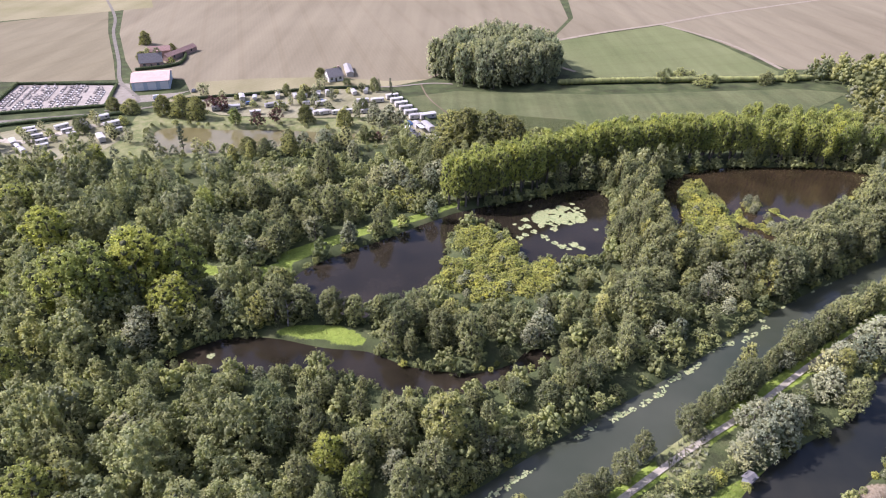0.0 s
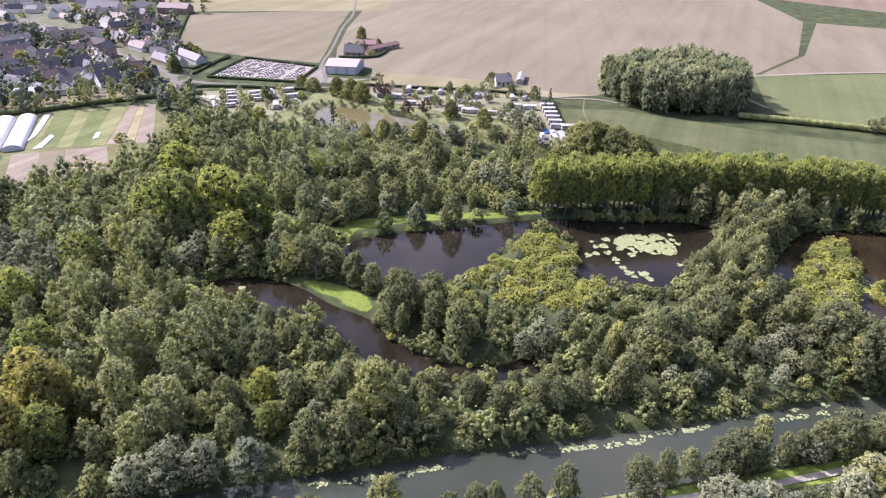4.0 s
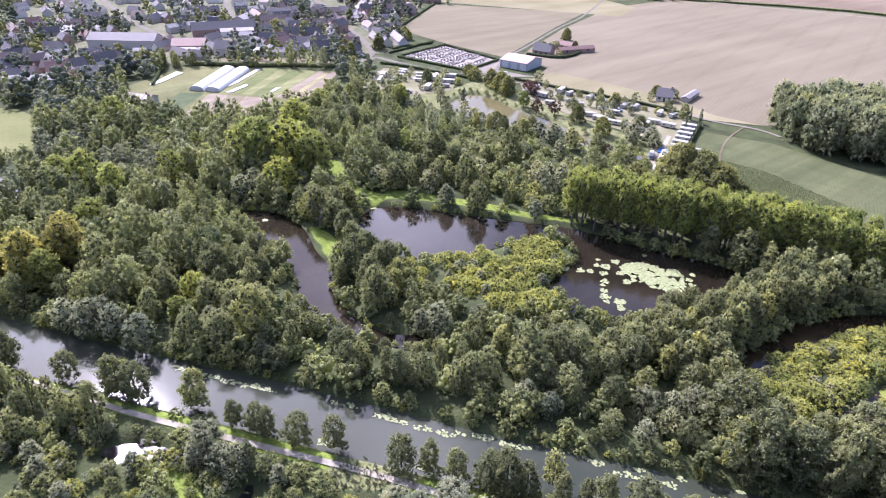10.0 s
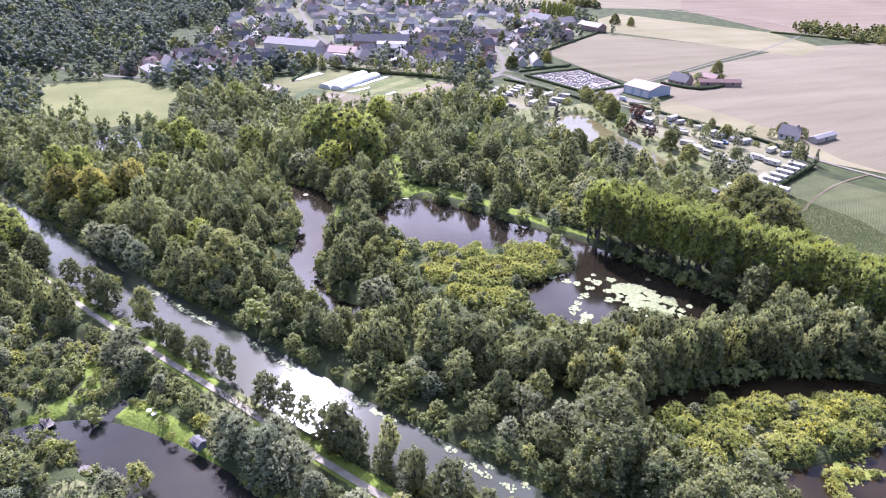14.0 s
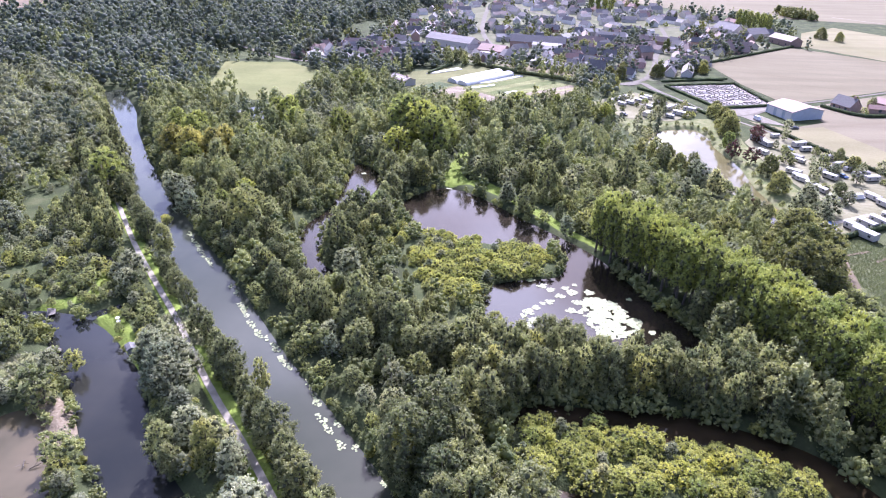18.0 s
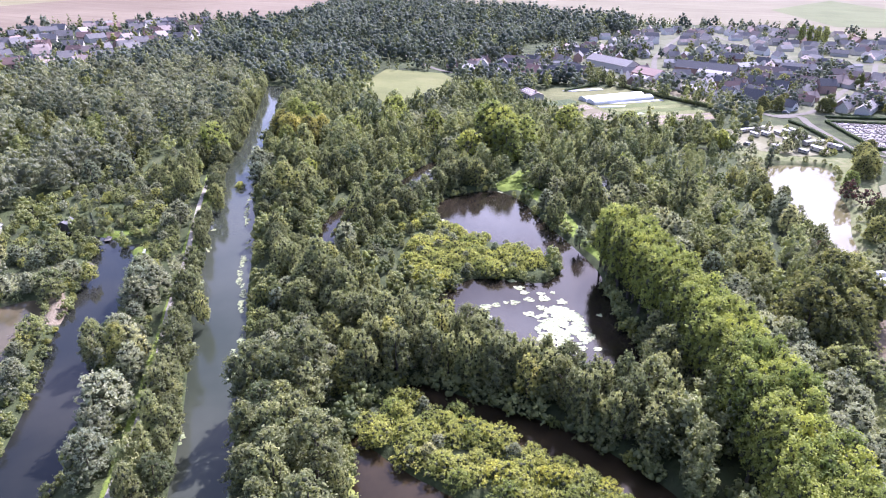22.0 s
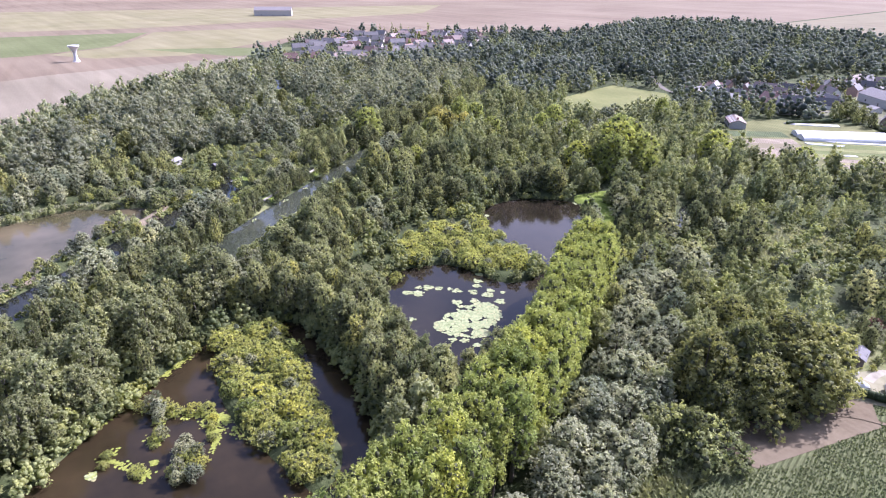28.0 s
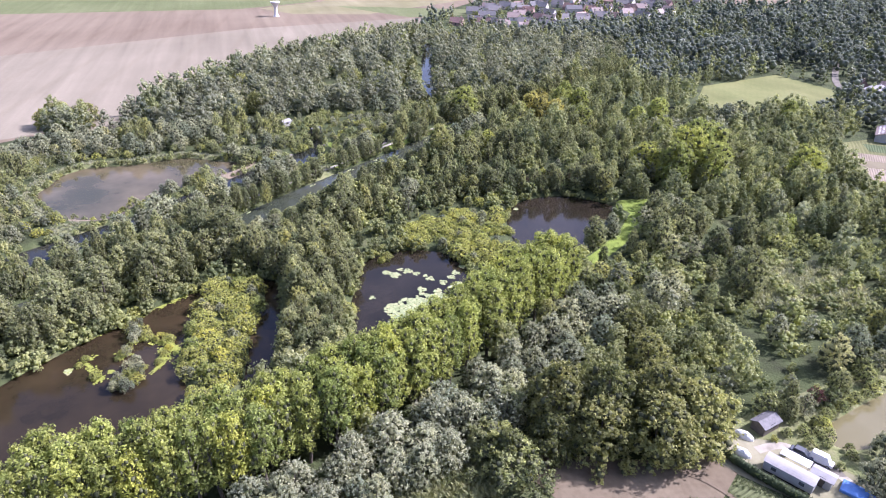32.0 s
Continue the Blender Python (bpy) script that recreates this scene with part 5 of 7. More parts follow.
car_paint = [plain_material("dark grey car paint", (0.08, 0.085, 0.09), 0.25, 0.05, spec=0.6), plain_material("white car paint", (0.72, 0.72, 0.72), 0.3, 0.05, spec=0.6), plain_material("blue car paint", (0.08, 0.14, 0.28), 0.25, 0.05, spec=0.6), plain_material("silver car paint", (0.42, 0.43, 0.45), 0.3, 0.05, spec=0.6)]


def glass_material():
    k = Mat("window glass", 0.08, 0.7)
    return k.color(k.ramp(k.noise(0.8, 2), [(0.3, (0.03, 0.035, 0.04)), (0.7, (0.09, 0.10, 0.11))])).m


glass = glass_material()


def gable(bm, L, W, h, rise):
    """A wall body with two gables; the ridge runs along x."""
    pts = [(-W / 2, 0), (W / 2, 0), (W / 2, h), (0, h + rise), (-W / 2, h)]
    a = [bm.verts.new((-L / 2, y, z)) for y, z in pts]
    b = [bm.verts.new((L / 2, y, z)) for y, z in pts]
    bm.faces.new(a[::-1])
    bm.faces.new(b)
    for i in range(5):
        bm.faces.new((a[i], a[(i + 1) % 5], b[(i + 1) % 5], b[i]))
    return bm


def roof(bm, L, W, h, rise, over=0.35, thick=0.16):
    s = rise / (W / 2)
    y1, z1 = W / 2 + over, h - over * s
    for e in (1, -1):
        pts = [(0, h + rise + 0.02), (e * y1, z1 + 0.02), (e * y1, z1 + thick), (0, h + rise + thick + 0.06)]
        a = [bm.verts.new((-L / 2 - over, y, z)) for y, z in pts]
        b = [bm.verts.new((L / 2 + over, y, z)) for y, z in pts]
        bm.faces.new(a if e > 0 else a[::-1])
        bm.faces.new(b[::-1] if e > 0 else b)
        for i in range(4):
            q4 = (a[i], b[i], b[(i + 1) % 4], a[(i + 1) % 4])
            bm.faces.new(q4 if e > 0 else q4[::-1])
    bmesh.ops.recalc_face_normals(bm, faces=bm.faces[:])
    return bm


def house(name, L, W, h, rise, wall, top, label, windows=4, chimney=True, door=True, category="house", wing=0.0):
    ob = tagged(new(name), label, category)
    part("wall", gable(bmesh.new(), L, W, h, rise), wall, ob)
    part("roof", roof(bmesh.new(), L, W, h, rise), top, ob)
    if wing:
        bm = gable(bmesh.new(), wing * 2, W * 0.62, h * 0.9, rise * 0.62)
        bmesh.ops.rotate(bm, verts=bm.verts[:], matrix=Matrix.Rotation(radians(90), 3, "Z"))
        bmesh.ops.translate(bm, verts=bm.verts[:], vec=(L * 0.22, -W * 0.5, 0))
        part("wing", bm, wall, ob)
        bm = roof(bmesh.new(), wing * 2, W * 0.62, h * 0.9, rise * 0.62)
        bmesh.ops.rotate(bm, verts=bm.verts[:], matrix=Matrix.Rotation(radians(90), 3, "Z"))
        bmesh.ops.translate(bm, verts=bm.verts[:], vec=(L * 0.22, -W * 0.5, 0))
        part("wing_roof", bm, top, ob)
    if chimney:
        bm = box(bmesh.new(), L * 0.3, -0.35, h + rise * 0.5, L * 0.3 + 0.9, 0.35, h + rise + 1.0)
        box(bm, L * 0.3 - 0.08, -0.43, h + rise + 1.0, L * 0.3 + 0.98, 0.43, h + rise + 1.15)
        part("chimney", bm, walls_m[2], ob)
    for k in range(windows):
        side = 1 if k % 2 else -1
        x = L * (-0.3 + 0.6 * (k // 2) / max(1, (windows + 1) // 2 - 1)) if windows > 2 else 0
        y0 = side * W / 2
        bm = box(bmesh.new(), x - 0.65, min(y0, y0 + side * 0.06), 1.0, x + 0.65, max(y0, y0 + side * 0.06), 2.3)
        part("window", bm, glass, ob)
    if door:
        part("door", box(bmesh.new(), -0.5, -W / 2 - 0.07, 0.0, 0.5, -W / 2 + 0.02, 2.1), dark_wood, ob)
    return ob


def put(ob, x, y, turn, z=FZ, size=1.0):
    ob.matrix_world = pose(x, y, z, 0, 0, turn) @ Matrix.Scale(size, 4)
    return ob


PROTO = []
for k, (L, W, h, rise, wi, top, label, wing) in enumerate([
        (13, 8, 3.0, 4.2, 0, slate, "cream village house with a steep slate roof", 0), (16, 8, 3.2, 4.0, 2, slate_old, "long brick house with a weathered slate roof", 0),
        (11, 9, 2.9, 4.4, 1, slate, "white house with a dark slate roof", 7), (20, 8, 3.6, 3.8, 2, tile_brown, "brick farmhouse with a brown tile roof", 0),
        (12, 8, 2.8, 3.6, 0, tile_red, "cream house with a red tile roof", 0), (24, 9, 4.0, 3.4, 3, slate_old, "long grey farm building with a slate roof", 0),
        (10, 8, 5.2, 3.6, 2, slate, "two-storey brick house with a slate roof", 0), (9, 6, 2.4, 1.6, 3, sheet_grey, "low grey outbuilding with a sheet roof", 0),
        (14, 9, 3.0, 4.0, 1, tile_brown, "white house with a brown tile roof and a wing", 7), (18, 10, 4.2, 2.2, 3, sheet_grey, "grey barn with a fibre cement roof", 0)]):
    PROTO.append(put(house("house", L, W, h, rise, walls_m[wi], top, label, 1, k not in (7, 9), True, "house", wing), -300 + 3 * k, 300, 0))
FAR = [put(house("house", L, W, h, rise, walls_m[wi], top, label, 1, True, False), -600 + 20 * k, 200, 30 * k) for k, (L, W, h, rise, wi, top, label) in enumerate([
    (13, 8, 3.0, 4.2, 0, slate_old, "cream house with a steep slate roof"), (12, 8, 3.0, 3.8, 2, tile_red, "brick house with a red tile roof"), (12, 8.5, 3.2, 4.0, 1, tile_brown, "white house with a brown tile roof"), (16, 9, 3.6, 3.4, 3, slate, "grey house with a dark slate roof")])]

g3 = np.random.default_rng(77)
VILLAGE = np.array([(-246, 232), (-262, 205), (-275, 150), (-262, 108), (-255, 62), (-280, 40), (-353, 84), (-430, 105), (-596, 135), (-700, 330), (-552, 400), (-451, 444), (-385, 412), (-330, 400), (-300, 372), (-292, 340), (-246, 306), (-226, 278)], dtype=float)
sheet("village_ground", [tuple(p) for p in VILLAGE], FZ - 0.03, village_ground, "gardens, yards and worn grass between the houses", "ground")
BIG = [(-332, 152, 42, 14, 5.0, 3.4, 52, slate_old, 3, "long grey barn with a slate roof"), (-336, 218, 42, 11, 4.4, 4.2, 76, slate, 2, "long brick building with a slate roof"),
       (-300, 182, 20, 13, 4.0, 3.2, 60, tile_red, 2, "low barn with a red tile roof"), (-327, 224, 22, 8, 3.4, 1.4, 72, sheet_white, 1, "white hall with a pale sheet roof"),
       (-249, 246, 11, 9, 3.0, 4.6, 70, slate, 1, "white gabled house with a slate roof in a hedged garden"), (-274, 196, 14, 9, 4.4, 4.2, 40, slate, 3, "grey house with a slate roof by the road"),
       (-264, 212, 12, 8, 3.0, 1.6, 45, sheet_white, 1, "white low house beside the road"), (-256, 222, 14, 7, 2.8, 2.0, 45, slate_old, 1, "white cottage beside the road"),
       (-283, 192, 12, 9, 3.0, 3.5, 30, slate_old, 2, "brick house with a weathered slate roof"), (-288, 178, 12, 8, 3.0, 1.2, 60, sheet_white, 1, "white shed with a pale roof")]
BIG += [
       (-272, 70, 12, 8, 6.0, 4.0, 20, slate_old, 1, "tall white house at the wood's edge"), (-268, 88, 24, 10, 3.0, 1.6, 65, sheet_grey, 1, "pale flat hall by the meadow"),
       (-270, 60, 18, 10, 3.2, 1.5, 20, sheet_grey, 1, "grey workshop by the meadow"), (-280, 104, 12, 8, 3, 4, 70, tile_red, 1, "white house with a red roof"), (-262, 120, 16, 8, 3.2, 3.2, 50, slate, 0, "cream house with slate roof"),
       (-205, 123, 17, 8, 3.0, 1.4, 38, tile_brown, 3, "garden shed with a brown roof and pale rooflights"),
       (-420, 395, 26, 12, 5, 5, 20, slate, 0, "large farmhouse with blue slate roof"), (-400, 410, 20, 12, 5, 4, 110, slate_old, 0, "farm building with a slate roof"), (-375, 425, 26, 11, 4.5, 3, 15, tile_brown, 2, "brick barn with a brown roof")]
for x, y, L, W, h, rise, turn, top, wi, label in BIG:
    put(house("house" if L < 18 else "barn", L, W, h, rise, walls_m[wi], top, label, 4, L < 18, True, "house" if L < 18 else "barn"), x, y, turn)
qq = np.concatenate([scatter(-420, 40, -226, 445, 16.5, 61), scatter(-720, 90, -420, 450, 36.0, 62)])
qq = qq[inside(qq, VILLAGE) & ~in_any(qq, road_bands, 3.5) & ~in_any(qq, field_polys, 6)]
qq = qq[~disc_pick(qq, [(b[0], b[1], max(b[2] * 0.62, 10)) for b in BIG])]
road_pts = [smooth_loop(w_[1], 6, False) for w_ in WAYS[1:7]]
village_spots = []
for x, y in qq:
    best, ang = 1e9, 0.0
    for p in road_pts:
        d = np.hypot(p[:, 0] - x, p[:, 1] - y)
        i = int(np.argmin(d))
        if d[i] < best:
            t_ = p[min(i + 1, len(p) - 1)] - p[max(i - 1, 0)]
            best, ang = d[i], math.degrees(math.atan2(t_[1], t_[0]))
    village_spots.append((x, y))
    if g3.random() < 0.22:
        continue
    k = int(g3.choice(10, p=[0.15, 0.14, 0.13, 0.09, 0.08, 0.08, 0.09, 0.1, 0.08, 0.06]))
    copy_thing(PROTO[k] if x > -430 else FAR[k % 4], pose(float(x), float(y), FZ, 0, 0, ang + (90 if g3.random() < 0.35 else 0) + g3.normal() * 4) @ Matrix.Diagonal((0.8 + 0.5 * float(g3.random()) ** 2, 0.72 + 0.12 * float(g3.random()), 0.75 + 0.12 * float(g3.random()), 1)))
# small houses that fill the rows
LITE = [put(house("house", L, W, h, rise, walls_m[wi], top, label, 0, k < 3, False), -360 + 14 * k, 330, 40) for k, (L, W, h, rise, wi, top, label) in enumerate([
    (9, 6.5, 2.8, 3.2, 0, slate_old, "small cream house with a grey slate roof"), (12, 6, 2.7, 2.8, 1, slate_old, "low white terrace house with a grey roof"), (8, 6, 2.8, 3.0, 2, tile_brown, "small brick house with a brown tile roof"), (7, 5, 2.4, 1.0, 1, sheet_grey, "low pale garage with a sheet roof")])]
taken = [tuple(p) for p in village_spots] + [(b[0], b[1]) for b in BIG] + [(-360 + 14 * k, 330) for k in range(4)]
qq = scatter(-420, 40, -232, 440, 13.0, 161)
qq = qq[inside(qq, VILLAGE) & ~in_any(qq, road_bands, 2.0) & ~in_any(qq, field_polys, 4) & ~disc_pick(qq, [(b[0], b[1], max(b[2] * 0.6, 9)) for b in BIG])]
fill = 0
for x, y in qq:
    if fill < 40 and min(math.hypot(x - a, y - b) for a, b in taken) > 9.0 and g3.random() < 0.7:
        taken.append((x, y))
        fill += 1
        copy_thing(LITE[int(g3.integers(4))], pose(float(x), float(y), FZ, 0, 0, float(g3.choice([30, 45, 60, 120, 135])) + g3.normal() * 6))
# roofs in the far part of the village, too many to count
V, F, mi = [], [], []
qq = scatter(-720, 90, -405, 440, 19.0, 163)
qq = qq[inside(qq, VILLAGE) & ~in_any(qq, road_bands, 1.0) & ~in_any(qq, field_polys, 4)]
qq = qq[[min(math.hypot(x - a, y - b) for a, b in taken) > 11.0 for x, y in qq]]
for x, y in qq[g3.random(len(qq)) < 0.85]:
    L, W, h, rise = 8 + 7 * g3.random(), 6 + 2 * g3.random(), 2.6 + 0.8 * g3.random(), 2.4 + 1.4 * g3.random()
    a = float(g3.choice([25, 40, 115, 130])) + g3.normal() * 5
    m = pose(float(x), float(y), FZ, 0, 0, a)
    n0 = len(V)
    V += [tuple(m @ Vector((sx * L / 2, y_, z_))) for sx in (-1, 1) for y_, z_ in ((-W / 2, 0), (W / 2, 0), (W / 2, h), (0, h + rise), (-W / 2, h))]
    F += [[n0 + 4, n0 + 3, n0 + 2, n0 + 1, n0], [n0 + 5, n0 + 6, n0 + 7, n0 + 8, n0 + 9], [n0 + 1, n0 + 2, n0 + 7, n0 + 6], [n0, n0 + 5, n0 + 9, n0 + 4], [n0 + 2, n0 + 3, n0 + 8, n0 + 7], [n0 + 3, n0 + 4, n0 + 9, n0 + 8]]
    k = int(g3.integers(3))
    mi += [0 if k else 1] * 4 + [2 + k] * 2
tagged(new("far_houses", mesh_of("far_houses", V, F, [walls_m[0], walls_m[1], slate, slate_old, tile_brown], mi)), "small houses with grey and brown roofs in the far village", "houses", kind="stuff")
# second village across the valley
VILLAGE2 = np.array([(-104, -248), (-150, -198), (-180, -196), (-340, -238), (-440, -318), (-380, -380), (-300, -400), (-240, -370), (-180, -330)], dtype=float)
qq = scatter(-450, -410, -90, -180, 26.0, 63)
qq = qq[inside(qq, VILLAGE2)]
vil2_spots = [tuple(p) for p in qq]
for x, y in qq:
    k = int(g3.choice(10, p=[0.13, 0.13, 0.13, 0.09, 0.17, 0.06, 0.09, 0.04, 0.12, 0.04]))
    copy_thing(FAR[(0, 1, 2, 3, 3, 2, 0, 1, 0, 3)[k]], pose(float(x), float(y), FZ, 0, 0, 150 + g3.normal() * 25))
for k, ob in enumerate(PROTO):
    x, y = [(-300, 250), (-318, 268), (-290, 262), (-345, 260), (-278, 236), (-370, 280), (-300, 290), (-262, 244), (-330, 300), (-365, 245)][k]
    put(ob, x, y, 60 + 8 * k)
# garden trees, hedges and rough trees of both villages
spots = []
for x, y in village_spots + vil2_spots:
    for _ in range(3):
        a, d = g3.random() * 6.28, 7.5 + 6 * g3.random()
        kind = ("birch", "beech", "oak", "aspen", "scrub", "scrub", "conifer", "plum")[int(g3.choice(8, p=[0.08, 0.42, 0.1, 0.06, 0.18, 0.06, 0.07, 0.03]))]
        px, py = x + math.cos(a) * d, y + math.sin(a) * d
        if not in_any(np.array([(px, py)]), field_polys + road_bands, -1.0)[0]:
            spots.append((kind, px, py, (0.7 + 0.6 * g3.random() if kind in ("scrub", "birch") else 0.45 + 0.4 * g3.random()), 1))
# trees round the villages
ring = np.concatenate([scatter(-340, 20, -180, 240, 9.0, 71), scatter(-720, 90, -300, 470, 16.0, 72), scatter(-520, -430, -80, -170, 15.0, 73), scatter(-260, -180, -100, 10, 7.5, 74)])
ring = ring[~in_any(ring, field_polys, 1.5) & ~in_any(ring, road_bands, 0) & ~inside(ring, HILL) & ~inside(ring, CORE) & ~inside(ring, SOUTH) & ~in_any(ring, [canal, path_band, VILLAGE2, VILLAGE], 1.0)]
ring = ring[~disc_pick(ring, [(b[0], b[1], b[2] * 0.6) for b in BIG])]
for x, y in ring:
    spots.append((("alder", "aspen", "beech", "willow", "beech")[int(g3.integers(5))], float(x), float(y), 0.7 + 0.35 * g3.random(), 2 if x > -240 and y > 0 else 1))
wood("village_trees", spots, "garden trees and shrubs among the village houses")
for x, y, s in [(-189, 409, 0.62), (-320, 250, 0.7), (-246, 262, 0.55), (-232, 258, 0.6), (-228, 250, 0.6), (-237, 281, 0.6), (-259, 311, 0.6), (-260, 319, 0.55), (-308, 266, 0.65), (-240, 263, 0.5), (-252, 316, 0.5), (-395, 480, 0.6), (-410, 472, 0.7)]:
    tree("oak", x, y, s)
for k in range(6):
    tree("poplar", -458 + 7 * k, 418 + 2.4 * k, 0.95)
    tree("poplar", -560 + 5 * k, 300 + 6 * k, 1.0) if k < 4 else None
for x, y, k, s in [(-174, 186, "scrub", 0.8), (-157, 138, "aspen", 0.6), (-145, 143, "alder", 0.72), (-137, 145, "alder", 0.68), (-133, 149, "alder", 0.7), (-139, 158, "lime", 0.5), (-141, 187, "lime", 0.75), (-137, 181, "aspen", 0.8), (-134, 190, "alder", 0.8),
                   (-152, 213, "aspen", 0.8), (-147, 206, "lime", 0.6), (-165, 125, "scrub", 1.1), (-169, 122, "scrub", 1.1), (-153, 130, "scrub", 1.1), (-160, 129, "alder", 0.5), (-176, 119, "alder", 0.5), (-198, 240, "aspen", 0.7), (-192, 246, "aspen", 0.75), (-186, 240, "alder", 0.6)]:
    tree(k, x, y, s)
# clump of trees beside the market garden
for x, y in scatter(-300, 140, -258, 196, 7.0, 75):
    if inside(np.array([(x, y)]), np.array([(-268, 166), (-288, 150), (-272, 138), (-252, 160), (-244, 182), (-254, 188)], dtype=float))[0]:
        tree("aspen", x, y, 0.7)

# hangar by the road
hg = tagged(new("hangar"), "pale blue metal hangar with a pinkish white roof", "hangar")
part("wall", gable(bmesh.new(), 18, 19, 4.4, 2.0), blue_clad, hg)
part("roof", roof(bmesh.new(), 18, 19, 4.4, 2.0, 0.4, 0.2), plain_material("pinkish roof sheet", (0.40, 0.30, 0.265), 0.9, 0.12, 0.4, spec=0.05), hg)
for x in (-5.5, 0.5, 6.5):
    part("shutter_door", box(bmesh.new(), x - 2, -9.58, 0, x + 2, -9.48, 3.9), white_paint, hg)
for k in range(12):
    part("cladding_rib", box(bmesh.new(), -8.8 + k * 1.58, -9.55, 0.1, -8.7 + k * 1.58, -9.49, 4.3), blue_clad, hg)
put(hg, -153, 329, 16.7)
sheet("yard", [(-176, 305), (-160, 296), (-140, 304), (-130, 320), (-136, 316), (-156, 310), (-166, 330), (-172, 330)], FZ + 0.02, yard, "grey gravel yard before the hangar", "yard")
# houses in the fields
put(house("house", 12, 8, 3.0, 4.0, walls_m[2], slate, "brick house with a slate roof by the field", 4), -167, 363, 20)
put(house("outbuilding", 26, 5, 2.6, 1.4, walls_m[2], tile_red, "long brick outbuilding with a red roof", 4, False, True, "outbuilding"), -159, 385, 72)
put(house("outbuilding", 12, 6, 2.6, 2.0, walls_m[2], tile_red, "brick outbuilding with a red roof", 2, False, True, "outbuilding"), -172, 388, 20)
put(house("house", 8.0, 6.5, 2.8, 3.4, walls_m[1], slate_old, "white house alone at the edge of the stubble", 4), -60, 341, 30)
put(house("outbuilding", 17, 3.6, 2.2, 0.7, walls_m[0], sheet_grey, "long low outbuilding beside the white house", 2, False, True, "outbuilding"), -54, 355, 104)
put(house("barn", 60, 24, 9, 5, walls_m[3], slate_old, "large grey farm on the plateau", 4, False, True, "barn"), -346, -771, 150)

# ---- polytunnels ----
def tunnel(L, W, h):
    ob = tagged(new("polytunnel"), "white polythene tunnel in the market garden", "greenhouse", "polytunnels")
    bm = bmesh.new()
    n = 10
    rings = []
    for k in range(15):
        x = -L / 2 + L * k / 14
        sag = 1.0 if k % 2 else 1.015
        rings.append([bm.verts.new((x, -W / 2 * math.cos(math.pi * i / n) * sag, h * math.sin(math.pi * i / n) ** 0.8 * sag)) for i in range(n + 1)])
    for a, b in zip(rings, rings[1:]):
        for i in range(n):
            bm.faces.new((a[i], a[i + 1], b[i + 1], b[i]))
    bm.faces.new(rings[0])
    bm.faces.new(rings[-1][::-1])
    bmesh.ops.recalc_face_normals(bm, faces=bm.faces[:])
    part("cover", bm, film, ob)
    for x in (-L / 2 - 0.05, L / 2 + 0.05):
        part("end_door", box(bmesh.new(), x - 0.05, -1.2, 0, x + 0.05, 1.2, 2.2), white_paint, ob)
    return ob


for cx, cy in ((-224.5, 167.5), (-218.5, 173.5)):
    put(tunnel(43, 7.6, 2.5), cx, cy, 136)
for pts in ([(-232, 136), (-233, 142), (-247, 159), (-251, 156)], [(-207, 168), (-210.5, 175), (-230, 197), (-232, 195)], [(-197, 163), (-195.5, 166), (-203, 177.5), (-206, 178)], [(-186, 182), (-185, 184), (-190, 190), (-191, 188)]):
    bm = prism(bmesh.new(), pts, 0, 0.35)
    tagged(new("crop_fleece", link(bm, "crop_fleece", film)), "white fleece stretched over a crop strip", "fleece", "crop fleeces").location.z = FZ
garden_green = field_material("salad rows", (0.105, 0.13, 0.045), (0.165, 0.185, 0.075), radians(45), 1.2, 0.8, 0.06, 0, 0.5, 0.6)
garden_dark = field_material("leek rows", (0.065, 0.09, 0.04), (0.10, 0.125, 0.06), radians(45), 1.0, 0.6, 0.06, 0, 0.6, 0.7)
straw_rows = field_material("straw rows", (0.24, 0.215, 0.12), (0.33, 0.30, 0.17), radians(45), 1.2, 0.8, 0.06, 0, 0.5, 0.6)
dug = field_material("dug garden soil", (0.20, 0.165, 0.12), (0.29, 0.245, 0.185), radians(45), 0.9, 0.6, 0.06, 0, 0.5, 0.6)
garden_pale = field_material("pale salad rows", (0.16, 0.175, 0.07), (0.235, 0.24, 0.11), radians(45), 1.0, 0.8, 0.06, 0, 0.5, 0.6)
def strip(a, b, c, d, f, g, k, material, label):
    """A strip of a plot, from f to g of the way across, between edges a-b and d-c."""
    mixed = lambda p, q, w: (p[0] + (q[0] - p[0]) * w, p[1] + (q[1] - p[1]) * w)
    sheet("garden_plot", [mixed(a, d, f), mixed(b, c, f), mixed(b, c, g), mixed(a, d, g)], FZ + 0.05 + 0.005 * k, material, label, "plot")
for k, (f, g, material, label) in enumerate([(0.0, 0.2, garden_pale, "pale green vegetable strip"), (0.2, 0.42, garden_green, "bright green vegetable strip"), (0.42, 0.6, garden_pale, "pale green vegetable strip"), (0.6, 0.8, garden_green, "bright green vegetable strip"), (0.8, 1.0, garden_pale, "pale green vegetable strip")]):
    strip((-202, 161), (-237, 196), (-209, 223), (-176, 180), f, g - 0.012, k, material, label)
for k, (f, g, material, label) in enumerate([(0.0, 0.35, dug, "dug brown garden strip"), (0.35, 0.6, straw_rows, "straw-coloured garden strip"), (0.6, 1.0, dug, "dug brown garden strip")]):
    strip((-176, 180), (-209, 223), (-200, 231), (-161, 191), f, g - 0.02, k, material, label)
for k, (f, g, material, label) in enumerate([(0.0, 0.3, dug, "dug brown garden strip"), (0.3, 0.55, stubble_pale, "pinkish bare garden strip"), (0.55, 1.0, dug, "dug brown garden strip")]):
    strip((-173, 133), (-200, 156), (-174, 179), (-153, 162), f, g - 0.01, k, material, label)
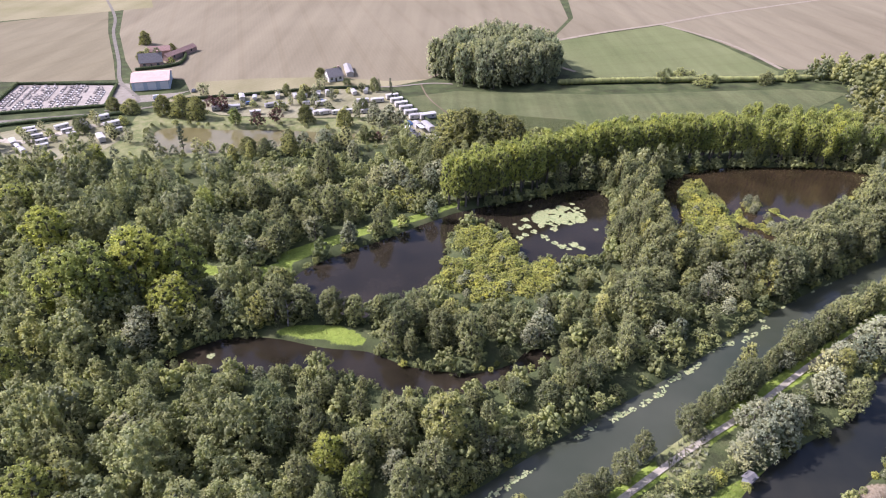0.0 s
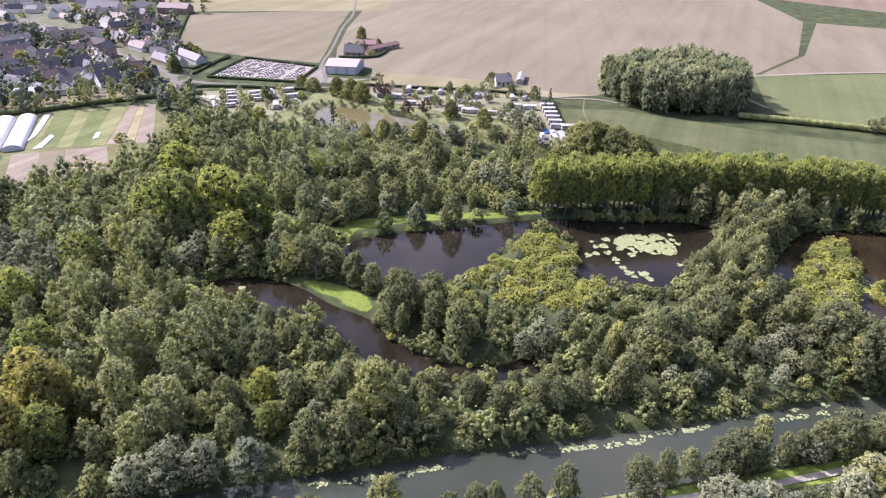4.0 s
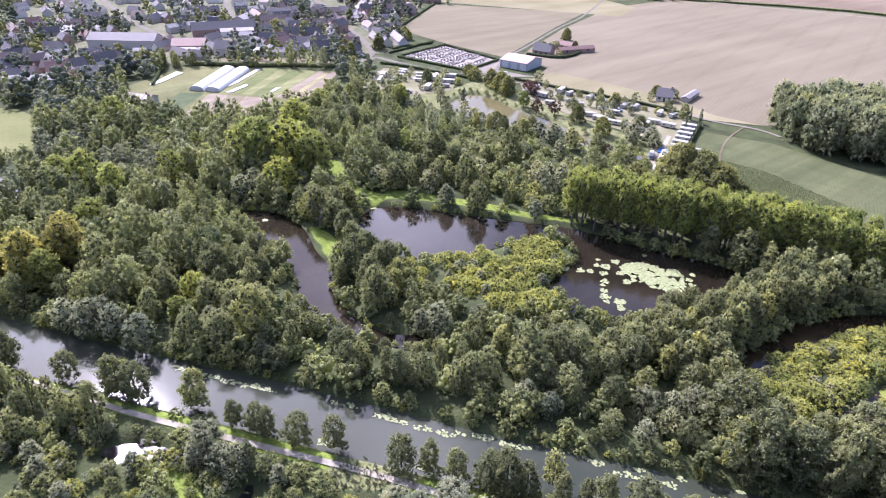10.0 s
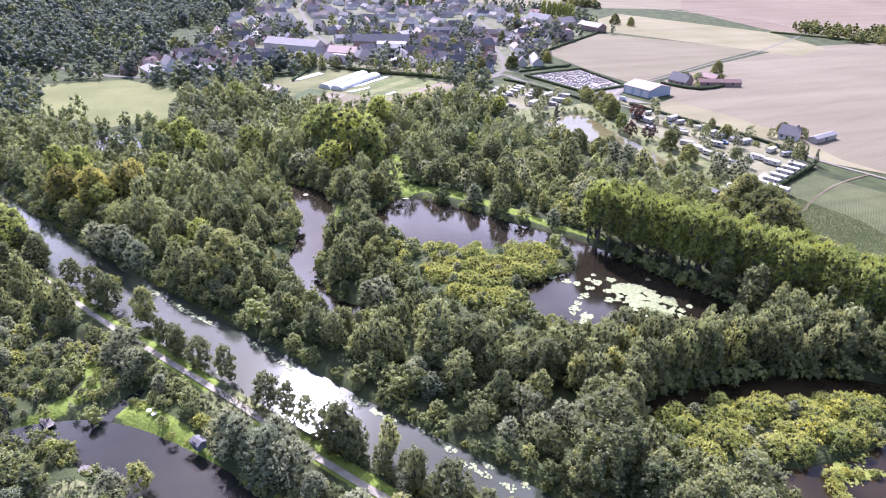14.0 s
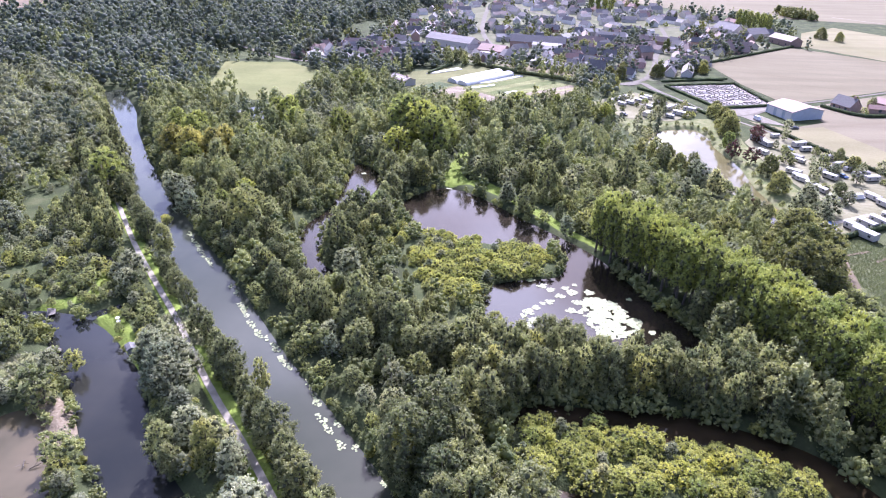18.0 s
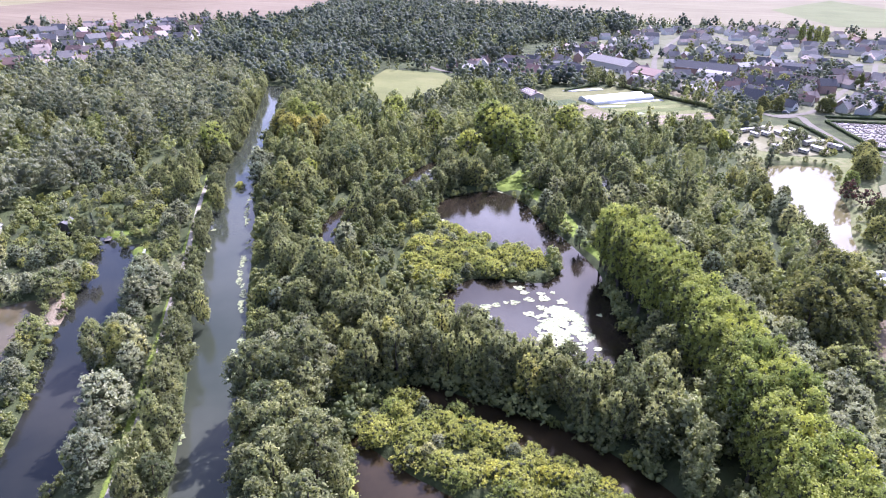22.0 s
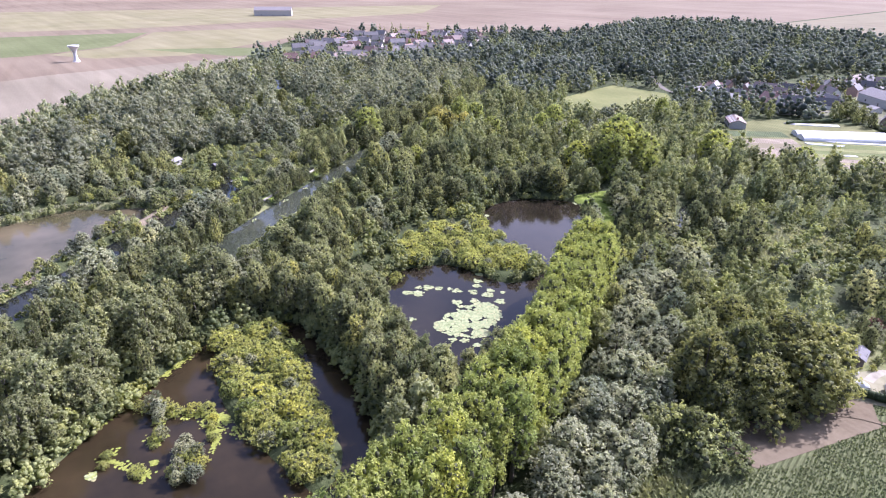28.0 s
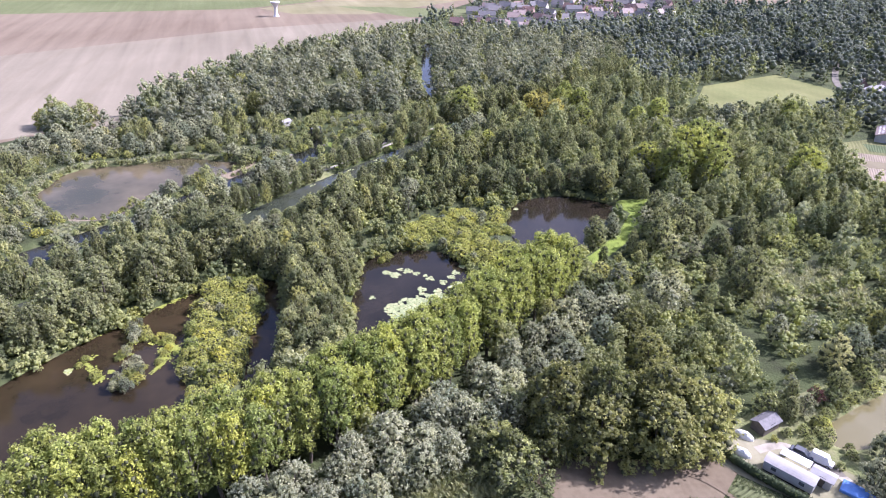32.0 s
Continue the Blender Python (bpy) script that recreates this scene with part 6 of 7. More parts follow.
sheet("garden_plot", [(-188, 126), (-211, 145), (-202, 154), (-182, 135)], FZ + 0.06, garden_dark, "dark green vegetable plot", "plot")
sheet("garden_plot", [(-263, 177), (-270, 198), (-246, 226), (-210, 250), (-218, 236), (-234, 215), (-245, 197)], FZ + 0.05, stubble_pale, "bare brown strip beside the road", "plot")
RLIGHT = plain_material("pale rooflight", (0.75, 0.75, 0.74), 0.4, 0.05)
for i in range(6):
    for j in (0, 1):
        a = radians(38)
        lx, ly = -6.6 + 2.6 * i, (-2.9 if j else -1.5)
        bm = box(bmesh.new(), -0.5, -0.4, 0, 0.5, 0.4, 0.08)
        ob = tagged(new("rooflight", link(bm, "rooflight", RLIGHT)), "pale square rooflight on the brown shed roof", "rooflight", "rooflights of the shed")
        zz = 3.0 + 1.4 * (1 - abs(ly) / 4) + 0.21
        ob.matrix_world = pose(-205 + lx * math.cos(a) - ly * math.sin(a), 123 + lx * math.sin(a) + ly * math.cos(a), FZ + zz, math.degrees(math.atan(0.35)), 0, 38)

# ---- hedges ----
def hedge(line, h, w_, name="hedge", label="clipped dark green hedge", kind="hedge"):
    p = smooth_loop(line, 3, False)
    seg = np.concatenate([[0], np.cumsum(np.linalg.norm(np.diff(p, axis=0), axis=1))])
    V, T, n = [], [], 0
    cv, cf = ICO1
    for s in np.arange(0, seg[-1], w_ * 0.42):
        x, y = np.interp(s, seg, p[:, 0]), np.interp(s, seg, p[:, 1])
        V.append(cv * (w_ * 0.62, w_ * 0.62, h * 0.52) * (1 + 0.25 * (g3.random((len(cv), 1)) - 0.5)) + (x, y, LAND + h * 0.5))
        T.append(cf + n)
        n += len(cv)
        m = 10
        d = g3.normal(size=(m, 3))
        d[:, 2] = abs(d[:, 2])
        d /= np.linalg.norm(d, axis=1)[:, None]
        c = d * (w_ * 0.62, w_ * 0.62, h * 0.55) + (x, y, LAND + h * 0.5)
        for j in range(3):
            V.append(c + g3.normal(size=(m, 3)) * 0.22)
        T.append(np.column_stack([n + np.arange(m), n + m + np.arange(m), n + 2 * m + np.arange(m)]))
        n += 3 * m
    me = mesh_of(name, np.concatenate(V), np.concatenate(T), [leaf_mat[kind]])
    return tagged(new(name, me), label, "hedge")


CEMETERY = [(-212, 280), (-222, 325), (-171, 327), (-162, 294)]
sheet("cemetery_ground", CEMETERY, FZ + 0.05, chalk_material("cemetery gravel", (0.235, 0.21, 0.175), (0.31, 0.28, 0.24)), "grey gravel of the cemetery", "ground")
for p_, q_ in zip(CEMETERY, CEMETERY[1:] + CEMETERY[:1]):
    hedge([p_, q_], 1.5, 1.1, label="clipped hedge round the cemetery")
hedge([(-224, 282), (-236, 326)], 1.4, 1.4)
hedge([(1, 259), (-2, 268), (-8, 280), (-14, 293), (-26, 320)], 2.0, 1.4, label="clipped hedge beside the caravans")
hedge([(-132, 304), (-100, 313), (-66, 324), (-38, 328)], 1.6, 1.3)
hedge([(-150, 284), (-190, 270), (-204, 262)], 1.6, 1.3)
hedge([(-258, 236), (-246, 258), (-236, 252)], 1.6, 1.2)
hedge([(-262, 170), (-248, 188), (-238, 199), (-227, 217), (-216, 230), (-202, 247)], 2.4, 2.2, label="hedgerow between garden and road", kind="scrub")
hedge([(-172, 353), (-152, 366), (-160, 398)], 1.8, 1.2)
hedge([(-232, 322), (-232, 290)], 1.5, 1.2)
hedge([(-288, 334), (-364, 428)], 1.8, 1.6)
hedge([(-232, 138), (-262, 152)], 1.8, 1.4)
hedge([(62, 338), (100, 343), (140, 346), (190, 350), (214, 356)], 3.2, 3.4, label="rough hedgerow between two fields", kind="scrub")
for x, y in scatter(118, 342, 215, 356, 9, 90):
    if g3.random() < 0.4:
        tree("scrub", x, y, 0.9 + 0.5 * g3.random())
hedge([(-330, 590), (-250, 650), (-130, 728), (60, 768)], 2.0, 2.2, label="field hedge on the plateau", kind="scrub")
for cx, cy, a, b in ((-300, 640, 40, 26), (-270, 690, 34, 14), (-560, 520, 30, 14)):
    wood("field_wood", [("oak", cx + a * u * math.cos(v) * 1.2, cy + b * u * math.sin(v), 0.55 + 0.2 * g3.random(), 1) for u, v in zip(np.sqrt(g3.random(70)), g3.random(70) * 6.28)], "small wood in the open fields")

# ---- cemetery ----
def grave(k):
    bm = box(bmesh.new(), -0.5, -1.1, 0, 0.5, 1.1, 0.35 + 0.1 * (k % 2), 0.04)
    ob = tagged(new("grave", link(bm, "grave", (grey_stone, pale_stone, walls_m[3])[k % 3])), ("grey stone grave slab with headstone", "pale stone grave slab with headstone", "white grave slab with headstone")[k % 3], "grave", "graves of the cemetery")
    bm = box(bmesh.new(), -0.5, 0.95, 0.3, 0.5, 1.15, 0.75 + 0.2 * (k % 3), 0.05)
    part("headstone", bm, (pale_stone, grey_stone, grey_stone)[k % 3], ob)
    return ob


graves = [put(grave(k), -180 - 4 * k, 300, 10, FZ + 0.05) for k in range(6)]
made = 0
cem = np.array(CEMETERY, dtype=float)
for i in range(30):
    for j in range(16):
        a = radians(14)
        u, v = -30 + i * 2.2 + (0.8 if i % 6 > 2 else 0), -22 + j * 3.1
        x, y = -191 + u * math.cos(a) - v * math.sin(a), 301 + u * math.sin(a) + v * math.cos(a)
        if made < 180 and depth_in(np.array([(x, y)]), cem)[0] > 2.0 and i % 7 != 6 and g3.random() < 0.86:
            copy_thing(graves[int(g3.integers(6))], pose(x, y, FZ + 0.05, 0, 0, 14 + g3.normal() * 2))
            made += 1

# ---- campsite ----
caravan_cream = plain_material("aged cream caravan panel", (0.44, 0.42, 0.38), 0.5, 0.15, 0.5)
caravan_grey = plain_material("grey caravan panel", (0.34, 0.34, 0.335), 0.5, 0.15, 0.5)
caravan_roof = plain_material("dusty caravan roof", (0.38, 0.37, 0.355), 0.55, 0.3, 0.3)


def caravan(L, W, h, kind):
    """A static caravan: rounded body, overhanging roof, windows, door and steps."""
    label = ("white static caravan with a pale curved roof", "long grey-white mobile home with dark windows", "small cream touring caravan on the campsite")[kind]
    ob = tagged(new("caravan"), label, "caravan", "caravans of the campsite")
    part("body", box(bmesh.new(), -L / 2, -W / 2, 0.45, L / 2, W / 2, h, 0.12), (caravan_cream, caravan_grey, caravan_cream)[kind], ob)
    bm = bmesh.new()
    n = 6
    ra = [[bm.verts.new((sx * (L / 2 + 0.12), (W / 2 + 0.12) * (2 * i / n - 1), h + 0.32 * math.sin(math.pi * i / n))) for i in range(n + 1)] for sx in (-1, 1)]
    for i in range(n):
        bm.faces.new((ra[0][i], ra[1][i], ra[1][i + 1], ra[0][i + 1]))
    bm.faces.new(ra[0])
    bm.faces.new(ra[1][::-1])
    bm.faces.new((ra[0][n], ra[1][n], ra[1][0], ra[0][0]))
    bmesh.ops.recalc_face_normals(bm, faces=bm.faces[:])
    part("roof", bm, (caravan_roof, sheet_grey, caravan_roof)[kind], ob)
    for x in (-L * 0.28, L * 0.28):
        part("window", box(bmesh.new(), x - 0.45, -W / 2 - 0.03, 1.25, x + 0.45, -W / 2 + 0.02, 1.95), glass, ob)
    part("window", box(bmesh.new(), L * 0.1 - 0.5, W / 2 - 0.02, 1.2, L * 0.1 + 0.5, W / 2 + 0.03, 1.95), glass, ob)
    part("door", box(bmesh.new(), -L * 0.15 - 0.35, W / 2 - 0.02, 0.5, -L * 0.15 + 0.35, W / 2 + 0.04, 2.3), walls_m[0], ob)
    part("chassis", box(bmesh.new(), -L / 2 + 0.2, -W / 2 + 0.2, 0.05, L / 2 - 0.2, W / 2 - 0.2, 0.46), tyre, ob)
    return ob


def car(paint, label, van=False):
    ob = tagged(new("van" if van else "car"), label, "van" if van else "car")
    bm = box(bmesh.new(), -2.1, -0.85, 0.3, 2.1, 0.85, 0.95, 0.14)
    part("body", bm, paint, ob)
    bm = bmesh.new()
    top = 2.1 if van else 1.45
    x0, x1 = (-2.0, 1.5) if van else (-1.6, 1.0)
    lo = [bm.verts.new(v) for v in ((x0, -0.78, 0.94), (x1, -0.78, 0.94), (x1, 0.78, 0.94), (x0, 0.78, 0.94))]
    hi = [bm.verts.new(v) for v in ((x0 + 0.3, -0.66, top), (x1 - 0.6, -0.66, top), (x1 - 0.6, 0.66, top), (x0 + 0.3, 0.66, top))]
    bm.faces.new(hi)
    for i in range(4):
        bm.faces.new((lo[i], lo[(i + 1) % 4], hi[(i + 1) % 4], hi[i]))
    bm.normal_update()
    part("cabin", bm, paint if van else glass, ob)
    part("roof", box(bmesh.new(), x0 + 0.3, -0.66, top, x1 - 0.6, 0.66, top + 0.05), paint, ob)
    part("windscreen", box(bmesh.new(), x1 - 0.5, -0.6, 0.98, x1 - 0.02, 0.6, 1.05), glass, ob)
    for x in (-1.35, 1.3):
        for y in (-0.8, 0.8):
            bm = bmesh.new()
            bmesh.ops.create_cone(bm, cap_ends=True, segments=12, radius1=0.32, radius2=0.32, depth=0.2)
            bmesh.ops.rotate(bm, verts=bm.verts[:], matrix=Matrix.Rotation(radians(90), 3, "X"))
            bmesh.ops.translate(bm, verts=bm.verts[:], vec=(x, y, 0.32))
            wheel = part("wheel", bm, tyre, ob)
            bm = bmesh.new()
            bmesh.ops.create_cone(bm, cap_ends=True, segments=10, radius1=0.19, radius2=0.17, depth=0.23)
            bmesh.ops.rotate(bm, verts=bm.verts[:], matrix=Matrix.Rotation(radians(90), 3, "X"))
            bmesh.ops.translate(bm, verts=bm.verts[:], vec=(x, y, 0.32))
            part("rim", bm, car_paint[3], wheel, "silver wheel rim")
    return ob


for n_, pts in enumerate(CAMP):
    if n_ == 0:
        sheet("campsite_lane", ribbon(smooth_loop([(-190, 252), (-174, 250), (-164, 262), (-150, 274)], 5, False), 4.0), FZ + 0.12, gravel, "pale gravel lane between the caravans", "lane")
    sheet("campsite_ground", pts, FZ + 0.03 + 0.02 * n_, field_material("campsite grass", (0.15, 0.145, 0.075), (0.25, 0.235, 0.155), 0.4, 3.0, 0.4, 0.06, 0, 0.3, 0.2), "worn grass and gravel of the campsite", "ground")
vans = [put(caravan(7.6, 2.9, 2.6, 0), -8, 284, 25), put(caravan(8.6, 2.9, 2.5, 1), -7.4, 270.4, 117), put(caravan(5.4, 2.2, 2.2, 2), -60, 300, 30)]
for k in range(6):
    copy_thing(vans[0], pose(-13.5 - 2.6 * k, 283.5 + 5.6 * k, FZ, 0, 0, 24 + g3.normal() * 2) @ Matrix.Diagonal((0.8, 0.8, 0.9, 1)))
aw = tagged(new("awning"), "flat white canvas awning on posts beside the mobile home", "awning")
part("canvas", box(bmesh.new(), -2.6, -1.1, 2.2, 2.6, 1.1, 2.3, 0.03), white_paint, aw)
for px, py in ((-2.4, -0.95), (2.4, -0.95), (-2.4, 0.95), (2.4, 0.95)):
    part("post", box(bmesh.new(), px - 0.04, py - 0.04, 0, px + 0.04, py + 0.04, 2.21), sheet_grey, aw)
put(aw, -10.6, 268.4, 117)
put(house("shed", 3.4, 2.4, 2.1, 0.3, caravan_grey, sheet_grey, "small grey shed with a flat roof by the drive", 1, False, True, "shed"), -12.4, 273.0, 117)
sheet("paved_slab", [(-12, 265), (-16, 265), (-18.5, 270), (-18, 273.5), (-14.4, 272), (-13, 269)], FZ + 0.09, asphalt, "grey paved parking slab", "paving")
sheet("campsite_drive", ribbon(smooth_loop([(-7, 263), (-11.5, 263.2), (-14, 265), (-17, 272.5), (-18.5, 280), (-26, 296)], 5, False), 1.8), FZ + 0.07, gravel, "pale gravel drive past the mobile home", "lane")
for x, y, k, s in [(-15.5, 261.5, "scrub", 0.4), (-12, 262, "scrub", 0.32), (-18, 265, "scrub", 0.45), (-19, 262, "scrub", 0.5), (-24, 262, "osier", 0.9), (-18.5, 271.5, "scrub", 0.35), (-20.5, 277, "willow", 0.75), (-31, 257, "scrub", 0.9), (-23, 258, "birch", 0.7), (-27, 260, "scrub", 0.5), (-32, 259, "scrub", 0.5), (-37, 258, "scrub", 0.55), (-43, 257, "scrub", 0.5), (-23, 264.5, "scrub", 0.5), (-23, 270, "scrub", 0.4),
                   (-11, 265.6, "scrub", 0.25), (-28, 256, "plum", 0.6), (-35, 255, "scrub", 0.7), (-19, 258, "alder", 0.5), (-22, 255, "aspen", 0.55), (-17, 255, "scrub", 1.0)]:
    tree(k, x, y, s)
garden, pitches = [], []
for k in range(15):                                     # two rows along the hedge and the lane
    f = k / 14
    pitches.append((-124 + 84 * f, 300.5 + 19.5 * f, 104))
    pitches.append((-112 + 78 * f, 290.5 + 15 * f, 18))
    pitches.append((-98 + 60 * f, 284 + 6 * f, 25))
for i in range(6):                                      # the old part beside the pond
    for j in range(6):
        a = radians(42)
        u, v = (i - 2.5) * 8.6 + (3 if i > 2 else 0), (j - 2.5) * 6.2
        pitches.append((-167 + u * math.cos(a) - v * math.sin(a), 254 + u * math.sin(a) + v * math.cos(a), 42 + (90 if i % 3 == 1 else 0)))
for x, y, turn in pitches:
    x, y = x + g3.normal() * 0.7, y + g3.normal() * 0.7
    here = np.array([(x, y)])
    if max(depth_in(here, np.array(pts, dtype=float))[0] for pts in CAMP) < 2.5 or disc_pick(here, [(-13.5 - 2.6 * k, 283.5 + 5.6 * k, 7) for k in range(6)] + [(-8, 270, 12), (-8, 284, 8), (-60, 300, 5), (-12, 260, 12)])[0]:
        continue
    if g3.random() < 0.74:
        copy_thing(vans[int(g3.choice(3, p=[0.4, 0.12, 0.48]))], pose(x, y, FZ + 0.02, 0, 0, turn + g3.normal() * 7) @ Matrix.Scale(0.74 + 0.16 * float(g3.random()), 4))
    garden.append((x + 4.0, y + 2.6))
cars = [put(car(car_paint[0], "dark grey estate car beside the caravans"), -14.2, 266.6, 120), put(car(car_paint[2], "blue-grey car beside the caravans"), -62, 306, 20), put(car(car_paint[1], "white van on the campsite", True), -16.2, 269.2, 120)]
for x, y, a, k in ((-145, 240, 40, 0), (-150, 268, 120, 1), (-70, 306, 20, 0), (-95, 300, 25, 1), (-40, 300, 100, 2), (-142, 306, 20, 2), (-128, 318, 100, 0), (-225, 262, 60, 0), (-262, 208, 50, 1), (-300, 210, 75, 0)):
    copy_thing(cars[k], pose(x, y, FZ + 0.02, 0, 0, a))
for i, (x, y) in enumerate(garden):
    if i % 3:
        tree(("birch", "scrub", "scrub", "birch", "alder", "willow")[i // 3 % 6], x, y, 0.5 + 0.25 * g3.random())
for x, y, k, s in [(-110, 292, "plum", 1.0), (-104, 290, "plum", 1.1), (-76, 276, "plum", 1.0), (-83, 271, "plum", 1.05), (-113, 280, "oak", 0.75), (-121, 283, "oak", 0.75), (-130, 284, "oak", 0.7), (-94, 273, "lime", 0.5), (-78, 291, "scrub", 1.1), (-63, 277, "oak", 0.62), (-45, 273, "oak", 0.6), (-40, 282, "birch", 0.9),
                   (-32, 277, "willow", 0.9), (-25, 281, "willow", 0.85), (-28, 272, "willow", 0.7), (-71, 315, "oak", 0.42), (-34, 324, "conifer", 0.5), (-28, 323, "conifer", 0.55), (-62, 295, "birch", 0.8), (-56, 308, "birch", 0.8), (-83, 232, "aspen", 0.62), (-77, 235, "aspen", 0.66), (-72, 239, "alder", 0.65), (-63, 242, "oak", 0.6), (-49, 246, "willow", 1.0), (-41, 248, "willow", 1.05)]:
    tree(k, x, y, s)
for x, y, k, s in [(-108, 246, "conifer", 0.85), (-96, 243, "scrub", 0.9), (-88, 240, "scrub", 1.0), (-118, 240, "birch", 1.1), (-132, 250, "birch", 0.9), (-150, 222, "lime", 0.5), (-135, 228, "lime", 0.55), (-26, 308, "conifer", 0.45), (-64, 322, "birch", 0.9), (-120, 310, "birch", 0.9), (-146, 286, "oak", 0.5), (-156, 290, "oak", 0.45), (-46, 252, "scrub", 1.0),
                   (-50, 249, "scrub", 0.9)]:
    tree(k, x, y, s)
# bushes round the fishing pond
loop = np.concatenate([pond_fish, pond_fish[:1]])
for k in range(0, len(loop) - 1, 2):
    d = loop[k] - pond_fish.mean(0)
    d = d / np.linalg.norm(d) * 3.0
    tree("scrub", loop[k][0] + d[0], loop[k][1] + d[1], 0.22 + 0.3 * g3.random())
for x, y, k, s in [(-68, 345, "oak", 0.4), (-60, 349, "scrub", 1.0), (-52, 333, "scrub", 0.8), (-64, 334, "birch", 0.6), (-176, 372, "oak", 0.42), (-170, 379, "birch", 0.8), (-166, 392, "oak", 0.4), (-178, 384, "scrub", 0.9), (-158, 368, "scrub", 0.8),
                   (-100, 240, "birch", 0.9), (-64, 248, "alder", 0.7), (-52, 252, "birch", 0.8), (-44, 254, "scrub", 0.9), (-58, 247, "willow", 0.8), (-80, 242, "oak", 0.5), (-34, 256, "alder", 0.6)]:
    tree(k, x, y, s)
shed = put(house("shed", 4.8, 2.9, 2.0, 0.7, dark_wood, slate, "dark boarded shed with a grey roof", 2, False, True, "shed"), -12.8, 258.5, 12)
# white dome tents and a boat under cover
def dome(L, W, h, material, name, label):
    bm = bmesh.new()
    bmesh.ops.create_uvsphere(bm, u_segments=14, v_segments=8, radius=1.0)
    bmesh.ops.delete(bm, geom=[v for v in bm.verts if v.co.z < -0.01], context="VERTS")
    for v in bm.verts:
        v.co = (v.co.x * L / 2, v.co.y * W / 2, v.co.z * h * (1 + 0.08 * math.sin(v.co.x * 9)))
    return tagged(new(name, link(bm, name, material)), label, name)


for x, y, a, L in ((-1.6, 258.8, 120, 2.2), (-3.6, 262.8, 117, 3.6), (-7.2, 259.2, 120, 4.0)):
    ob = dome(L, 1.9, 1.3, film, "cover", "white sheet cover over stored goods")
    ob.matrix_world = pose(x, y, FZ, 0, 0, a)
ob = tagged(new("pool_cover", link(box(bmesh.new(), -2.6, -1.6, 0, 2.6, 1.6, 0.7, 0.1), "pool_cover", blue_tarp)), "blue tarpaulin over a small pool", "tarpaulin")
ob.matrix_world = pose(-16.5, 277.0, FZ, 0, 0, 120)

# ---- water tower ----
def lathe(profile, seg=24):
    bm = bmesh.new()
    rings = [[bm.verts.new((r * math.cos(2 * math.pi * i / seg), r * math.sin(2 * math.pi * i / seg), z)) for i in range(seg)] for r, z in profile]
    for a, b in zip(rings, rings[1:]):
        for i in range(seg):
            bm.faces.new((a[i], a[(i + 1) % seg], b[(i + 1) % seg], b[i]))
    bm.faces.new(rings[0][::-1])
    bm.faces.new(rings[-1])
    return bm


wt = tagged(new("water_tower"), "white concrete water tower with a flared bowl", "water tower")
part("shaft", lathe([(4.2, 0), (3.2, 1.5), (2.4, 4), (2.0, 8), (2.1, 10)]), concrete, wt)
part("bowl", lathe([(2.1, 10), (2.6, 12), (3.8, 14.4), (5.6, 16.6), (6.4, 17.6), (6.2, 18.0)]), concrete, wt)
part("parapet", lathe([(5.9, 18.0), (5.9, 18.7), (5.5, 18.7)]), concrete, wt)
part("door", box(bmesh.new(), -0.6, -3.25, 0, 0.6, -2.95, 2.2), dark_wood, wt)
put(wt, 28, -339, 0, size=0.72)

# ---- water lilies and floating weed ----
def pad_material():
    k = Mat("lily pad", 0.58, 0.28)
    f = k.n.new("ShaderNodeNewGeometry").outputs["Random Per Island"]
    col = k.ramp(f, [(0.0, (0.18, 0.22, 0.09)), (0.5, (0.26, 0.30, 0.135)), (0.85, (0.34, 0.365, 0.19)), (1.0, (0.34, 0.30, 0.14))])
    return k.color(col).m


pads = pad_material()
g4 = np.random.default_rng(101)


def lily_mesh(spots, size, material=None):
    """Round pads with a notch, a little raised and tilted."""
    V, F = [], []
    for x, y in spots:
        r = size * (0.6 + 0.7 * g4.random())
        a0, tx, ty = g4.random() * 6.28, g4.normal() * 0.06, g4.normal() * 0.06
        z = 0.03 + 0.05 * g4.random()
        n0 = len(V)
        V.append((x, y, z))
        for i in range(9):
            a = a0 + 0.2 + i * (6.283 - 0.4) / 8
            dx, dy = r * math.cos(a), r * math.sin(a)
            V.append((x + dx, y + dy, z + dx * tx + dy * ty + 0.02))
        F.append(list(range(n0, n0 + 10)))
    return mesh_of("water_lily_patch", V, F, [material or pads])


def lily_patch(x, y, rx, ry=None, turn=0.0, dense=24, size=0.3, label="round raft of pale green water lily pads"):
    ry = ry or rx
    n = int(rx * ry * dense) + 6
    u, a = np.sqrt(g4.random(n)), g4.random(n) * 6.283
    wob = 1 + 0.18 * np.sin(a * 3 + x) + 0.12 * np.sin(a * 5 + y)
    px, py = rx * u * np.cos(a) * wob, ry * u * np.sin(a) * wob
    c, s = math.cos(turn), math.sin(turn)
    ob = new("water_lily_patch", lily_mesh(list(zip(px * c - py * s, px * s + py * c)), size))
    ob.location = (x, y, 0.01)
    return tagged(ob, label, "water lily", "water lily rafts", "stuff")


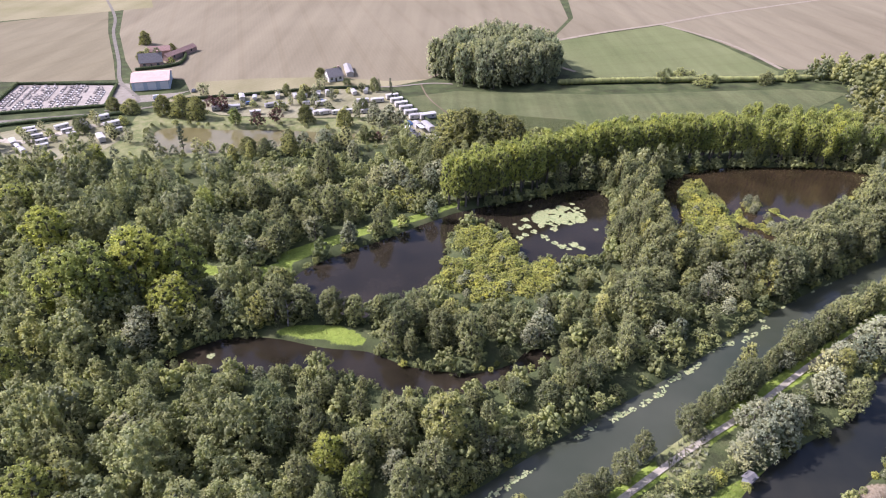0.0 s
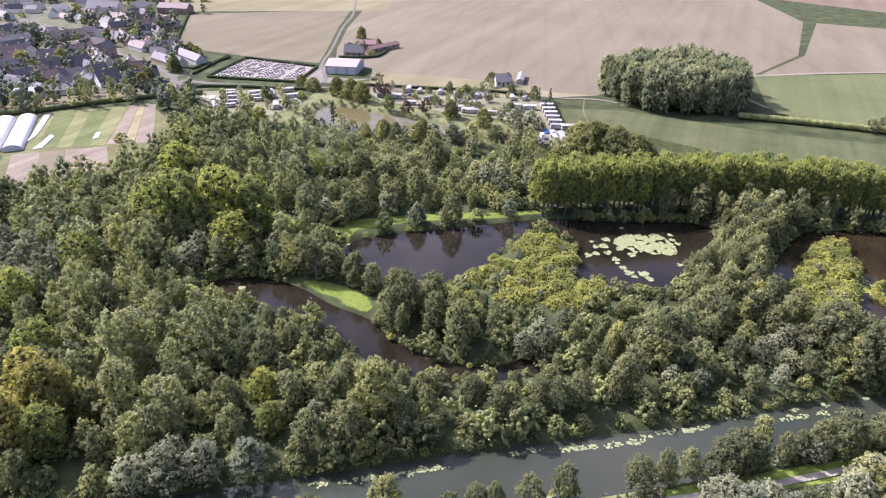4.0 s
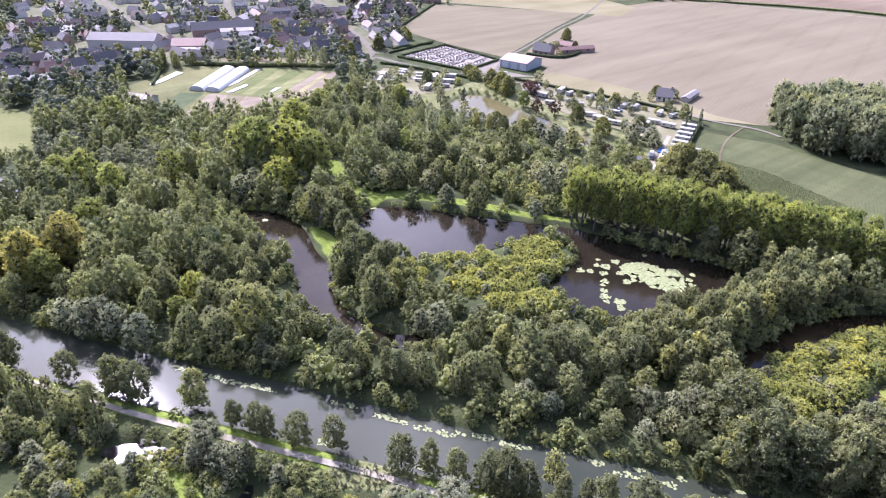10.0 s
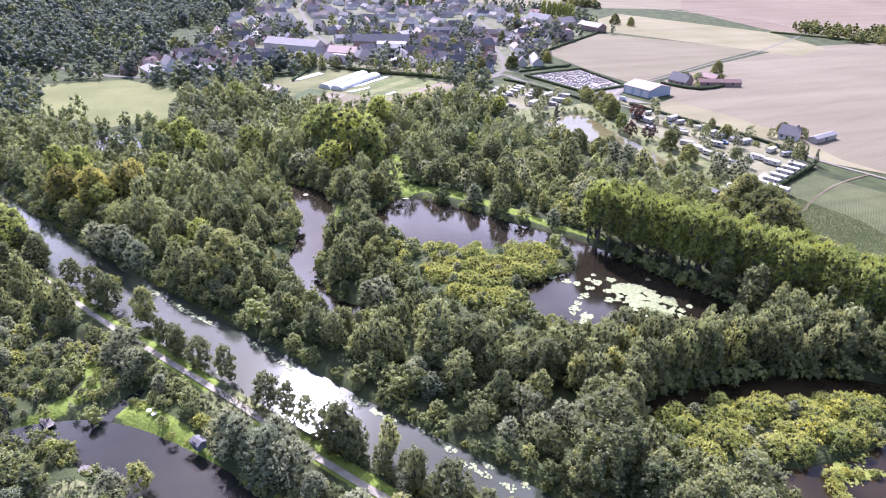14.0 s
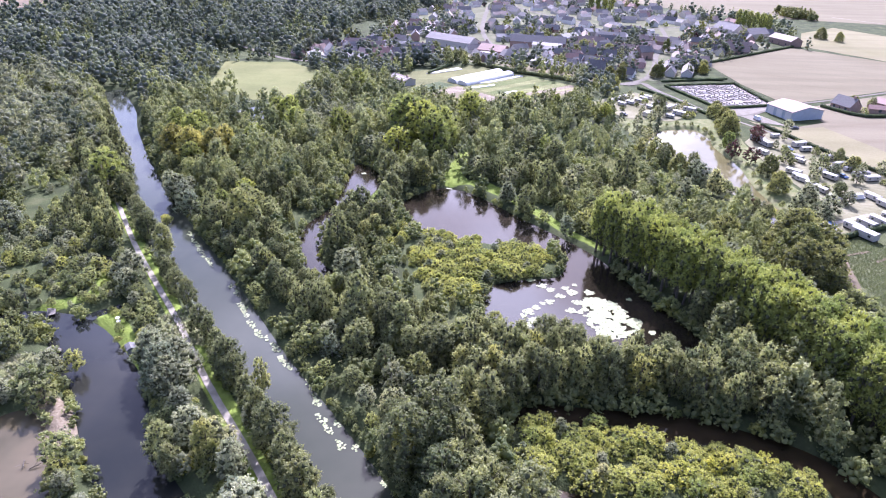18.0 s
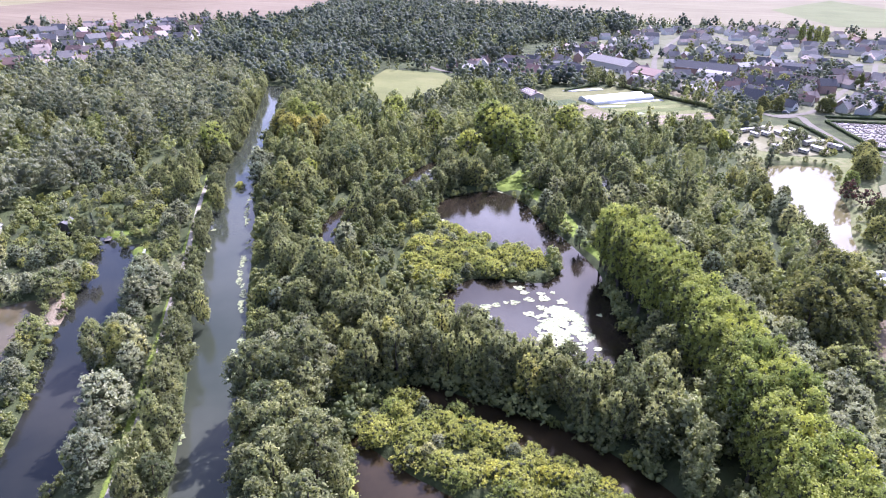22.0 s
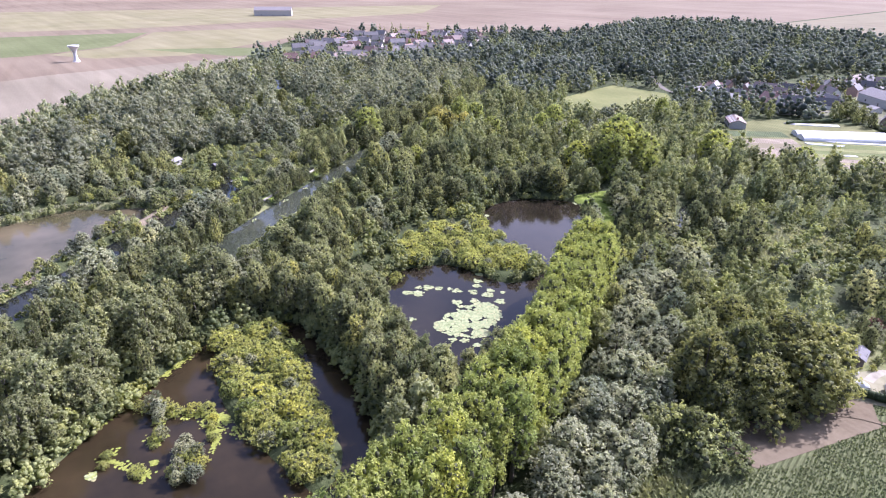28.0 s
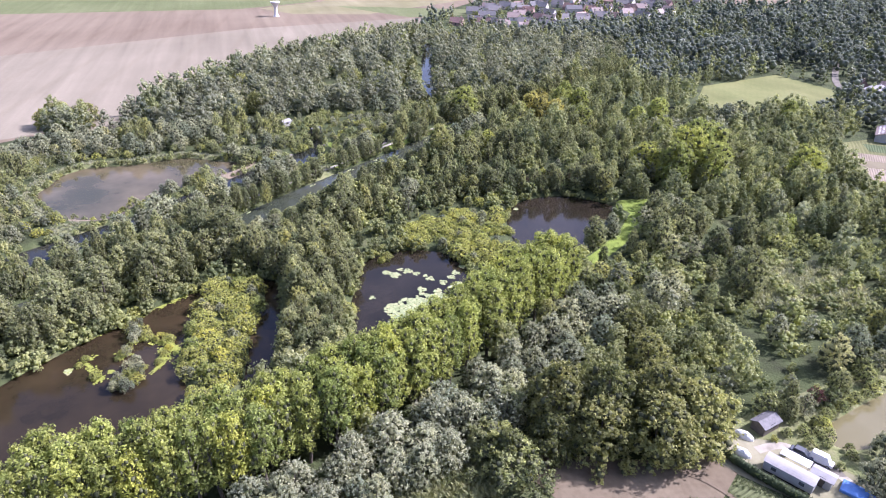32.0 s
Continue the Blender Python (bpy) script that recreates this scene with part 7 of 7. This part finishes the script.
for x, y, r in [(22, 176, 0.9), (25, 179, 1.1), (27, 181, 1.0), (26, 185, 0.9), (28, 186.5, 1.4), (28, 191, 1.3), (30, 183, 1.1), (33, 187, 1.1), (33, 180, 1.1), (37, 185, 1.2), (38, 174, 1.3), (36, 176, 0.9), (42, 175, 1.5), (44, 173, 1.2), (51, 185, 0.8),
                (47, 200, 0.9), (49, 198, 0.8), (-10, 143, 0.9), (-57, 120, 0.9), (34, 178, 0.6), (40, 172.5, 0.7), (46, 203, 0.8), (24, 188, 0.6), (31, 201, 0.6), (123, 195, 1.0), (-44, 153, 0.8)]:
    lily_patch(x, y, r)
raft = smooth_loop([(30.5, 190.5), (31, 194), (33, 197), (36, 199), (38.5, 198.6), (41, 201.5), (44, 200.5), (47.5, 197), (49, 193), (48, 189.5), (45.5, 190), (43, 188), (40, 189), (38, 186.8), (35, 188.5), (33, 188)])
qq = scatter(28, 186, 51, 204, 0.37, 110)
qq = qq[depth_in(qq, raft) > 0.9 * g4.random(len(qq)) ** 2 - 0.3]
gap = np.array([noise.noise(Vector((x * 0.55, y * 0.55, 3.3))) for x, y in qq])
qq = qq[gap < 0.42]
tagged(new("water_lily_raft", lily_mesh([tuple(p) for p in qq], 0.32)), "large raft of water lily pads on the dark pond", "water lily", kind="stuff")
seg = np.concatenate([[0], np.cumsum(np.linalg.norm(np.diff(CANAL_LINE, axis=0), axis=1))])
for k in range(24):
    s = np.interp(k, [0, 23], [seg[-1] * 0.34, seg[-1] * 0.66]) + g4.normal() * 1.6
    c = np.array([np.interp(s, seg, CANAL_LINE[:, 0]), np.interp(s, seg, CANAL_LINE[:, 1])])
    e = np.array([np.interp(s + 1, seg, CANAL_LINE[:, 0]), np.interp(s + 1, seg, CANAL_LINE[:, 1])]) - c
    e /= np.linalg.norm(e)
    side = 1.0 if k % 4 else -1.0
    p = c + np.array([-e[1], e[0]]) * side * (4.4 + 1.4 * g4.random())
    lily_patch(p[0], p[1], 0.7 + 1.1 * g4.random(), 0.4 + 0.4 * g4.random(), math.atan2(e[1], e[0]), 13, 0.24, "loose strip of lily pads along the canal bank")

for x, y, rx in [(5, 77, 3.2), (11, 81, 3.6), (16, 85, 3.4), (39, 101, 2.2), (42, 103, 3.0), (47, 106, 2.2), (51, 109, 2.6), (56, 114, 2.4), (61, 117, 2.2), (38, 88, 1.6), (69, 125, 2.4), (74, 127, 2.4), (79, 129, 2.2), (82, 131, 1.6), (86, 134, 1.6)]:
    d = np.linalg.norm(CANAL_LINE - (x, y), axis=1)
    i = int(np.clip(np.argmin(d), 1, len(CANAL_LINE) - 2))
    e = CANAL_LINE[i + 1] - CANAL_LINE[i - 1]
    lily_patch(x, y, rx, 0.75, math.atan2(e[1], e[0]), 13, 0.24, "loose strip of lily pads along the canal bank")


def weed_material():
    k = Mat("duckweed", 0.7, 0.3)
    f = k.noise(2.5, 4)
    return k.color(k.ramp(f, [(0.3, (0.16, 0.19, 0.03)), (0.7, (0.30, 0.32, 0.06))])).bump(f, 0.6, 0.1).m


weed = weed_material()
def floating_weed(spots):
    q = np.array(spots)
    gap = np.array([noise.noise(Vector((x * 0.7, y * 0.7, 5.1))) for x, y in q])
    return tagged(new("floating_weed", lily_mesh([tuple(p) for p in q[gap < 0.25]], 0.22, weed)), "yellow-green floating weed on the pond", "water weed", "floating weeds", "stuff")


for line, w_ in (([(96, 167), (104, 172), (113, 177.5), (118, 181), (125, 185), (133, 189), (142, 197)], 1.3), ([(105, 188.5), (102, 191), (100, 195), (99, 201)], 1.8), ([(121, 191), (118, 196), (115, 201)], 1.0), ([(112, 182), (108, 186), (105, 189)], 1.4), ([(104, 192), (103, 197), (105, 201)], 1.2)):
    p = smooth_loop(line, 5, False)
    seg2 = np.concatenate([[0], np.cumsum(np.linalg.norm(np.diff(p, axis=0), axis=1))])
    at = g4.random(int(seg2[-1] * w_ * 16)) * seg2[-1]
    floating_weed(np.column_stack([np.interp(at, seg2, p[:, 0]), np.interp(at, seg2, p[:, 1])]) + g4.normal(size=(len(at), 2)) * w_ * 0.42)
for x, y, r in ((119, 191, 0.9), (117, 200, 1.3), (123, 195, 0.8), (101, 193, 1.2), (103, 196, 1.3), (124, 184, 1.0), (112, 192, 1.5), (109, 201, 1.6), (114, 198, 0.7), (110, 187, 1.3)):
    floating_weed(np.array((x, y)) + g4.normal(size=(int(70 * r * r) + 10, 2)) * r * 0.5)
for x, y, s in ((112, 192, 0.45), (111, 190.5, 0.4), (113, 194, 0.35), (103, 195, 0.5), (102, 193, 0.5), (104, 198, 0.45), (109, 201, 0.6), (108, 203, 0.6), (117, 200, 0.3), (107, 199, 0.4)):
    tree("osier", x, y, s, 0.0)
# bushes in the side pond
for x, y, k, s in [(109, 182, "birch", 0.42), (110.5, 184, "birch", 0.5), (111, 193, "birch", 0.4), (109.5, 185.5, "willow", 0.4), (108.5, 198, "willow", 0.36), (110, 200, "birch", 0.45), (107.5, 201.5, "birch", 0.4), (111.5, 204, "birch", 0.5), (110, 206, "willow", 0.36), (112.5, 205.5, "willow", 0.3), (110.2, 187.5, "willow", 0.3)]:
    tree(k, x, y, s, 0.05)

# ---- plot plants, reeds and rough grass ----
def tufts(name, spots, h, spread_, blades, material, label, category, z=FZ):
    V, T = [], []
    for x, y in spots:
        for _ in range(blades):
            a, b = g4.random() * 6.283, g4.random() * 6.283
            r = spread_ * g4.random()
            px, py = x + r * math.cos(b), y + r * math.sin(b)
            n0 = len(V)
            wdt = h * 0.28
            V += [(px - wdt * math.sin(a), py + wdt * math.cos(a), z), (px + wdt * math.sin(a), py - wdt * math.cos(a), z + h * 0.2), (px + math.cos(a) * h * 0.7, py + math.sin(a) * h * 0.7, z + h * (0.6 + 0.5 * g4.random()))]
            T.append((n0, n0 + 1, n0 + 2))
    return tagged(new(name, mesh_of(name, np.array(V), np.array(T), [material])), label, category, kind="stuff")


PLOT = np.array([(62, 256), (38, 258), (30, 266), (12, 266), (1.5, 266), (-3.5, 273), (-9, 286), (20, 292), (60, 284)], dtype=float)
rows_ = []
for i in range(90):
    for j in range(120):
        a = radians(-22)
        u, v = i * 0.85 - 38, j * 0.55 - 24
        rows_.append((28 + u * math.cos(a) - v * math.sin(a) + g4.normal() * 0.08, 274 + u * math.sin(a) + v * math.cos(a) + g4.normal() * 0.08))
rows_ = np.array(rows_)
lane = np.abs((rows_ - (6, 268)) @ np.array([math.cos(0.9), math.sin(0.9)])) < 0.9
rows_ = rows_[inside(rows_, PLOT) & ~inside(rows_, np.array([(37, 257), (33, 249), (24, 255), (14, 259), (3, 262), (0.5, 266.5), (7, 270.5), (13, 268.5), (20, 266.5), (35, 262)], dtype=float)) & ~lane & (g4.random(len(rows_)) < 0.93)]
tufts("beet_plants", rows_, 0.42, 0.22, 6, leaf_mat["scrub"], "rows of leafy beet plants on brown soil", "crop")
qq = scatter(30, 240, 110, 262, 0.8, 120)
rough = np.array([(34, 252), (46, 247), (60, 248), (74, 250), (100, 250), (104, 256), (70, 258), (40, 258)], dtype=float)
tufts("rough_grass", qq[inside(qq, rough)], 1.5, 0.6, 7, leaf_mat["aspen"], "tall pale grass and nettles beside the willows", "grass", LAND)
qq = scatter(-82, 200, -40, 238, 0.95, 121)
marsh = smooth_loop([(-78, 210), (-74, 231), (-54, 226), (-44, 224), (-48, 211), (-58, 204)])
tufts("reed_bed", qq[inside(qq, marsh)], 1.9, 0.6, 6, leaf_mat["birch"], "pale reed bed in a clearing", "reeds", LAND)
ring = [scatter(p[:, 0].min(), p[:, 1].min(), p[:, 0].max(), p[:, 1].max(), 1.3, 123)[:] for p in DRY[2:]]
ring = [q_[(depth_in(q_, p) > 0.1) & (wetness(q_) < -0.6)] for q_, p in zip(ring, DRY[2:])]
tufts("pond_reeds", np.concatenate(ring), 1.0, 0.6, 4, leaf_mat["birch"], "pale reeds and dry grass on the margin of the pond", "reeds", LAND - 0.1)
# grass tufts on the bright lawns
pts = []
for lawn in LAWNS[:7]:
    qq = scatter(lawn[:, 0].min(), lawn[:, 1].min(), lawn[:, 0].max(), lawn[:, 1].max(), 1.1, 122)
    pts.append(qq[(depth_in(qq, lawn) > 0.2) & (wetness(qq) < -1.0) & ~inside(qq, path_band)])
tufts("lawn_grass", np.concatenate(pts), 0.3, 0.5, 4, leaf_mat["lime"], "tufts of bright green grass on the banks", "grass", LAND - 0.02)
for x, y, s in ((39, 254, 1.15), (42, 256, 1.0), (41, 250, 1.15), (43, 246.5, 1.05), (38, 257.5, 0.9)):
    tree("scrub", x, y, 1.4 * s)
tree("scrub", 48, 253, 0.6)

# ---- small things by the river ----
def dead_tree():
    ob = tagged(new("dead_tree"), "bare grey dead tree on the grassy spit", "tree")
    silver = plain_material("silver dead wood", (0.30, 0.28, 0.25), 0.9, 0.25, 4.0)
    g = np.random.default_rng(9)
    part("trunk", mesh_of("trunk", *limb((0, 0, -0.3), (0.6, 0.3, 6.5), 0.28, 0.12, 8), [silver]), None, ob)
    for k in range(9):
        z = 2.2 + 0.45 * k
        a = k * 2.3
        p = np.array((0.09 * z, 0.045 * z, z))
        e = p + (math.cos(a) * (2.6 - 0.12 * k), math.sin(a) * (2.6 - 0.12 * k), 1.2 + g.random())
        twig = e + g.normal(size=3) * 0.7
        part("branch", mesh_of("branch", *joined([limb(p, e, 0.10, 0.04, 5), limb((p + e) / 2, twig, 0.05, 0.02, 4)]), [silver]), None, ob)
    return ob


put(dead_tree(), -40, 130.5, 40, LAND)
ob = put(dead_tree(), -88, 118, 160, LAND)
cabin = put(house("cabin", 2.4, 1.9, 1.8, 0.4, plain_material("grey boards", (0.22, 0.23, 0.24), 0.8, 0.2), slate, "small grey angler's cabin with a grey roof", 2, False, True, "cabin"), 61, 83.5, 35, LAND, 0.85)
put(house("cabin", 4.0, 2.8, 2.1, 0.7, dark_wood, slate, "dark boarded cabin hidden by the river", 2, False, True, "cabin"), 45, 40, 20, LAND)
put(house("cabin", 4.4, 3.0, 2.2, 0.8, walls_m[3], sheet_grey, "grey cabin half hidden in the scrub", 2, False, True, "cabin"), 57, 24, 30, LAND)


old_wood = plain_material("weathered planks", (0.20, 0.18, 0.155), 0.9, 0.25, 3.0)


def jetty(L, W):
    ob = tagged(new("jetty"), "small grey plank jetty over the water", "jetty")
    planks = int(L / 0.3)
    for k in range(planks):
        part("plank", box(bmesh.new(), -L / 2 + k * 0.3, -W / 2, 0.5, -L / 2 + k * 0.3 + 0.26, W / 2, 0.56), old_wood, ob)
    for x in (-L / 2 + 0.2, L / 2 - 0.2):
        for y in (-W / 2 + 0.1, W / 2 - 0.1):
            part("post", box(bmesh.new(), x - 0.07, y - 0.07, -1.2, x + 0.07, y + 0.07, 0.8), dark_wood, ob)
    return ob


jt = put(jetty(3.6, 1.8), 59.8, 65.2, 70, 0.0)
copy_thing(jt, pose(17.6, 61.5, 0, 0, 0, 60))
copy_thing(jt, pose(44.5, 56.0, 0, 0, 0, 30))
def bench_table():
    ob = tagged(new("garden_table"), "white plastic garden table on the lawn", "table")
    part("tabletop", lathe([(0.55, 0.70), (0.6, 0.72), (0.6, 0.75), (0.0, 0.76)], 14), white_paint, ob)
    for a in range(4):
        c, s = math.cos(a * 1.571 + 0.78) * 0.4, math.sin(a * 1.571 + 0.78) * 0.4
        part("leg", box(bmesh.new(), c - 0.03, s - 0.03, 0, c + 0.03, s + 0.03, 0.7), white_paint, ob)
    return ob


tb = put(bench_table(), 48.5, 74.5, 0, LAND, 0.85)
copy_thing(tb, pose(49.8, 75.4, LAND, 0, 0, 20))
# bare snags in the shallow pond
for x, y, a in ((92, 78, 20), (94, 80, 120)):
    ob = tagged(new("fallen_branch", mesh_of("fallen_branch", *joined([limb((0, 0, 0.1), (2.4, 0.3, 0.5), 0.12, 0.05, 6), limb((0.8, 0.1, 0.2), (1.8, 1.2, 0.7), 0.06, 0.02, 5), limb((1.2, 0.1, 0.3), (2.0, -0.9, 0.8), 0.06, 0.02, 5)]), [bark])), "pale fallen branch lying in shallow mud", "branch")
    ob.matrix_world = pose(x, y, 0.1, 0, 0, a)
